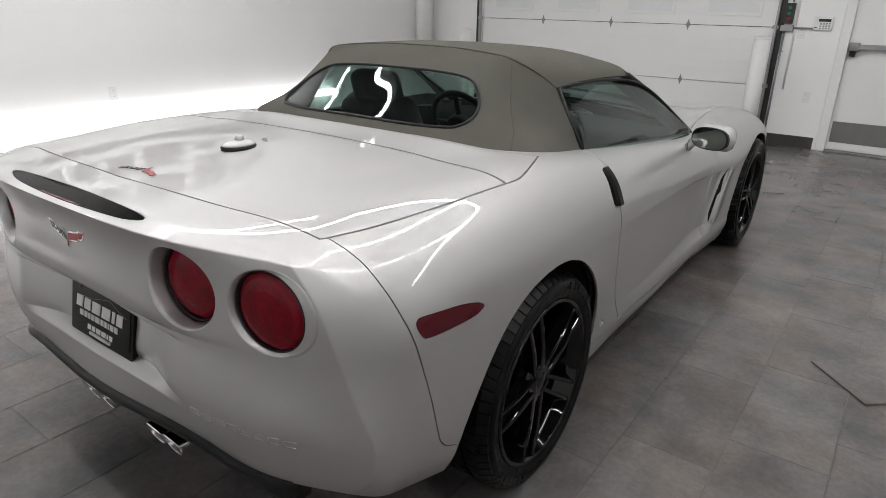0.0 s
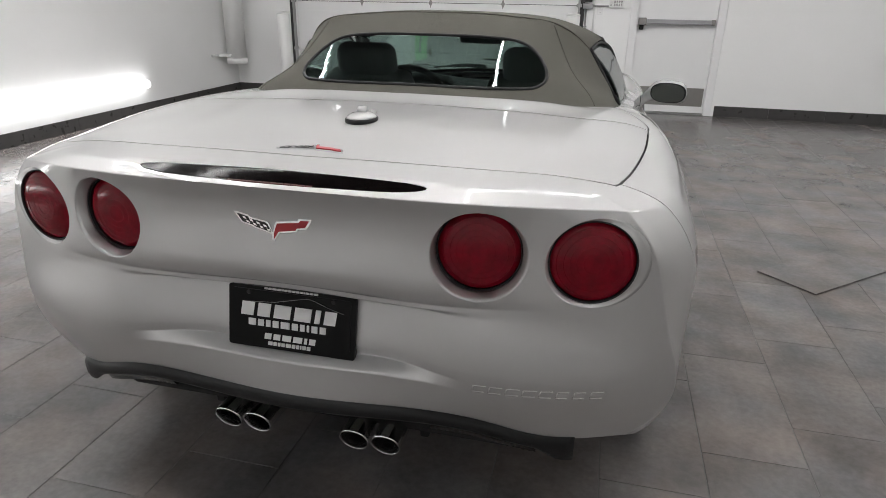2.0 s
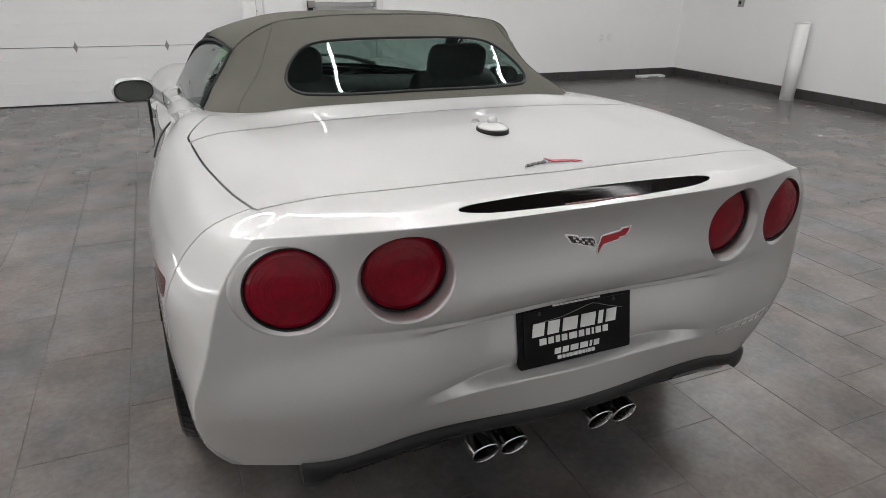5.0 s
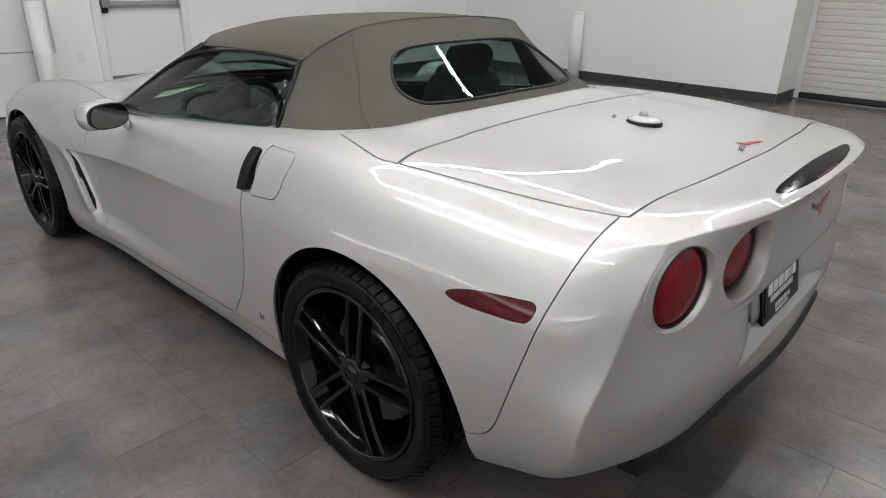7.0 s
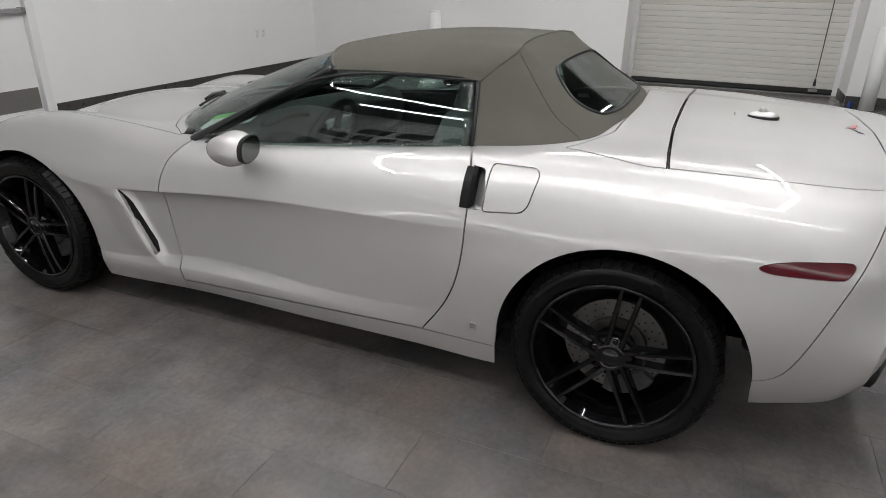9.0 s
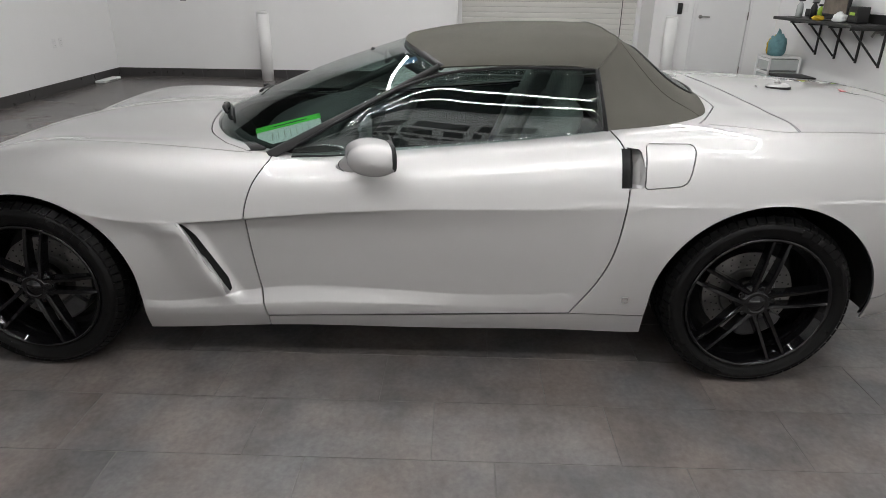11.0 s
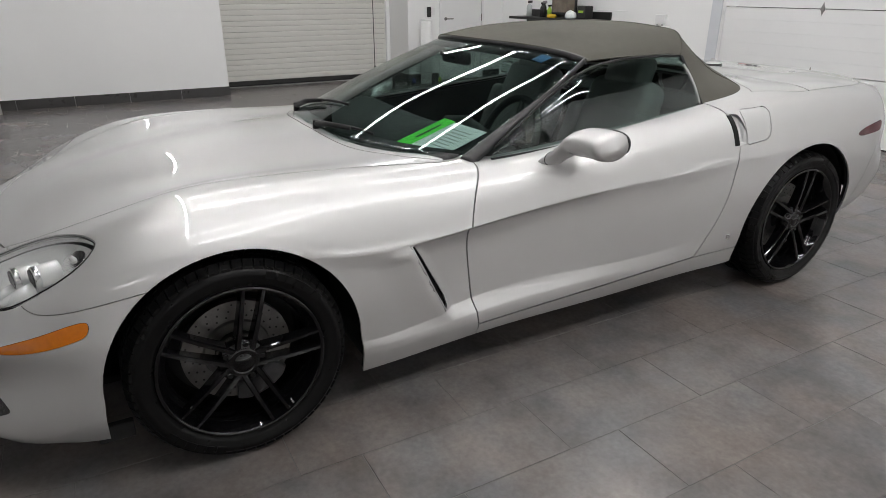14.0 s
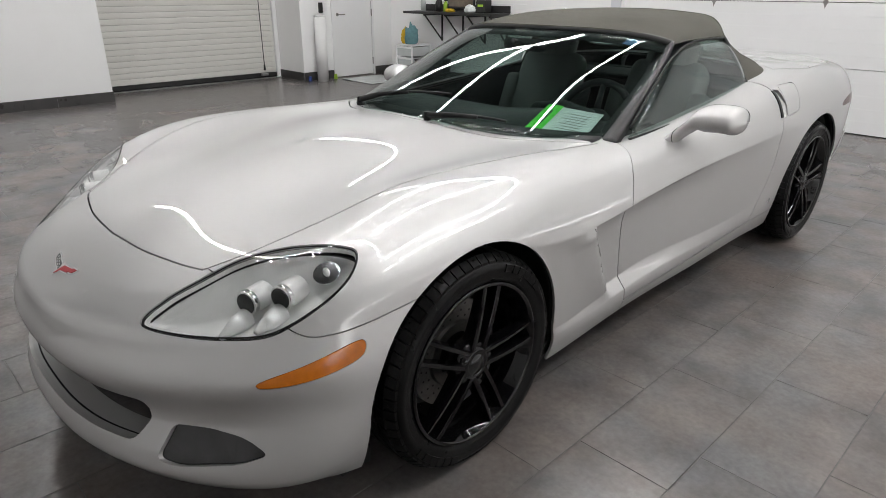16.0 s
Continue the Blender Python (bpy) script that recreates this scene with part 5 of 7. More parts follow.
for s in (-1, 1):
    fog = new("fog_lamp")
    fog.parent = car
    fog["label"] = "smoked fog lamp cover in the bumper"
    P = grown(FOG, -.002) * (-s, 1)
    bm = bmesh.new()
    A, B = [], []
    for x, z in P:
        y = SKIN.drop((x, 4.2, z), (0, -1, 0))[0].y
        A.append(bm.verts.new((x, y - .012, z)))
        B.append(bm.verts.new((x, y - .05, z)))
    bm.faces.new(A)
    bm.faces.new(B[::-1])
    for i in range(len(A)):
        bm.faces.new((A[i], A[(i + 1) % len(A)], B[(i + 1) % len(A)], B[i]))
    bmesh.ops.triangulate(bm, faces=[f for f in bm.faces if len(f.verts) > 4])
    bmesh.ops.recalc_face_normals(bm, faces=bm.faces)
    part("cover", bm, FOG_GREY, fog, "smoked plastic cover")
    part("air_dam", bm_box(s * .79 - .02, 3.0, .11, s * .79 + .006, 3.10, .165, .005), DARK, car, "black plastic air deflector")
part("air_dam", bm_box(-.60, 3.25, .085, .60, 3.27, .15, .005), TRIM, car, "black plastic air deflector")

# ---- side details ----
for s in (-1, 1):
    # dark inside of the side vent and its bright blade
    bm = bmesh.new()
    P = grown(VENT, .006)
    A = [bm.verts.new((s * .812, a, b)) for a, b in P]
    B = [bm.verts.new((s * .79, a, b)) for a, b in P]
    bm.faces.new(A)
    bm.faces.new(B[::-1])
    for i in range(len(A)):
        bm.faces.new((A[i], A[(i + 1) % len(A)], B[(i + 1) % len(A)], B[i]))
    bmesh.ops.recalc_face_normals(bm, faces=bm.faces)
    part("vent_duct", bm, DARK, car, "dark duct of the side vent")
    pts = []
    for t in np.linspace(0, 1, 9):
        y, z = 2.099 + (1.954 - 2.099) * t, .586 + (.300 - .586) * t
        loc, n = SKIN.drop((s * 1.5, y, z), (-s, 0, 0))
        pts.append(loc + Vector((s * -.001, 0, 0)))
    part("vent_blade", bm_tube(pts, .0055, 8), PAINT, car, "silver blade along the vent edge", True)
    # handle pocket: a hollow that deepens towards the door, and the pad on the door's edge
    bm = bmesh.new()
    rim_, floor_ = [], []
    for y, z in grown(POCKET, .001):
        loc, n = SKIN.drop((s * 1.5, y, z), (-s, 0, 0))
        rim_.append(bm.verts.new(loc - n * .002))
        t = min(1, max(0, (y - .455) / .055))
        floor_.append(bm.verts.new((loc.x - s * (.006 + .052 * t), .455 + (y - .455) * 1.0, .808 + (z - .808) * .86)))
    m_ = len(rim_)
    for i in range(m_):
        bm.faces.new((rim_[i], rim_[(i + 1) % m_], floor_[(i + 1) % m_], floor_[i]))
    f = bm.faces.new(floor_)
    bmesh.ops.triangulate(bm, faces=[f])
    bmesh.ops.recalc_face_normals(bm, faces=bm.faces)
    if sum(f.normal.x * s * f.calc_area() for f in bm.faces) < 0:
        bmesh.ops.reverse_faces(bm, faces=bm.faces)
    part("handle_pocket", bm, PAINT, car, "silver hollow behind the door edge")
    loc, n = SKIN.drop((s * 1.5, .52, .81), (-s, 0, 0))
    bm = bmesh.new()
    A, B = [], []
    for z in np.linspace(.748, .868, 7):
        lz, n = SKIN.drop((s * 1.5, .522, z), (-s, 0, 0))
        A.append((lz.x + s * .0025, z))
        B.append((lz.x - s * .042, z))
    ringp = A + B[::-1]
    V = [[bm.verts.new((x + s * o, y, z)) for x, z in ringp] for y, o in ((.497, -.008), (.507, .001), (.533, .0015))]
    bm.faces.new(V[0])
    bm.faces.new(V[-1][::-1])
    for Va, Vb in zip(V[:-1], V[1:]):
        for i in range(len(Va)):
            bm.faces.new((Va[i], Va[(i + 1) % len(Va)], Vb[(i + 1) % len(Va)], Vb[i]))
    bmesh.ops.recalc_face_normals(bm, faces=bm.faces)
    part("handle_pad", bm, PAD, doors[0] if s < 0 else doors[1], "black touch pad on the door edge")
    # small square badge ahead of the rear wheel
    loc, n = SKIN.drop((s * 1.5, .470, .318), (-s, 0, 0))
    part("small_badge", bm_box(loc.x - .003, loc.y - .012, loc.z - .012, loc.x + .003, loc.y + .012, loc.z + .012, .002), CHROME, car, "small square chrome badge")
    # mirrors
    mir = new("door_mirror")
    mir.parent = doors[0] if s < 0 else doors[1]
    mir["label"] = "silver door mirror on a curved foot"
    rows = []
    for t in np.linspace(0, 1, 22):
        # sections from the foot to the outer end
        x = .770 + .262 * t
        u = max(0.0, (t - .28) / .72)
        body = math.sin(math.pi * min(1, .16 + .84 * u)) ** .42 if u > 0 else 0
        hgt = .030 + .023 * min(1, u * 3.0)
        hgt *= 1 if u < .8 else math.sqrt(max(0.0004, 1 - ((u - .8) / .2) ** 2))
        dep = .042 + .024 * min(1, u * 3)
        dep *= 1 if u < .8 else math.sqrt(max(0.0004, 1 - ((u - .8) / .2) ** 2))
        zc = .728 + .128 * min(1, t / .40) ** .9 + .006 * math.sin(math.pi * u)
        yc = 1.515 - .150 * t - .05 * math.sin(math.pi * t)
        x += .004
        sec = []
        for a in np.linspace(0, 2 * math.pi, 28, endpoint=False):
            cy, cz = math.cos(a), math.sin(a)
            # blunt on the rear side, drawn out to the front
            yy = cy * dep * (1.35 if cy > 0 else (.62 if t < .30 else 1.25))
            zz = math.copysign(abs(cz) ** .85, cz) * hgt
            sec.append((s * x, max(yc + yy, 1.318 - .28 * (x - .936)) if t > .30 else yc + yy, zc + zz))
        rows.append(sec)
    bm = bmesh.new()
    V = [[bm.verts.new(p) for p in r] for r in rows]
    for A, B in zip(V[:-1], V[1:]):
        for i in range(28):
            bm.faces.new((A[i], A[(i + 1) % 28], B[(i + 1) % 28], B[i]))
    bm.faces.new(V[0])
    bm.faces.new(V[-1][::-1])
    bmesh.ops.recalc_face_normals(bm, faces=bm.faces)
    part("housing", bm, PAINT, mir, "silver painted housing", True)
    for k in (1, 4):
        q = [Vector(p) for p in rows[k]]
        m_ = sum(q, Vector()) / len(q)
        part("foot_seal", bm_tube([m_ + (p - m_) * 1.012 for p in q], .0016, 6, closed=True), TRIM, mir, "thin black seam", True)
    c = Vector((s * .942, 1.318, .861))
    poly = [(.083 * math.copysign(abs(math.cos(a)) ** .75, math.cos(a)), .047 * math.copysign(abs(math.sin(a)) ** .8, math.sin(a))) for a in np.linspace(0, 2 * math.pi, 40, endpoint=False)]
    bm = slab_from(poly, -.005, .008)
    bmesh.ops.rotate(bm, verts=bm.verts, cent=(0, 0, 0), matrix=Matrix.Rotation(radians(s * -15.6), 3, "Z"))
    bmesh.ops.translate(bm, verts=bm.verts, vec=c)
    part("bezel", bm, TRIM, mir, "black mirror bezel")
    bm = slab_from([(a * .93, b * .91) for a, b in poly], -.0075, -.004)
    bmesh.ops.rotate(bm, verts=bm.verts, cent=(0, 0, 0), matrix=Matrix.Rotation(radians(s * -15.6), 3, "Z"))
    bmesh.ops.translate(bm, verts=bm.verts, vec=c)
    part("mirror_glass", bm, MIRROR, mir, "dark mirror glass")

# filler-flap gap and handle recess need no more; badges
def flag_badge(base, n, right, size, parent_label):
    """A small crossed-flags badge as plain shapes, on a surface with normal n."""
    n = Vector(n).normalized()
    right = (Vector(right) - Vector(right).dot(n) * n).normalized()
    up = n.cross(right) * -1
    if up.z < 0 and abs(up.z) > .2:
        up = -up
    e = new("badge")
    e.parent = car
    e["label"] = parent_label
    def plate_(poly, lo, hi, mat, lab):
        bm = bmesh.new()
        A = [bm.verts.new(base + right * a * size + up * b * size + n * hi) for a, b in poly]
        B = [bm.verts.new(base + right * a * size + up * b * size + n * lo) for a, b in poly]
        bm.faces.new(A)
        bm.faces.new(B[::-1])
        for i in range(len(A)):
            bm.faces.new((A[i], A[(i + 1) % len(A)], B[(i + 1) % len(A)], B[i]))
        bmesh.ops.triangulate(bm, faces=[f for f in bm.faces if len(f.verts) > 4])
        bmesh.ops.recalc_face_normals(bm, faces=bm.faces)
        part(lab[0], bm, mat, e, lab[1])
    whole = [(-.5, .17), (-.46, .172), (-.31, .14), (-.29, .115), (-.08, .085), (-.05, .065), (0, -.05), (.03, .06), (.05, .09), (.32, .122), (.34, .15), (.5, .155),
             (.475, .09), (.43, .03), (.32, .015), (.31, -.012), (.09, -.045), (.06, -.08), (.015, -.155), (-.018, -.13), (-.01, -.075), (-.08, -.045), (-.24, -.008), (-.26, .008), (-.40, .04)]
    plate_(whole, -.003, .004, CHROME, ("outline", "chrome outline"))
    redf = [(.012, -.125), (.018, -.05), (.06, .068), (.335, .100), (.36, .128), (.468, .133), (.415, .047), (.31, .032), (.295, .005), (.075, -.030), (.045, -.075)]
    plate_(redf, .004, .0052, RED_BADGE, ("red_field", "dull red field"))
    checks = [(-.455, .148), (-.325, .120), (-.30, .096), (-.095, .066), (-.065, .045), (-.022, -.045), (-.075, -.030), (-.23, .008), (-.25, .024), (-.385, .055)]
    plate_(checks, .004, .0050, BLACK_METAL, ("check_field", "black field"))
    for i in range(4):
        for j in range(2):
            a = -.385 + .088 * i + .044 * j
            b = .124 - .026 * i - .045 * j
            plate_([(a, b), (a + .042, b - .010), (a + .056, b - .036), (a + .016, b - .028)], .0050, .0058, CHROME, ("check", "silver check"))
    return e


loc, nrm = SKIN.drop((0, -1.5, .822), (0, 1, 0))
flag_badge(loc, nrm, (1, 0, 0), .178, "small crossed-flags badge in red, black and chrome on the tail")
loc, nrm = SKIN.drop((0, -.648, 2), (0, 0, -1))
flag_badge(loc, nrm, (1, 0, 0), .165, "chrome and red crossed-flags badge on the boot lid")
loc, nrm = SKIN.drop((0, 3.470, 2), (0, 0, -1))
flag_badge(loc, nrm, (-1, 0, 0), .182, "small crossed-flags badge in red and chrome on the nose")

# raised script on the tail, as bars
script = new("raised_script")
script.parent = car
script["label"] = "raised silver script bars on the bumper"
for k, w in enumerate((.034, .034, .036, .036, .033, .030, .030, .033)):
    x0 = .432 + k * .0355
    z0 = .490 - .0020 * k
    bm = bmesh.new()
    for (a, b, c, d) in ((x0, z0, x0 + w * .8, z0 + .003), (x0 + .004, z0 + .016, x0 + w * .8 + .004, z0 + .019)):
        pts = []
        for x in np.linspace(a, c, 4):
            pts.append(Vector((x, surface_y(x, b) - .0006, b)))
        bm_join(bm, bm_tube(pts, .0013, 6))
    pts = [Vector((x0 + .004 * t, surface_y(x0, z0 + .016 * t) - .0006, z0 + .016 * t)) for t in (0, 1)]
    bm_join(bm, bm_tube(pts, .0012, 6))
    part("script_bar", bm, PAINT, script, "", True)

# aerial on the boot lid
loc, nrm = SKIN.drop((.004, -.348, 2), (0, 0, -1))
aer = new("aerial")
aer.parent = car
aer["label"] = "small silver roof-fin aerial on a black base"


def dome(rows, mat, name, label):
    bm = bmesh.new()
    V = []
    for z, a, b, yo in rows:
        V.append([bm.verts.new((loc.x + a * math.cos(t), loc.y + yo + b * math.sin(t), loc.z + z)) for t in np.linspace(0, 2 * math.pi, 32, endpoint=False)])
    for A, B in zip(V[:-1], V[1:]):
        for i in range(32):
            bm.faces.new((A[i], A[(i + 1) % 32], B[(i + 1) % 32], B[i]))
    bm.faces.new(V[0][::-1])
    bm.faces.new(V[-1])
    bmesh.ops.recalc_face_normals(bm, faces=bm.faces)
    part(name, bm, mat, aer, label, True)


dome([(-.004, .044, .056, 0), (.006, .044, .056, 0), (.009, .041, .053, 0)], TRIM, "base", "black rubber base")
dome([(.008, .041, .053, 0), (.013, .038, .050, 0), (.019, .028, .041, -.001), (.0225, .014, .030, -.002), (.0235, .001, .004, -.002)], PAINT, "cap", "silver cap")
dome([(.020, .013, .016, .004), (.032, .013, .011, .006), (.037, .012, .008, .007), (.038, .009, .004, .007)], PAINT, "fin", "")

# cowl and wipers
bm = bmesh.new()
rows = []
for x in np.linspace(-.70, .70, 29):
    t = abs(x) / .70
    yb = 2.168 - .30 * t ** 2.2
    rows.append([(x, yb + .036, .840 - .036 * t), (x, yb - .01, .838 - .03 * t), (x, yb - .06, .842 - .02 * t)])
me = thicken(outward(sheet(np.array(rows)), (0, 0, 1)), 0.01)
part("cowl", me, TRIM, car, "black plastic cowl under the windscreen", True)
for (x0, y0, x1, y1, x2) in ((-.12, 2.14, -.32, 2.07, -.42), (.42, 2.06, .12, 2.03, -.10)):
    wp = new("wiper")
    wp.parent = car
    wp["label"] = "black windscreen wiper at rest"
    def onglass(x, y, off):
        l, n, i, d = WS_TREE.ray_cast(Vector((x, y, 2)), Vector((0, 0, -1)))
        return (l if l is not None else Vector((x, y, .84))) + Vector((0, .006, off))
    WS_TREE = BVHTree.FromPolygons([v.co.copy() for v in ws_mesh.vertices], [tuple(p.vertices) for p in ws_mesh.polygons])
    arm = [onglass(x0, y0, .016), onglass((x0 + x1) / 2, (y0 + y1) / 2 + .01, .024), onglass(x1, y1, .018)]
    part("arm", bm_tube(arm, [.014, .011, .008], 8), TRIM, wp, "", True)
    bl = [onglass(x, y0 + (y1 - y0) * (x - x0) / (x1 - x0) - .02, .008) for x in np.linspace(x0 - .02 * np.sign(x1 - x0), x2, 9)]
    part("blade", bm_tube(bl, .0055, 6), TRIM, wp, "", True)
    part("pivot", bm_cyl(onglass(x0, y0, -.01), onglass(x0, y0, .03), .016, .013, 16, .003), TRIM, wp, "", True)

# ---- cabin ----
part("cabin_tub", bm_box(-.70, .20, .22, .70, 2.0, .26, .01), CARPET, car, "dark carpeted cabin floor")
part("rear_bulkhead", bm_box(-.68, .15, .26, .68, .20, .88, .02), CARPET, car, "dark rear bulkhead")
part("rear_shelf", bm_box(-.66, .12, .84, .66, .52, .87, .02), CARPET, car, "dark shelf behind the seats")
part("firewall", bm_box(-.70, 1.95, .26, .70, 2.0, .76, .02), CARPET, car)


def soft_box(x0, y0, z0, x1, y1, z1, r, bend=0.0, axis=2):
    bm = bm_box(x0, y0, z0, x1, y1, z1, r, 4)
    return bm


for s in (-1, 1):
    seat = new("seat")
    seat.parent = car
    seat["label"] = "light grey leather bucket seat"
    seat.location = (0, .19, -.04)
    cx = s * .36
    part("cushion", soft_box(cx - .25, .66, .36, cx + .25, 1.18, .52, .06), SEAT, seat, "", True)
    bm = soft_box(cx - .245, -.07, 0, cx + .245, .07, .60, .055)
    for v in bm.verts:
        t = max(0, v.co.z / .60)
        v.co.x = cx + (v.co.x - cx) * (1 - .22 * t ** 2)
    bmesh.ops.rotate(bm, verts=bm.verts, cent=(0, 0, 0), matrix=Matrix.Rotation(radians(22), 3, "X"))
    bmesh.ops.translate(bm, verts=bm.verts, vec=(0, .70, .46))
    part("backrest", bm, SEAT, seat, "", True)
    for e in (-1, 1):
        bm = soft_box(cx + e * .22 - .05, -.10, .05, cx + e * .22 + .05, .06, .46, .04)
        bmesh.ops.rotate(bm, verts=bm.verts, cent=(0, 0, 0), matrix=Matrix.Rotation(radians(22), 3, "X"))
        bmesh.ops.translate(bm, verts=bm.verts, vec=(0, .735, .46))
        part("bolster", bm, SEAT, seat, "", True)
    bm = soft_box(cx - .13, -.05, .56, cx + .13, .05, .72, .045)
    bmesh.ops.rotate(bm, verts=bm.verts, cent=(0, 0, 0), matrix=Matrix.Rotation(radians(20), 3, "X"))
    bmesh.ops.translate(bm, verts=bm.verts, vec=(0, .705, .455))
    part("headrest", bm, SEAT, seat, "", True)

# dashboard
bm = bmesh.new()
rows = []
prof = [(1.95, .80), (1.80, .828), (1.66, .835), (1.58, .815), (1.545, .76), (1.56, .66), (1.62, .58), (1.95, .56)]
for x in np.linspace(-.68, .68, 21):
    hump = .025 * math.exp(-((x + .36) / .17) ** 2)
    back = .16 * (abs(x) / .68) ** 2
    rows.append([bm.verts.new((x, y - back * (1 if y > 1.7 else .2), z + (hump if .8 < z else 0))) for y, z in prof])
for A, B in zip(rows[:-1], rows[1:]):
    for i in range(8):
        bm.faces.new((A[i], A[(i + 1) % 8], B[(i + 1) % 8], B[i]))
bm.faces.new(rows[0])
bm.faces.new(rows[-1][::-1])
bmesh.ops.recalc_face_normals(bm, faces=bm.faces)
dash = part("dashboard", bm, DASH, car, "dark dashboard", True)
part("instrument_hood", bm_tube([(-.53, 1.60, .80), (-.50, 1.585, .845), (-.36, 1.575, .865), (-.22, 1.585, .845), (-.19, 1.60, .80)], .022, 12), DASH, dash, "", True)
part("centre_console", bm_box(-.11, .62, .30, .11, 1.62, .60, .03), DASH, car, "dark centre console", True)
part("console_face", bm_box(-.10, 1.52, .58, .10, 1.57, .78, .02), SILVER_PLASTIC, dash, "silver centre panel")
for x in (-.62, -.14, .14, .62):
    part("air_vent", bm_revolve([(0, .005), (.012, .03), (.014, .04), (.004, .044), (-.01, .044)], "Y", 24), SILVER_PLASTIC, dash, "round silver air vent", True).location = (x, 1.545, .735)
sw = new("steering_wheel")
sw.parent = car
sw["label"] = "black leather steering wheel"
tiltm = Matrix.Translation((-.36, 1.36, .765)) @ Matrix.Rotation(radians(-66), 4, "X")
bm = bm_tube([(.185 * math.cos(a), .185 * math.sin(a), 0) for a in np.linspace(0, 2 * math.pi, 48, endpoint=False)], .0165, 12, closed=True)
bmesh.ops.transform(bm, matrix=tiltm, verts=bm.verts)
part("wheel_ring", bm, DASH, sw, "", True)
bm = bm_cyl((0, 0, -.05), (0, 0, .012), .075, .065, 28, .015)
for a in (180, 0, 270):
    c, d = math.cos(radians(a)), math.sin(radians(a))
    bm_join(bm, bm_cyl((.05 * c, .05 * d, -.01), (.18 * c, .18 * d, 0), .016, .012, 10))
bmesh.ops.transform(bm, matrix=tiltm, verts=bm.verts)
part("hub", bm, DASH, sw, "", True)
part("column", bm_cyl((-.36, 1.38, .76), (-.36, 1.62, .68), .045, seg=16), DASH, sw, "", True)
rm = new("inside_mirror")
rm.parent = car
rm["label"] = "black inside mirror on the windscreen"
part("glass_body", bm_box(-.12, 1.405, 1.055, .12, 1.43, 1.11, .02, 3), DASH, rm, "", True)
part("stalk", bm_cyl((0, 1.43, 1.085), (0, 1.50, 1.105), .010, seg=10), DASH, rm)

STICKER = material("blue_sticker", (0.10, 0.22, 0.45), rough=0.5, vary=0.1, scale=40)
g = []
for i in range(5):
    row = []
    for j in range(5):
        x, y = -.452 - .048 * i / 4, 1.268 - .012 * i / 4 + .055 * j / 4
        l, n, k, d = WS_TREE.ray_cast(Vector((x, y, 2)), Vector((0, 0, -1)))
        row.append((x, y, (l.z if l is not None else 1.1) - .0085))
    g.append(row)
part("service_sticker", thicken(outward(sheet(np.array(g)), (0, .4, 1)), .0006), STICKER, windscreen, "small blue and white service sticker", True)

# price sheet on the dashboard
sheet_ = thing("price_sheet", "green and white paper price sheet lying behind the windscreen", "paper", at=(-.530, 1.762, .853))
sheet_.rotation_euler = (radians(-12), radians(-5), radians(17))


def paper(x0, y0, x1, y1, z, mat, name, lab):
    bm = bm_box(x0, y0, z, x1, y1, z + .0012)
    part(name, bm, mat, sheet_, lab)


paper(-.088, -.132, .14, .125, 0, PAPER, "white_sheet", "white printed sheet")
paper(.082, -.137, .145, .129, .0025, GREEN_INK, "green_band", "bright green band")
for k in range(7):
    paper(-.055 + .003 * (k % 3), -.08 + .024 * k, .045 - .02 * (k % 2), -.0775 + .024 * k, .0016, GREY_INK, "print_line", "faint grey print bar")
paper(.105, -.08, .114, .06, .004, BLACK_METAL, "print_line", "black print bar")


# ---- the room ----
X0, X1, Y0, Y1, ZC = -4.40, 6.80, -3.40, 6.28, 3.96
T = 0.22


def wall_with(name, axis, at, lo, hi, holes, out, label):
    """A wall slab in the plane axis = at, from lo to hi, thickness away from the room, with openings (a0, a1, z0, z1)."""
    bm = bmesh.new()
    xs = sorted({lo, hi, *[h[0] for h in holes], *[h[1] for h in holes]})
    zs = sorted({-0.05, ZC + 0.1, *[h[2] for h in holes], *[h[3] for h in holes]})
    cells = set()
    for i in range(len(xs) - 1):
        for k in range(len(zs) - 1):
            mx, mz = (xs[i] + xs[i + 1]) / 2, (zs[k] + zs[k + 1]) / 2
            if not any(h[0] < mx < h[1] and h[2] < mz < h[3] for h in holes):
                cells.add((i, k))

    def P(a, z, d):
        return (at + out * d, a, z) if axis == "x" else (a, at + out * d, z)
    V = {}

    def v(i, k, d):
        key = (i, k, d)
        if key not in V:
            V[key] = bm.verts.new(P(xs[i], zs[k], d))
        return V[key]
    for i, k in cells:
        for d in (0, T):
            bm.faces.new((v(i, k, d), v(i + 1, k, d), v(i + 1, k + 1, d), v(i, k + 1, d)))
        for (di, dk, a, b) in ((-1, 0, (i, k), (i, k + 1)), (1, 0, (i + 1, k), (i + 1, k + 1)), (0, -1, (i, k), (i + 1, k)), (0, 1, (i, k + 1), (i + 1, k + 1))):
            if (i + di, k + dk) not in cells:
                bm.faces.new((v(*a, 0), v(*b, 0), v(*b, T), v(*a, T)))
    bmesh.ops.recalc_face_normals(bm, faces=bm.faces)
    return tagged(obj(name, bm, WALL), label, "wall", kind="structure")


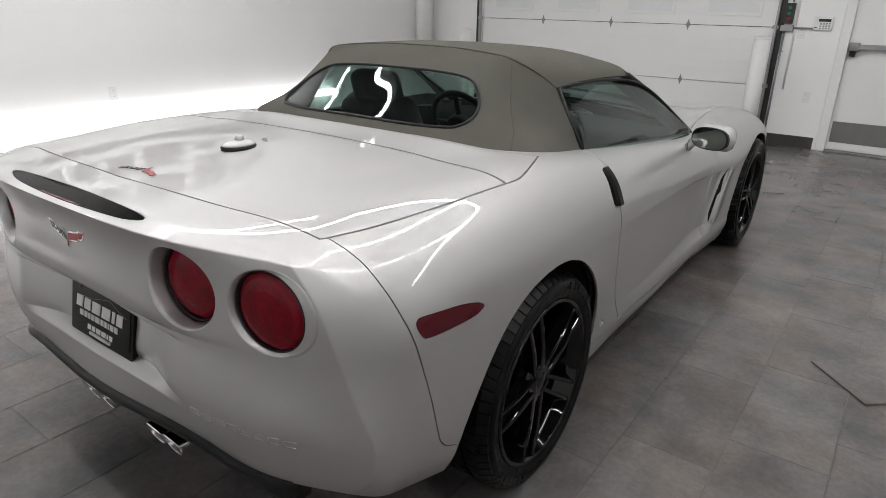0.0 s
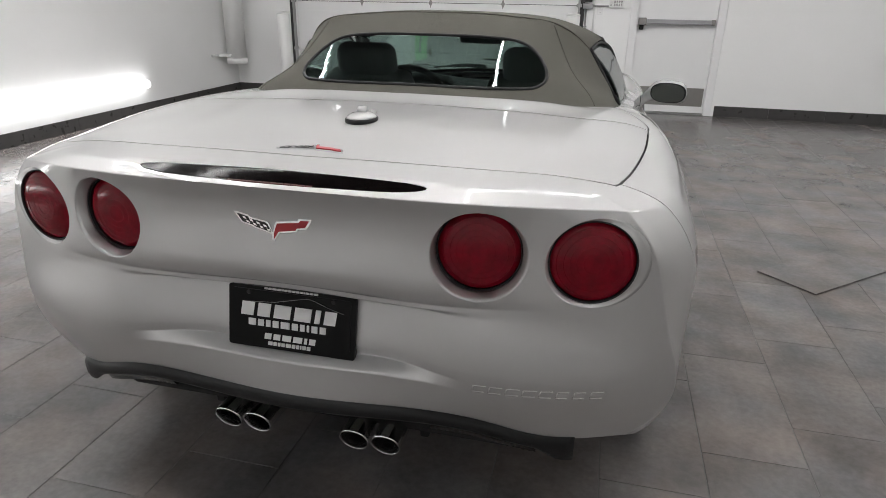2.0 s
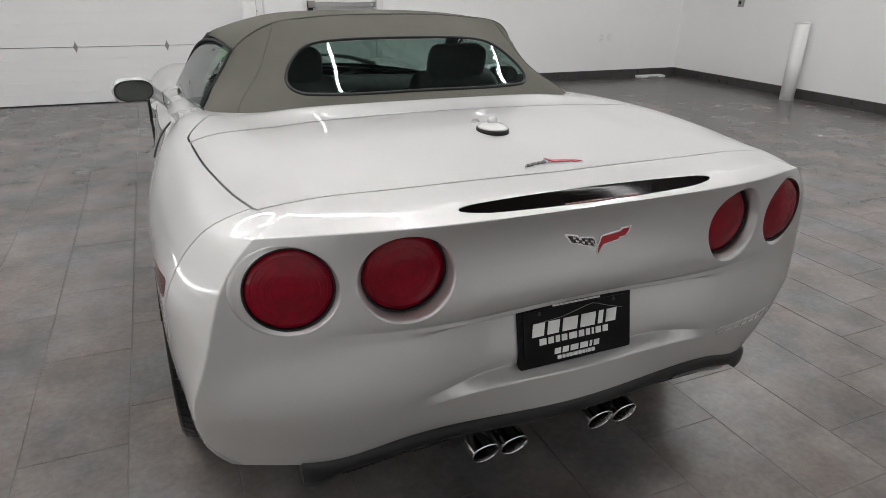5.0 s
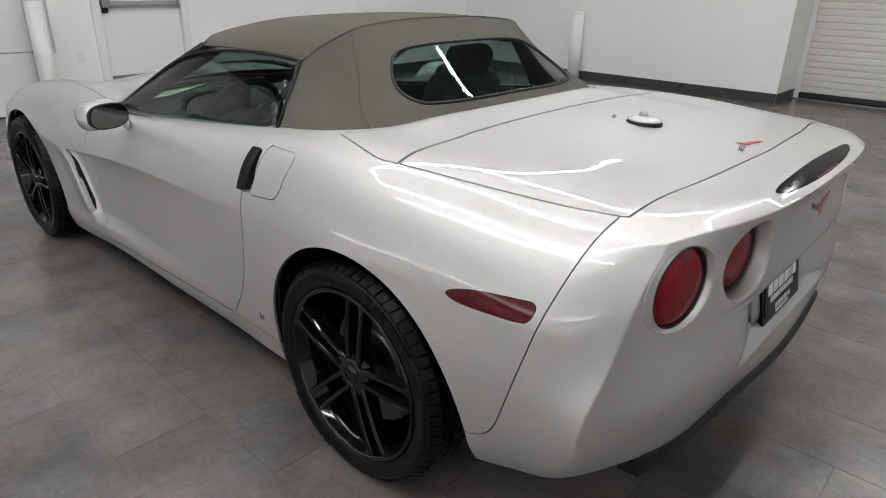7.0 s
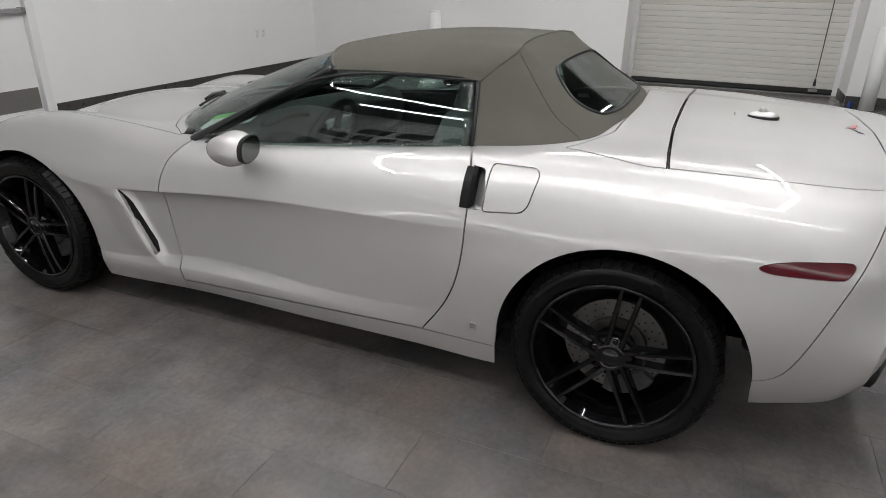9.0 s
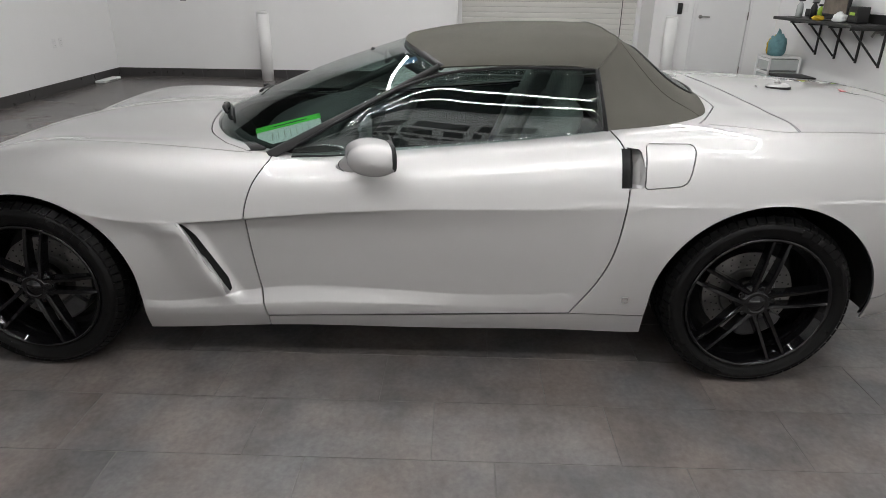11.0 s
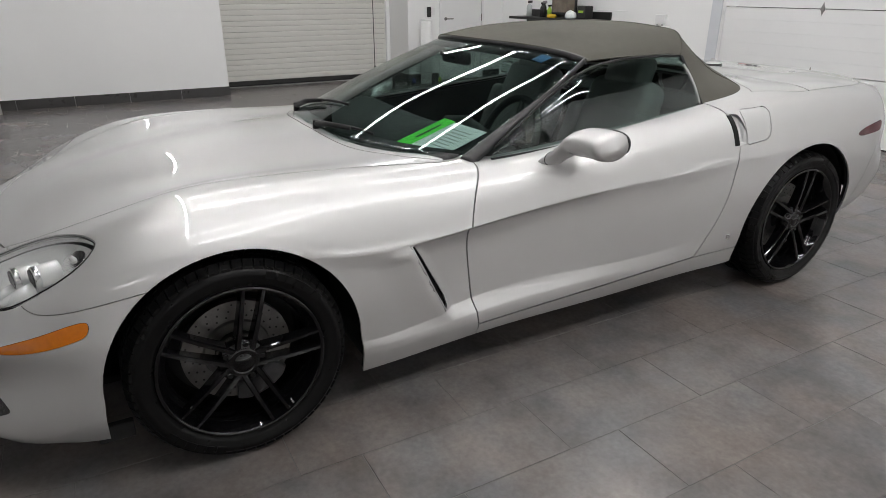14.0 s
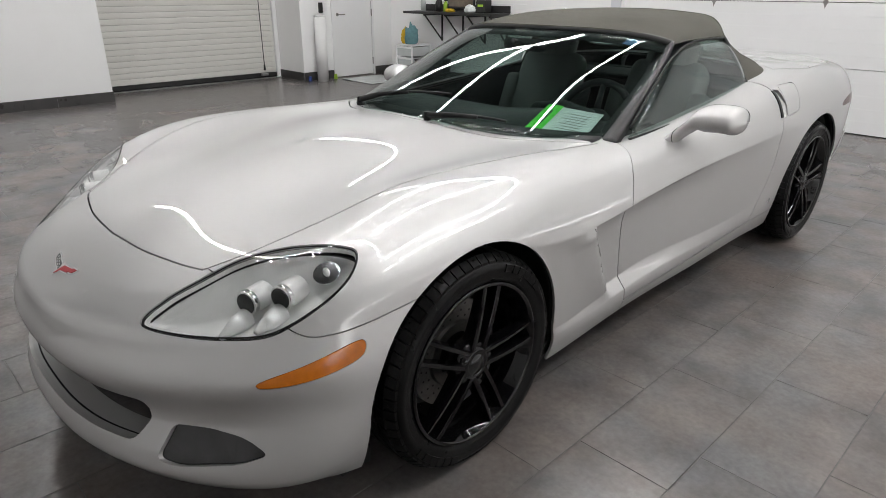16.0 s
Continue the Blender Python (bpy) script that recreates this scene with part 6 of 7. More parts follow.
# openings: sectional doors in the north and south walls, roller door in the east recess
SEC_N = (-3.47, 0.24, -0.06, 3.0)
EXIT_N = (0.90, 1.84, -0.06, 2.10)
XR = 7.50  # plane of the roller door
YR0, YR1 = -1.64, 1.17
STAFF = (-2.98, -2.24, -0.06, 2.06)
SEC_S = (-2.0, 2.45, -0.06, 3.0)
wall_with("wall_north", "y", Y1, X0 - T, X1 + 2.2, [SEC_N, EXIT_N], 1, "plain white painted wall with door openings")
wall_with("wall_south", "y", Y0, X0 - T, X1 + 2.2, [SEC_S], -1, "plain white painted wall with a wide door opening")
wall_with("wall_west", "x", X0, Y0, Y1, [], -1, "plain white painted wall behind a low light tube")
wall_with("wall_east", "x", X1, YR1, Y1, [], 1, "plain white painted wall")
wall_with("wall_east_2", "x", X1, Y0, YR0, [STAFF], 1, "plain white painted wall with a flush door")
ROLL = (YR0, YR1, -0.06, 2.9)
wall_with("wall_roller", "x", XR, Y0, Y1, [ROLL], 1, "plain white painted wall round the roller door")
for nm, y0, y1 in (("wall_return_1", YR1, YR1 + T), ("wall_return_2", YR0 - T, YR0)):
    tagged(obj(nm, bm_box(X1 + T, y0, -0.05, XR, y1, ZC + 0.1), WALL), "plain white painted side of the door recess", "wall", kind="structure")

# dark ribbed metal deck, the ribs along the car
bm = bmesh.new()
prof = []
x = X0 - T
while x < X1 + 2.2:
    prof += [(x, ZC), (x + .09, ZC), (x + .105, ZC + .035), (x + .135, ZC + .035)]
    x += .15
rows = [[bm.verts.new((a, y, b)) for a, b in prof] + [bm.verts.new((prof[-1][0], y, ZC + .1)), bm.verts.new((X0 - T, y, ZC + .1))] for y in (Y0 - T, Y1 + T)]
m_ = len(rows[0])
for k in range(m_):
    bm.faces.new((rows[0][k], rows[0][(k + 1) % m_], rows[1][(k + 1) % m_], rows[1][k]))
bm.faces.new(rows[0][::-1])
bm.faces.new(rows[1])
bmesh.ops.recalc_face_normals(bm, faces=bm.faces)
tagged(obj("ceiling", bm, CEIL), "dark ribbed metal deck ceiling", "ceiling", kind="structure")

# floor: one slab with tiles laid on it
bm = bm_box(X0 - T, Y0 - T, -0.10, X1 + 2.2, Y1 + T, -0.0016)
floor = tagged(obj("floor", bm, GROUT), "dark grey slate-look tile floor in staggered rows", "floor", kind="structure")


def lay_tiles():
    pw, pl, gap = 0.304, 0.608, 0.0034
    bm = bmesh.new()
    bmesh.ops.create_cube(bm, size=1.0)
    for v in bm.verts:
        v.co = Vector((v.co.x * (pw - gap), v.co.y * (pl - gap), -0.004 + v.co.z * 0.008))
    bmesh.ops.bevel(bm, geom=[e for e in bm.edges if all(w.co.z > -0.001 for w in e.verts)], offset=0.0006, segments=1, affect="EDGES")
    me = bpy.data.meshes.new("tile")
    bm.to_mesh(me)
    bm.free()
    me.materials.append(TILE)
    spots = []
    k = -11
    while -1.08 + pw * k < X1 + 2.0:
        x = -1.08 + pw * (k + 0.5)
        j0 = 1.973 + 0.2027 * k
        m = math.floor((Y0 - j0) / pl)
        while j0 + pl * m < Y1:
            y = j0 + pl * (m + 0.5)
            if x + pw / 2 > X0 - 0.02:
                spots.append((x, y))
            m += 1
        k += 1
    near = [p for p in spots if -2.1 < p[0] < 2.1 and -1.7 < p[1] < 3.6]
    near.sort(key=lambda p: min(abs(p[0] + 1.3) + 0.2 * abs(p[1] - 1.2), abs(p[1] + 0.9) + 0.2 * abs(p[0]), abs(p[0] - 1.4) + 0.3 * abs(p[1])))
    chosen = set(near[:290])
    rng = random.Random(5)
    for x, y in spots:
        if (x, y) in chosen:
            ob = new("tile", me)
            ob.parent = floor
            ob.location = (x, y, rng.uniform(-0.0003, 0.0003))
            ob.rotation_euler = (rng.uniform(-0.0004, 0.0004), rng.uniform(-0.0007, 0.0007), 0)
    # the rest in one mesh, each tile its own island
    src = [v.co.copy() for v in me.vertices]
    sf = [tuple(p.vertices) for p in me.polygons]
    V, F = [], []
    for x, y in spots:
        if (x, y) in chosen:
            continue
        b = len(V)
        dz = rng.uniform(-0.0003, 0.0003)
        V.extend((c.x + x, c.y + y, c.z + dz) for c in src)
        F.extend(tuple(i + b for i in f) for f in sf)
    rest = bpy.data.meshes.new("far_tiles")
    rest.from_pydata(V, [], F)
    rest.materials.append(FAR_TILE)
    ob = new("far_tiles", rest)
    ob.parent = floor
    tagged(ob, "dark grey slate-look tiles farther off", kind="stuff")


FAR_TILE = tile_material()
for n in list(FAR_TILE.node_tree.nodes):
    if n.bl_idname == "ShaderNodeObjectInfo":
        geo = FAR_TILE.node_tree.nodes.new("ShaderNodeNewGeometry")
        for l in list(n.outputs["Random"].links):
            FAR_TILE.node_tree.links.new(geo.outputs["Random Per Island"], l.to_socket)


def skirting(name, p, q, inward):
    """A dark tile skirting between two points, 0.12 high, standing proud of the wall."""
    p, q, n = Vector(p), Vector(q), Vector(inward)
    d = (q - p).normalized()
    bm = bmesh.new()
    L = (q - p).length
    k = max(1, round(L / 0.61))
    for i in range(k):
        a, b = p + d * (L * i / k + 0.0015), p + d * (L * (i + 1) / k - 0.0015)
        c = [a, b, b + n * 0.011, a + n * 0.011]
        lo = [bm.verts.new((u.x, u.y, 0.001)) for u in c]
        hi = [bm.verts.new((u.x, u.y, 0.125)) for u in c]
        bm.faces.new(lo[::-1])
        bm.faces.new(hi)
        for j in range(4):
            bm.faces.new((lo[j], lo[(j + 1) % 4], hi[(j + 1) % 4], hi[j]))
    bmesh.ops.recalc_face_normals(bm, faces=bm.faces)
    return tagged(obj(name, bm, SKIRT), "dark grey tile skirting along the white wall", "baseboard", kind="structure")


E1 = XR - X1  # depth of the recess of the roller door
skirting("baseboard", (X0, Y0, 0), (X0, Y1, 0), (1, 0, 0))
skirting("baseboard", (X0 + .012, Y1, 0), (SEC_N[0] - .09, Y1, 0), (0, -1, 0))
skirting("baseboard", (0.34, Y1, 0), (EXIT_N[0] - .09, Y1, 0), (0, -1, 0))
skirting("baseboard", (EXIT_N[1] + .09, Y1, 0), (X1 - .012, Y1, 0), (0, -1, 0))
skirting("baseboard", (X1, 1.17, 0), (X1, Y1, 0), (-1, 0, 0))
skirting("baseboard", (X1, 1.17, 0), (X1 + E1, 1.17, 0), (0, -1, 0))
skirting("baseboard", (X1, YR0, 0), (X1 + E1, YR0, 0), (0, 1, 0))
skirting("baseboard", (X1, STAFF[1] + .05, 0), (X1, YR0, 0), (-1, 0, 0))
skirting("baseboard", (X1, Y0 + .012, 0), (X1, STAFF[0] - .05, 0), (-1, 0, 0))
skirting("baseboard", (SEC_S[1] + .14, Y0, 0), (X1 - .012, Y0, 0), (0, 1, 0))

# ceiling light lines
def led(name, a, b, z=ZC - 0.30, w=0.027):
    a, b = Vector(a), Vector(b)
    d = (b - a).normalized()
    n = Vector((-d.y, d.x))
    t = thing(name, "white aluminium linear ceiling light, switched on", "ceiling light", "ceiling light lines", at=(a.x, a.y, z))
    def slab(w, z0, z1, e):
        bm = bmesh.new()
        c = [a - d * e - n * w / 2, b + d * e - n * w / 2, b + d * e + n * w / 2, a - d * e + n * w / 2]
        lo = [bm.verts.new((u.x - a.x, u.y - a.y, z0)) for u in c]
        hi = [bm.verts.new((u.x - a.x, u.y - a.y, z1)) for u in c]
        bm.faces.new(lo[::-1])
        bm.faces.new(hi)
        for j in range(4):
            bm.faces.new((lo[j], lo[(j + 1) % 4], hi[(j + 1) % 4], hi[j]))
        bmesh.ops.recalc_face_normals(bm, faces=bm.faces)
        return bm
    part("housing", slab(w + 0.02, 0.006, 0.06, 0.0), DOOR_WHITE, t)
    for e in (0.15, 0.85):
        q = (b - a) * e
        part("hanger", bm_cyl((q.x, q.y, 0.06), (q.x, q.y, 0.30), 0.003, seg=6), DOOR_WHITE, t)
    part("diffuser", slab(w, -0.006, 0.006, 0.0), LED, t, "glowing white diffuser")
    return t


# the eastward line at y -1.05 is added, out of view, to light the east side
for a, b in (((-2.3, -1.02), (-2.3, 2.77)), ((0.1, -1.02), (0.1, 2.77)), ((2.5, -1.02), (2.5, 2.77)), ((-2.25, 2.80), (2.45, 2.80)), ((-2.25, -1.05), (2.45, -1.05)),
             ((2.55, 2.80), (6.4, 2.80)), ((2.55, -1.05), (6.4, -1.05)), ((-3.1, -2.2), (-3.1, 2.80))):
    led("ceiling_light", a, b)

# low light tube on the west wall
t = thing("wall_light_tube", "long glowing white light tube fixed low along the white wall", "wall light", at=(X0 + 0.05, 0, 0.335))
part("tube", bm_cyl((0, -3.3, 0), (0, 4.30, 0), 0.042, seg=24, bevel=0.018), TUBE, t, "glowing white tube", True)
for y in np.arange(-3.0, 4.2, 1.15):
    part("bracket", bm_box(-0.050, y - 0.015, -0.015, -0.03, y + 0.015, 0.015, 0.003), DOOR_WHITE, t)


# ---- doors ----
DOOR_GREY = material("pale_grey_trim", (0.60, 0.62, 0.65), rough=0.4, vary=0.02)
def sectional(name, x0, x1, y, face, label):
    """A white sectional door of wide panels, its inner face towards face (+1 north-facing room side is -y)."""
    d = thing(name, label, "garage door", kind="structure", at=((x0 + x1) / 2, y, 0))
    cx = (x0 + x1) / 2
    n = 5
    h = 0.605
    inn = -face
    for k in range(n):
        z0 = 0.012 + k * h
        z1 = z0 + h - 0.006
        bm = bm_box(x0 - cx, 0, z0, x1 - cx, 0.045 * face, z1, 0.004, 1)
        p = part("panel", bm, DOOR_WHITE, d)
        # shallow pressed ribs
        for j in range(1, 5):
            zz = z0 + (z1 - z0) * j / 5
            part("pressed_rib", bm_box(x0 - cx + .02, -0.0016 * face, zz - .003, x1 - cx - .02, 0.004 * face, zz + .003, .001, 1), DOOR_WHITE, p)
    w = x1 - x0
    for k in range(1, n):
        z = 0.009 + k * h
        for j in range(1, 4):
            x = x0 - cx + w * j / 4
            hg = part("hinge", bm_box(x - .022, -0.006 * face, z - .012, x + .022, 0, z + .012, .002, 1), KICK, d, "small steel hinge")
            for e in (-1, 1):
                bm = bmesh.new()
                a = [bm.verts.new((x - .018, -.003 * face, z + e * .010)), bm.verts.new((x + .018, -.003 * face, z + e * .010)), bm.verts.new((x, -.003 * face, z + e * .062))]
                b = [bm.verts.new((v.co.x, 0, v.co.z)) for v in a]
                bm.faces.new(a)
                bm.faces.new(b[::-1])
                for i in range(3):
                    bm.faces.new((a[i], a[(i + 1) % 3], b[(i + 1) % 3], b[i]))
                bmesh.ops.recalc_face_normals(bm, faces=bm.faces)
                part("leaf", bm, KICK, hg)
    # blind window frames in the third panel
    for j in range(4):
        a = x0 - cx + w * (j + .18) / 4
        b = x0 - cx + w * (j + .82) / 4
        z0, z1 = 0.012 + 2 * h + .10, 0.012 + 3 * h - .10
        fr = part("window_frame", bm_box(a, -0.014 * face, z0, b, 0.0, z1, .006, 2), DOOR_WHITE, d, "white window frame")
        part("pane", bm_box(a + .035, -0.0165 * face, z0 + .035, b - .035, -0.013 * face, z1 - .035, .003, 1), FROST, fr, "milky window pane")
    part("bottom_seal", bm_box(x0 - cx, 0.005 * face, 0.0005, x1 - cx, 0.04 * face, 0.012), TRIM, d, "black rubber seal")
    return d


FROST = material("frosted_pane", (0.72, 0.73, 0.74), rough=0.3, vary=0.02)
sectional("door_1", SEC_N[0] + .005, SEC_N[1] - .005, Y1 + .05, 1, "white sectional garage door with steel hinges, closed")
sectional("door_2", SEC_S[0] + .005, SEC_S[1] - .005, Y0 - .05, -1, "white sectional garage door with pressed ribs, closed")
RAIL = material("galvanised_rail", (0.33, 0.33, 0.33), rough=0.4, metal=0.7, vary=0.1, scale=10)
for x, s in ((SEC_N[0], -1), (SEC_N[1], 1)):
    t = thing("door_track", "galvanised door track with a black seal beside the door", "door track", "door tracks", at=(x, Y1, 0))
    part("black_seal", bm_box(-.065 if s < 0 else .012, -.014, .001, -.012 if s < 0 else .065, -.002, 2.98), BLACK_METAL, t, "black rubber edge seal")
    part("rail", bm_box(-.012, -.05, .03, .012, -.002, 2.98, .003, 1), RAIL, t, "galvanised rail")
    for z in (.62, 1.22, 1.83, 2.44):
        part("roller_bracket", bm_box(-.03, -.045, z - .02, .03, -.004, z + .02, .004, 1), RAIL, t)
for x, s in ((SEC_S[0], -1), (SEC_S[1], 1)):
    tagged(obj("trim", bm_box(x - .005 if s > 0 else x - .13, Y0 + .001, .001, x + .13 if s > 0 else x + .005, Y0 + .02, 2.98, .003, 1), DOOR_GREY), "pale grey door jamb trim", "trim", kind="structure")


# fire exit with push bar
t = thing("door_3", "white steel fire exit door with push bar and kick plate, closed", "door", kind="structure", at=(EXIT_N[0], Y1, 0))
w = EXIT_N[1] - EXIT_N[0]
part("door_leaf", bm_box(.03, .04, .02, w - .03, .085, 2.07, .003, 1), DOOR_WHITE, t, "white steel leaf")
part("kick_plate", bm_box(.05, .034, .10, w - .05, .039, .315, .001, 1), KICK, t, "dark steel kick plate")
part("threshold", bm_box(-.02, -.02, .001, w + .02, .10, .016, .004, 1), RAIL, t, "steel threshold")
for a, b in ((-.06, .03), (w - .03, w + .06)):
    part("door_frame", bm_box(a, -.022, .001, b, .06, 2.16, .004, 1), DOOR_WHITE, t, "white steel frame")
part("door_frame", bm_box(-.06, -.022, 2.08, w + .06, .06, 2.16, .004, 1), DOOR_WHITE, t, "white steel frame")
bar = part("push_bar", bm_box(.06, -.045, 1.035, w - .05, .0, 1.085, .008, 2), SILVER_PLASTIC, t, "satin silver push bar")
part("bar_case", bm_box(.04, -.06, 1.02, .13, .035, 1.10, .008, 2), KICK, bar, "lock case")
part("bar_case", bm_box(.055, -.03, .965, .105, .035, 1.02, .008, 2), DARK, bar, "dark lower case")
part("bar_end", bm_box(w - .09, -.05, 1.03, w - .05, .035, 1.09, .006, 2), KICK, bar)

# staff door
t = thing("door_4", "plain white flush door with a lever handle, closed", "door", kind="structure", at=(X1, STAFF[0], 0))
w = STAFF[1] - STAFF[0]
part("door_leaf", bm_box(.0, .004, .012, .05, w - .004, 2.05, .003, 1), DOOR_WHITE, t, "white leaf")
for a, b in ((-.045, .0), (w, w + .045)):
    part("door_frame", bm_box(-.012, a, .001, .04, b, 2.11, .003, 1), DOOR_WHITE, t, "white frame")
h = part("lever_handle", bm_cyl((-.0, w - .07, .955), (-.045, w - .07, .955), .012, seg=16), KICK, t, "steel lever handle", True)
part("lever", bm_cyl((-.045, w - .07, .955), (-.045, w - .19, .955), .009, seg=12, bevel=.003), KICK, h, "", True)
part("rose", bm_cyl((.0, w - .07, .955), (-.008, w - .07, .955), .026, seg=24, bevel=.002), KICK, h, "", True)
for z in (.22, .97, 1.8):
    part("hinge", bm_cyl((-.008, .0, z - .055), (-.008, .0, z + .055), .009, seg=12, bevel=.002), KICK, t, "steel hinge", True)

# roller door of slats
t = thing("door_5", "cream-grey roller door of narrow slats, closed", "roller door", kind="structure", at=(XR, YR0, 0))
w = YR1 - YR0
pitch = .0785
bm = bmesh.new()
prof = [(0.0, .001), (-.0045, .006), (-.007, .025), (-.007, .053), (-.0045, .0725), (0.0, .0775)]
A = [bm.verts.new((x, .06, z)) for x, z in prof]
B = [bm.verts.new((x, w - .06, z)) for x, z in prof]
A2 = [bm.verts.new((x + .006, .06, z)) for x, z in prof]
B2 = [bm.verts.new((x + .006, w - .06, z)) for x, z in prof]
for i in range(5):
    bm.faces.new((A[i], A[i + 1], B[i + 1], B[i]))
    bm.faces.new((A2[i], B2[i], B2[i + 1], A2[i + 1]))
for u, v in ((A, A2), (B, B2)):
    for i in range(5):
        bm.faces.new((u[i], u[i + 1], v[i + 1], v[i]))
bm.faces.new((A[0], B[0], B2[0], A2[0]))
bm.faces.new((A[5], B[5], B2[5], A2[5]))
bmesh.ops.recalc_face_normals(bm, faces=bm.faces)
slat = bpy.data.meshes.new("slat")
bm.to_mesh(slat)
bm.free()
slat.materials.append(ROLLER)
for k in range(36):
    ob = new("slat", slat)
    ob.parent = t
    ob.location = (.04, 0, .085 + pitch * k)
part("bottom_bar", bm_box(.015, .06, .03, .05, w - .06, .085, .004, 1), BLACK_METAL, t, "black bottom bar and seal")
part("bottom_seal", bm_box(.02, .06, .001, .045, w - .06, .03), DARK, t)
for a, b in ((.001, .065), (w - .065, w - .001)):
    part("guide", bm_box(-.012, a, .001, .06, b, 2.88, .004, 1), DOOR_WHITE, t, "white guide rail")
part("sill_strip", bm_box(-.03, .0, .001, .014, w, .014, .003, 1), RAIL, t, "steel sill strip")
part("pull_chain", bm_tube([(-.03, .30, 2.8), (-.03, .30, .22)], .006, 8), BLACK_METAL, t, "dark pull chain")
part("chain_weight", bm_cyl((-.03, .30, .13), (-.03, .30, .22), .02, .012, 12, .003), BLACK_METAL, t)
part("chain_lock", bm_box(-.05, .25, .05, .0, .36, .085, .004, 1), RAIL, t)

# ---- posts and pipes ----
def post(x, y, h, r, label):
    t = thing("bollard", label, "bollard", "white bollards", at=(x, y, 0))
    part("pipe", bm_cyl((0, 0, 0), (0, 0, h - .008), r, seg=36), PIPE, t, "", True)
    prof = [(h - .008, r), (h - .008, r + .003), (h + .004, r + .003), (h + .014, r * .8), (h + .020, r * .4), (h + .021, .001)]
    part("cap", bm_revolve(prof, "Z", 36), PIPE, t, "rounded cap", True)
    return t


post(-3.45, 5.90, 1.07, .078, "white plastic-sleeved bollard standing beside the garage door")
post(0.20, 5.90, 1.12, .078, "white plastic-sleeved bollard standing beside the garage door")
post(6.58, 3.95, .94, .085, "white plastic-sleeved bollard standing before the plain wall")
post(6.62, -1.86, .95, .085, "white plastic-sleeved bollard standing beside the roller door")
post(3.08, -3.20, .97, .085, "white plastic-sleeved bollard standing by a wall outlet")
t = thing("down_pipe", "wide white vertical pipe fixed to the wall, ending above the floor", "pipe", at=(X0 + .20, 5.95, .42))
part("pipe", bm_cyl((0, 0, 0), (0, 0, ZC - .42), .125, seg=40), PIPE, t, "", True)
part("collar", bm_revolve([(.0, .126), (.0, .134), (.07, .134), (.07, .126)], "Z", 40, closed=True), PIPE, t, "", True)
part("bracket", bm_box(-.20, -.16, .09, .0, .16, .12, .004, 1), DOOR_WHITE, t, "white wall bracket")
part("bracket", bm_box(-.20, -.30, .10, -.17, -.13, .125, .003, 1), DOOR_WHITE, t, "white wall bracket")

# ---- wall fittings ----
def fitting(name, label, cat, axis, a, z, w, h, d, mat, group=""):
    """A small box on a wall; axis n, s, e, w; a: along the wall."""
    t = thing(name, label, cat, group, at={"n": (a, Y1, z), "s": (a, Y0, z), "e": (X1, a, z), "w": (X0, a, z)}[axis])
    t.rotation_euler = (0, 0, {"n": 0, "s": math.pi, "e": -math.pi / 2, "w": math.pi / 2}[axis])
    part("plate", bm_box(-w / 2, -d, -h / 2, w / 2, 0, h / 2, min(.004, d * .45), 2), mat, t)
    return t


def outlet(axis, a, z):
    t = fitting("wall_outlet", "white double wall outlet", "outlet", axis, a, z, .072, .115, .006, DOOR_WHITE, "wall outlets")
    for e in (-.026, .026):
        part("socket", bm_box(-.017, -.0085, e - .015, .017, -.005, e + .015, .003, 1), PIPE, t)
        for k in (-.006, .006):
            part("slot", bm_box(k - .001, -.0092, e - .005, k + .001, -.008, e + .005), DARK, t)
    return t


outlet("n", .655, .535)
outlet("n", .485, 1.175)
outlet("n", 5.32, .60)
outlet("n", 5.46, .60)
outlet("w", 1.52, .56)
outlet("s", 6.45, .40)
t = fitting("door_control", "grey box with green and red door push buttons", "push buttons", "n", .345, 1.36, .085, .20, .05, BLACK_METAL)
BTN_G = material("button_green", (0.02, 0.16, 0.06), rough=0.4, vary=0.05)
for dz, mm in ((.055, BTN_G), (.0, BTN_G), (-.055, RED_BADGE)):
    part("button", bm_cyl((0, -.05, dz), (0, -.062, dz), .017, seg=16, bevel=.003), mm, t)
fitting("junction_box", "grey metal junction box on the wall", "junction box", "n", .345, 1.215, .12, .06, .045, RAIL)
t = fitting("alarm_keypad", "white alarm keypad with a small dark display", "keypad", "n", .67, 1.27, .17, .13, .03, DOOR_WHITE)
part("display", bm_box(-.045, -.0325, .018, .065, -.029, .044, .002, 1), SIGN, t, "dark display")
for i in range(4):
    for j in range(4):
        part("key", bm_box(-.03 + i * .026, -.033, -.05 + j * .016, -.012 + i * .026, -.029, -.039 + j * .016, .002, 1), RAIL, t)
part("mark", bm_box(-.075, -.0325, -.042, -.05, -.029, -.034), SIGN, t)
for x, z0, z1 in ((.325, 0.12, 1.19), (.42, .60, 2.6), (.36, 1.47, 2.7)):
    t = thing("conduit", "thin grey vertical conduit clipped to the wall", "conduit", "wall conduits", at=(x, Y1 - .014, z0))
    part("tube", bm_cyl((0, 0, 0), (0, 0, z1 - z0), .010, seg=12), RAIL if x < .4 else PIPE, t, "", True)
    part("clip", bm_box(-.02, -.012, (z1 - z0) * .8, .02, .013, (z1 - z0) * .8 + .015, .002, 1), RAIL, t)
t = thing("conduit", "short grey horizontal conduit between two boxes", "conduit", "wall conduits", at=(.40, Y1 - .02, 1.22))
part("tube", bm_cyl((0, 0, 0), (.19, 0, 0), .009, seg=12), RAIL, t, "", True)
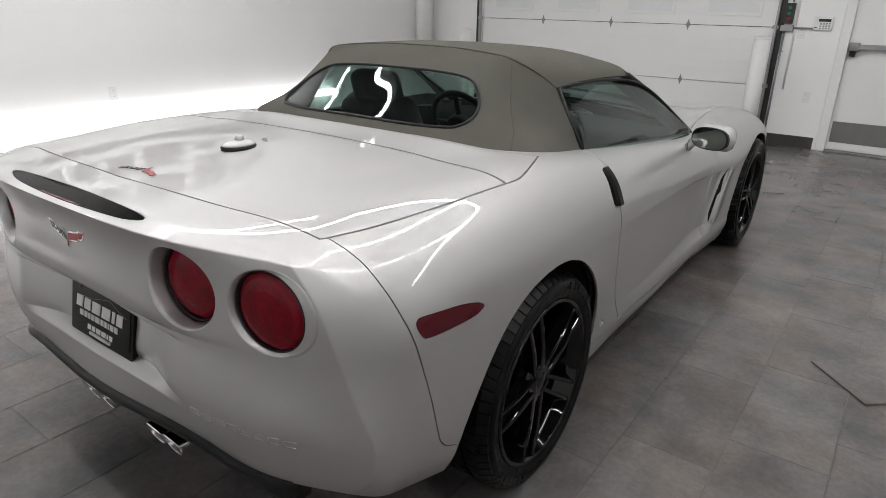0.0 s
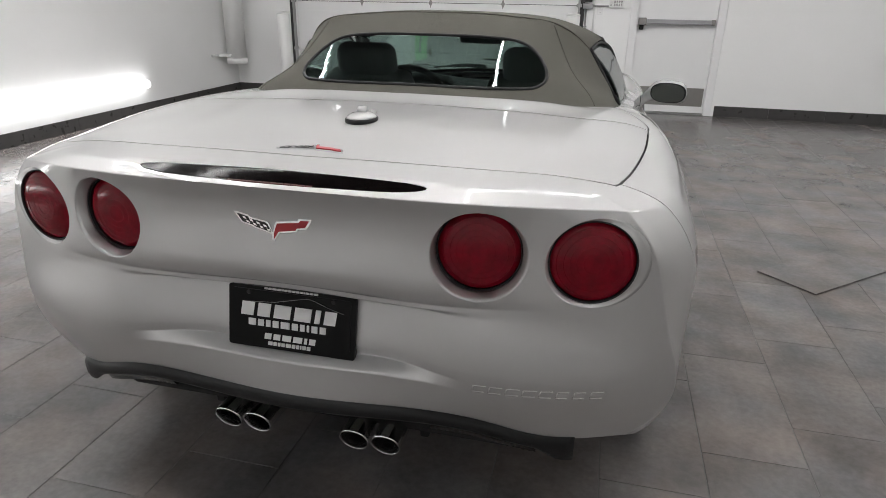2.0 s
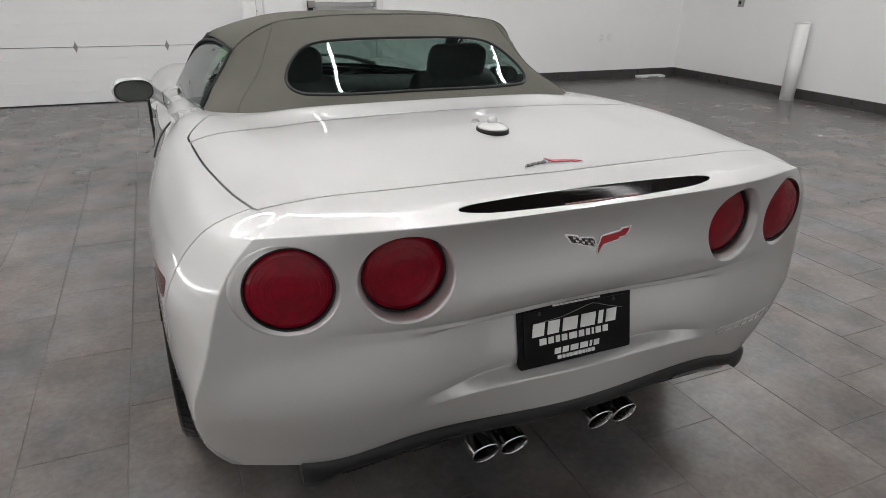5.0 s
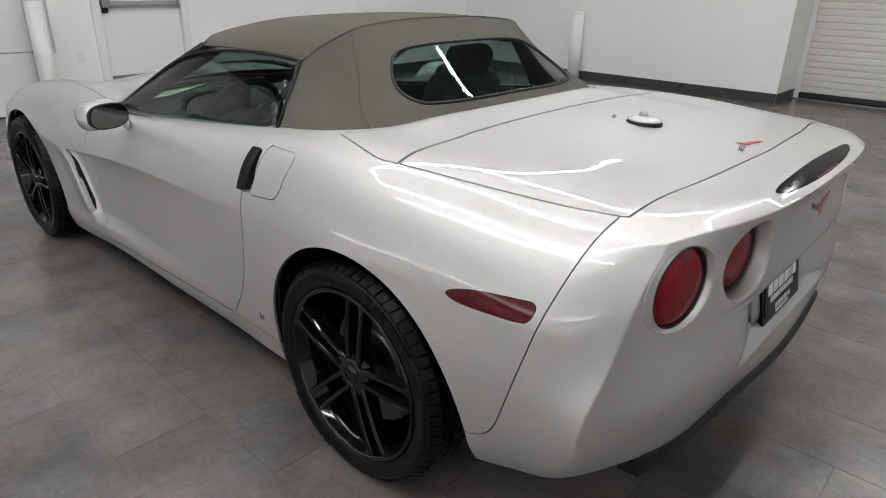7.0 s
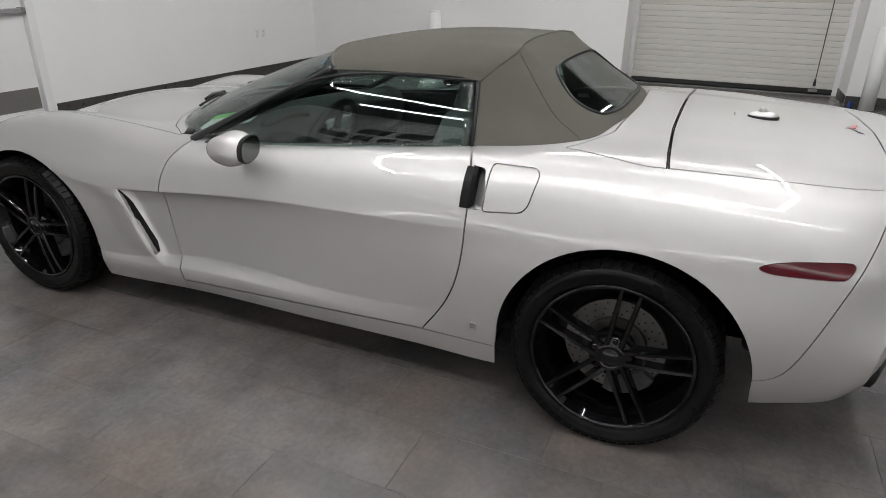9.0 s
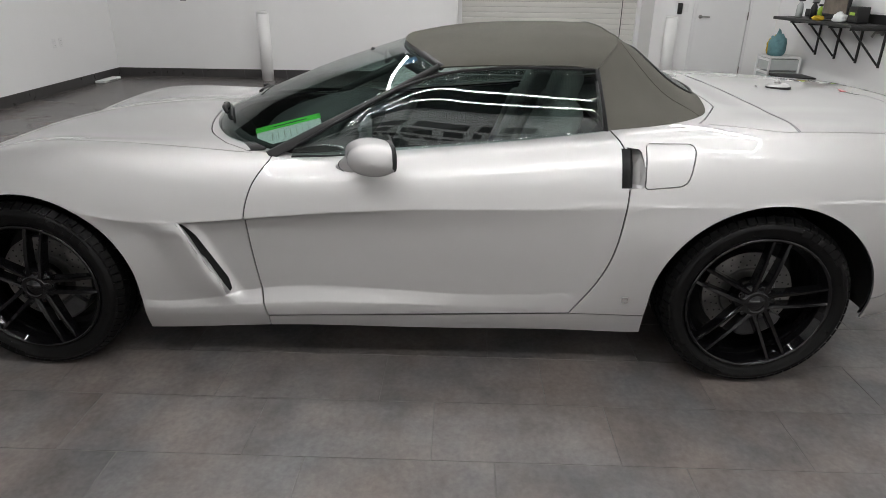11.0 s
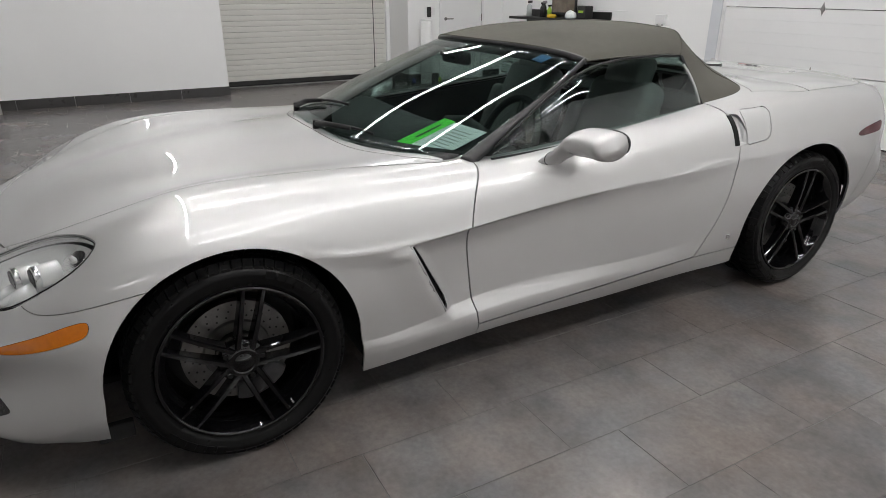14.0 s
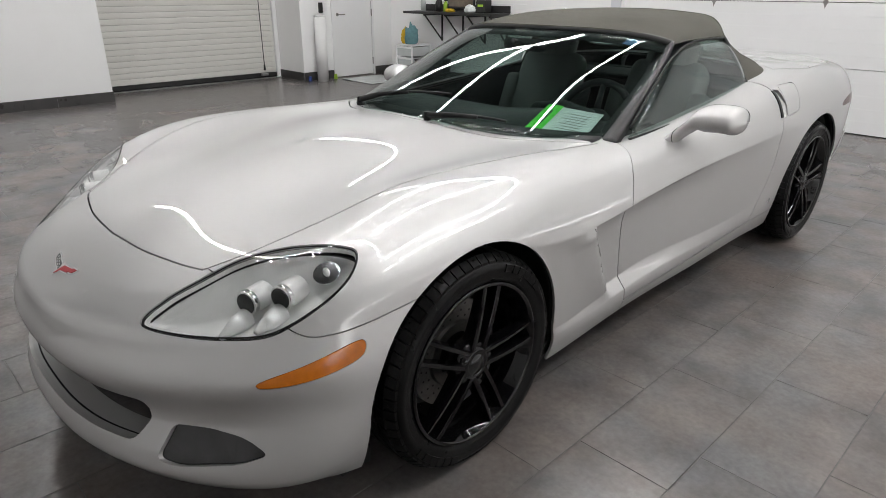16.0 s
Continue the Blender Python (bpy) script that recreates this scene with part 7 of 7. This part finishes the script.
for ax, a, z in (("n", 4.77, 1.30), ("e", 5.15, 1.12)):
    t = fitting("wall_sensor", "small grey sensor box with a dark lens", "sensor", ax, a, z, .075, .09, .045, RAIL, "wall sensors")
    part("dark_lens", bm_box(-.02, -.049, -.012, .02, -.04, .03, .004, 1), SIGN, t)
fitting("card_reader", "black card reader on the white wall", "card reader", "e", -2.0, 1.06, .062, .15, .035, SIGN)
fitting("switch_plate", "white switch plate on the wall", "switch", "e", -2.085, 1.07, .072, .115, .006, DOOR_WHITE)
t = fitting("wall_socket_box", "white outlet box on the wall above a bollard", "outlet", "s", 3.30, 1.055, .14, .11, .05, DOOR_WHITE)
for x in (3.36, 3.28):
    c = thing("conduit", "thin grey vertical conduit clipped to the wall", "conduit", "wall conduits", at=(x, Y0 + .014, .02))
    part("tube", bm_cyl((0, 0, 0), (0, 0, 1.0), .010, seg=12), RAIL, c, "", True)
t = thing("hose_tap", "small brass-and-steel hose tap on the wall", "tap", at=(4.30, Y0, .94))
part("body", bm_cyl((0, 0, 0), (0, .09, 0), .014, seg=14, bevel=.003), KICK, t, "", True)
part("spout", bm_cyl((0, .08, 0), (0, .11, -.05), .012, seg=14), KICK, t, "", True)
part("wheel_knob", bm_cyl((0, .07, .03), (0, .07, .045), .028, seg=14, bevel=.004), KICK, t, "", True)
part("flange", bm_cyl((0, .0, 0), (0, .008, 0), .035, seg=20), KICK, t, "", True)
t = thing("access_panel", "flush white access panel in the wall", "panel", at=(4.2, Y0, 1.13))
part("plate", bm_box(-.30, 0, -.006, .30, .006, .006, .002, 1), DOOR_WHITE, t)
t = thing("floor_box", "low white plastic cover lying along the skirting", "cable cover", at=(6.25, Y1 - .10, .001))
part("cover", bm_box(-.24, -.07, 0, .24, .07, .035, .012, 2), DOOR_WHITE, t)
part("slot", bm_box(-.10, -.073, .008, .10, -.069, .022), RAIL, t)

# ---- bench shelf with clutter ----
sh = thing("wall_shelf", "black wall shelf on angled steel brackets", "shelf", at=(4.18, Y0, 1.0))
part("board", bm_box(0, .02, -.02, 1.82, .42, .015, .004, 1), BLACK_METAL, sh, "dark shelf board")
part("back_rail", bm_box(0, .004, .015, 1.82, .022, .11, .003, 1), BLACK_METAL, sh)
for x in (.04, .47, .92, 1.37):
    br = part("bracket", bm_box(x - .012, .001, -.42, x + .012, .022, -.02, .002, 1), BLACK_METAL, sh, "angled steel bracket")
    part("strut", bm_tube([(x, .03, -.39), (x, .38, -.03)], .011, 8), BLACK_METAL, br)
    part("arm", bm_box(x - .012, .02, -.042, x + .012, .40, -.021, .002, 1), BLACK_METAL, br)
mon = thing("monitor", "black computer monitor standing on the shelf", "monitor", at=(4.95, Y0 + .20, 1.016))
part("screen_case", bm_box(-.26, -.02, .05, .26, .02, .38, .008, 2), BLACK_METAL, mon)
SCREEN = material("screen_glass", (0.16, 0.13, 0.10), rough=0.15, vary=0.3, scale=6)
part("screen", bm_box(-.245, .018, .075, .245, .023, .365, .002, 1), SCREEN, mon, "brown-grey screen")
part("stand", bm_box(-.04, -.03, .005, .04, .0, .08, .004, 1), BLACK_METAL, mon)
part("foot", bm_box(-.11, -.08, 0, .11, .06, .008, .003, 1), BLACK_METAL, mon)


def bottle(x, y, r, h, mat, capm, label):
    b = thing("spray_bottle", label, "bottle", "bottles on the shelf", at=(x, y, 1.016))
    prof = [(0, .001), (0, r), (h * .6, r), (h * .72, r * .75), (h * .8, r * .38), (h * .86, r * .36), (h * .86, .001)]
    part("body", bm_revolve(prof, "Z", 20), mat, b, "", True)
    part("trigger_head", bm_box(-.012, -.05, h * .86, .012, .03, h, .006, 1), capm, b)
    return b


CLEAR_PL = material("clear_plastic", (0.50, 0.53, 0.52), rough=0.2, vary=0.05)
YELLOW = material("yellow_cloth", (0.55, 0.36, 0.02), rough=0.9, vary=0.15, scale=20)
TEAL = material("teal_cloth", (0.12, 0.24, 0.26), rough=0.95, vary=0.15, scale=20)
LIME = material("lime_plastic", (0.35, 0.55, 0.05), rough=0.5, vary=0.1)
BLUE = material("blue_plastic", (0.02, 0.05, 0.22), rough=0.5, vary=0.1)
bottle(5.75, Y0 + .22, .04, .22, CLEAR_PL, BLACK_METAL, "clear spray bottle with a black head")
bottle(5.45, Y0 + .20, .035, .20, BLACK_METAL, BLACK_METAL, "plain black plastic spray bottle")
bottle(5.36, Y0 + .24, .035, .22, BLACK_METAL, RAIL, "black spray bottle with a grey head")
bottle(5.28, Y0 + .20, .033, .17, LIME, BLACK_METAL, "lime spray bottle with a black head")


def cloth(name, x, y, z, w, d, h, mat, label, seed):
    t = thing(name, label, "cloth", at=(x, y, z))
    rng = random.Random(seed)
    bm = bmesh.new()
    bmesh.ops.create_icosphere(bm, subdivisions=3, radius=1.0)
    for v in bm.verts:
        n = noise.noise(v.co * 2.1 + Vector((seed, 0, 0)))
        v.co = Vector((v.co.x * w / 2 * (1 + .35 * n), v.co.y * d / 2 * (1 + .3 * n), max(0, (v.co.z + .6) * h / 1.6 * (1 + .4 * n))))
    part("folds", bm, mat, t, "", True)
    return t


cloth("cloth", 5.05, Y0 + .33, 1.016, .18, .12, .05, YELLOW, "crumpled yellow cloth on the shelf", 3)
cloth("paper_roll", 4.72, Y0 + .26, 1.016, .18, .14, .10, PAPER, "crumpled white paper towel on the shelf", 5)
t = thing("charger_box", "black plastic box on the shelf", "box", at=(4.55, Y0 + .16, 1.016))
part("case", bm_box(-.09, -.07, 0, .09, .07, .17, .012, 2), BLACK_METAL, t)
part("label_bar", bm_box(-.05, .0705, .08, .05, .0725, .11), LIME, t)

# drawer tower with cloths
tw = thing("drawer_tower", "clear plastic drawer tower standing by the wall", "drawers", at=(5.95, Y0 + .26, 0))
part("frame", bm_box(-.19, -.20, .50, .19, .20, .525, .006, 1), DOOR_WHITE, tw, "white plastic top")
for k in range(3):
    z = .02 + .165 * k
    dr = part("drawer", bm_box(-.18, -.19, z, .18, .19, z + .14, .01, 2), CLEAR_PL, tw, "cloudy clear drawer")
    part("rim", bm_box(-.185, .185, z + .115, .185, .20, z + .145, .004, 1), DOOR_WHITE, dr)
for sx in (-.185, .185):
    for sy in (-.195, .195):
        part("upright", bm_box(sx - .012, sy - .012, 0, sx + .012, sy + .012, .50, .003, 1), DOOR_WHITE, tw)
cloth("yellow_cloth", 6.06, Y0 + .30, .526, .14, .20, .22, YELLOW, "yellow cloth hanging over the drawer tower", 8)
cloth("teal_cloth", 5.90, Y0 + .34, .526, .20, .22, .28, TEAL, "grey-teal microfibre cloths piled on the drawers", 11)
t = thing("black_crate", "black plastic crate standing on the floor", "crate", at=(5.50, Y0 + .26, 0))
part("tub", bm_box(-.20, -.19, 0, .20, .19, .32, .012, 2), BLACK_METAL, t)
part("rim", bm_box(-.21, -.20, .30, .21, .20, .325, .004, 1), BLACK_METAL, t)
t = thing("plastic_sheet", "crumpled clear plastic sheet on the floor by the door", "plastic sheet", at=(6.2, -2.62, .002))
g = []
for i in range(15):
    row = []
    for j in range(12):
        x, y = -.40 + .8 * i / 14, -.35 + .8 * j / 11
        row.append((x, y, .004 + .018 * abs(noise.noise(Vector((x * 6, y * 6, 3.1))))))
    g.append(row)
part("film", thicken(outward(sheet(np.array(g)), (0, 0, 1)), .002), CLEAR_PL, t, "", True)
for (x, y, m, lab) in ((6.74, -1.70, BLUE, "small blue floor dust cap by the wall"), (6.72, -2.16, LIME, "small lime dust cap by the wall")):
    t = thing("dust_cap", lab, "cap", at=(x, y, 0))
    part("cap", bm_cyl((0, 0, 0), (0, 0, .07), .03, .022, 16, .006), m, t, "", True)

# ---- black wall sign, as plain bars ----
def sign_row(y0, y1, z0, z1, widths, slant):
    """A line of big black letters on the west wall, shown as plain bars; it reads towards -y."""
    total = sum(widths) + .3 * (len(widths) - 1)
    u = (y1 - y0) / total
    y = y1
    for w_ in widths:
        a, b = y, y - w_ * u
        d = -slant * (z1 - z0)
        bm = bmesh.new()
        c = [(a, z0), (b, z0), (b + d, z1), (a + d, z1)]
        A = [bm.verts.new((.012, p, q)) for p, q in c]
        B = [bm.verts.new((.0, p, q)) for p, q in c]
        bm.faces.new(A)
        bm.faces.new(B[::-1])
        for i in range(4):
            bm.faces.new((A[i], A[(i + 1) % 4], B[(i + 1) % 4], B[i]))
        bmesh.ops.recalc_face_normals(bm, faces=bm.faces)
        yield bm
        y = b - .3 * u


sg = thing("wall_sign", "large black dealer lettering on the wall, shown as bars", "sign", at=(X0, 0, 0))
for row in ((.1, 3.1, 2.45, 2.85, (1, 1, 1.3, 1.3, .35, 1), .2), (.0, 3.55, 1.98, 2.30, (1, .8, .6, .8, 1.2, .8, .6, .3, .8, .8), .1), (.4, 3.35, 1.70, 1.86, (1,) * 18, 0)):
    for bm in sign_row(*row):
        part("letter_bar", bm, SIGN, sg)
# a loose floor tile off its bed
t = thing("loose_tile", "thin dark tile edge lifted from the floor", "tile", at=(1.50, 1.31, .0))
t.rotation_euler = (0, 0, radians(-47))
part("slab", bm_box(0, 0, .001, .315, .60, .009, .001, 1), TILE, t)


# ---- tiles, last ----
lay_tiles()
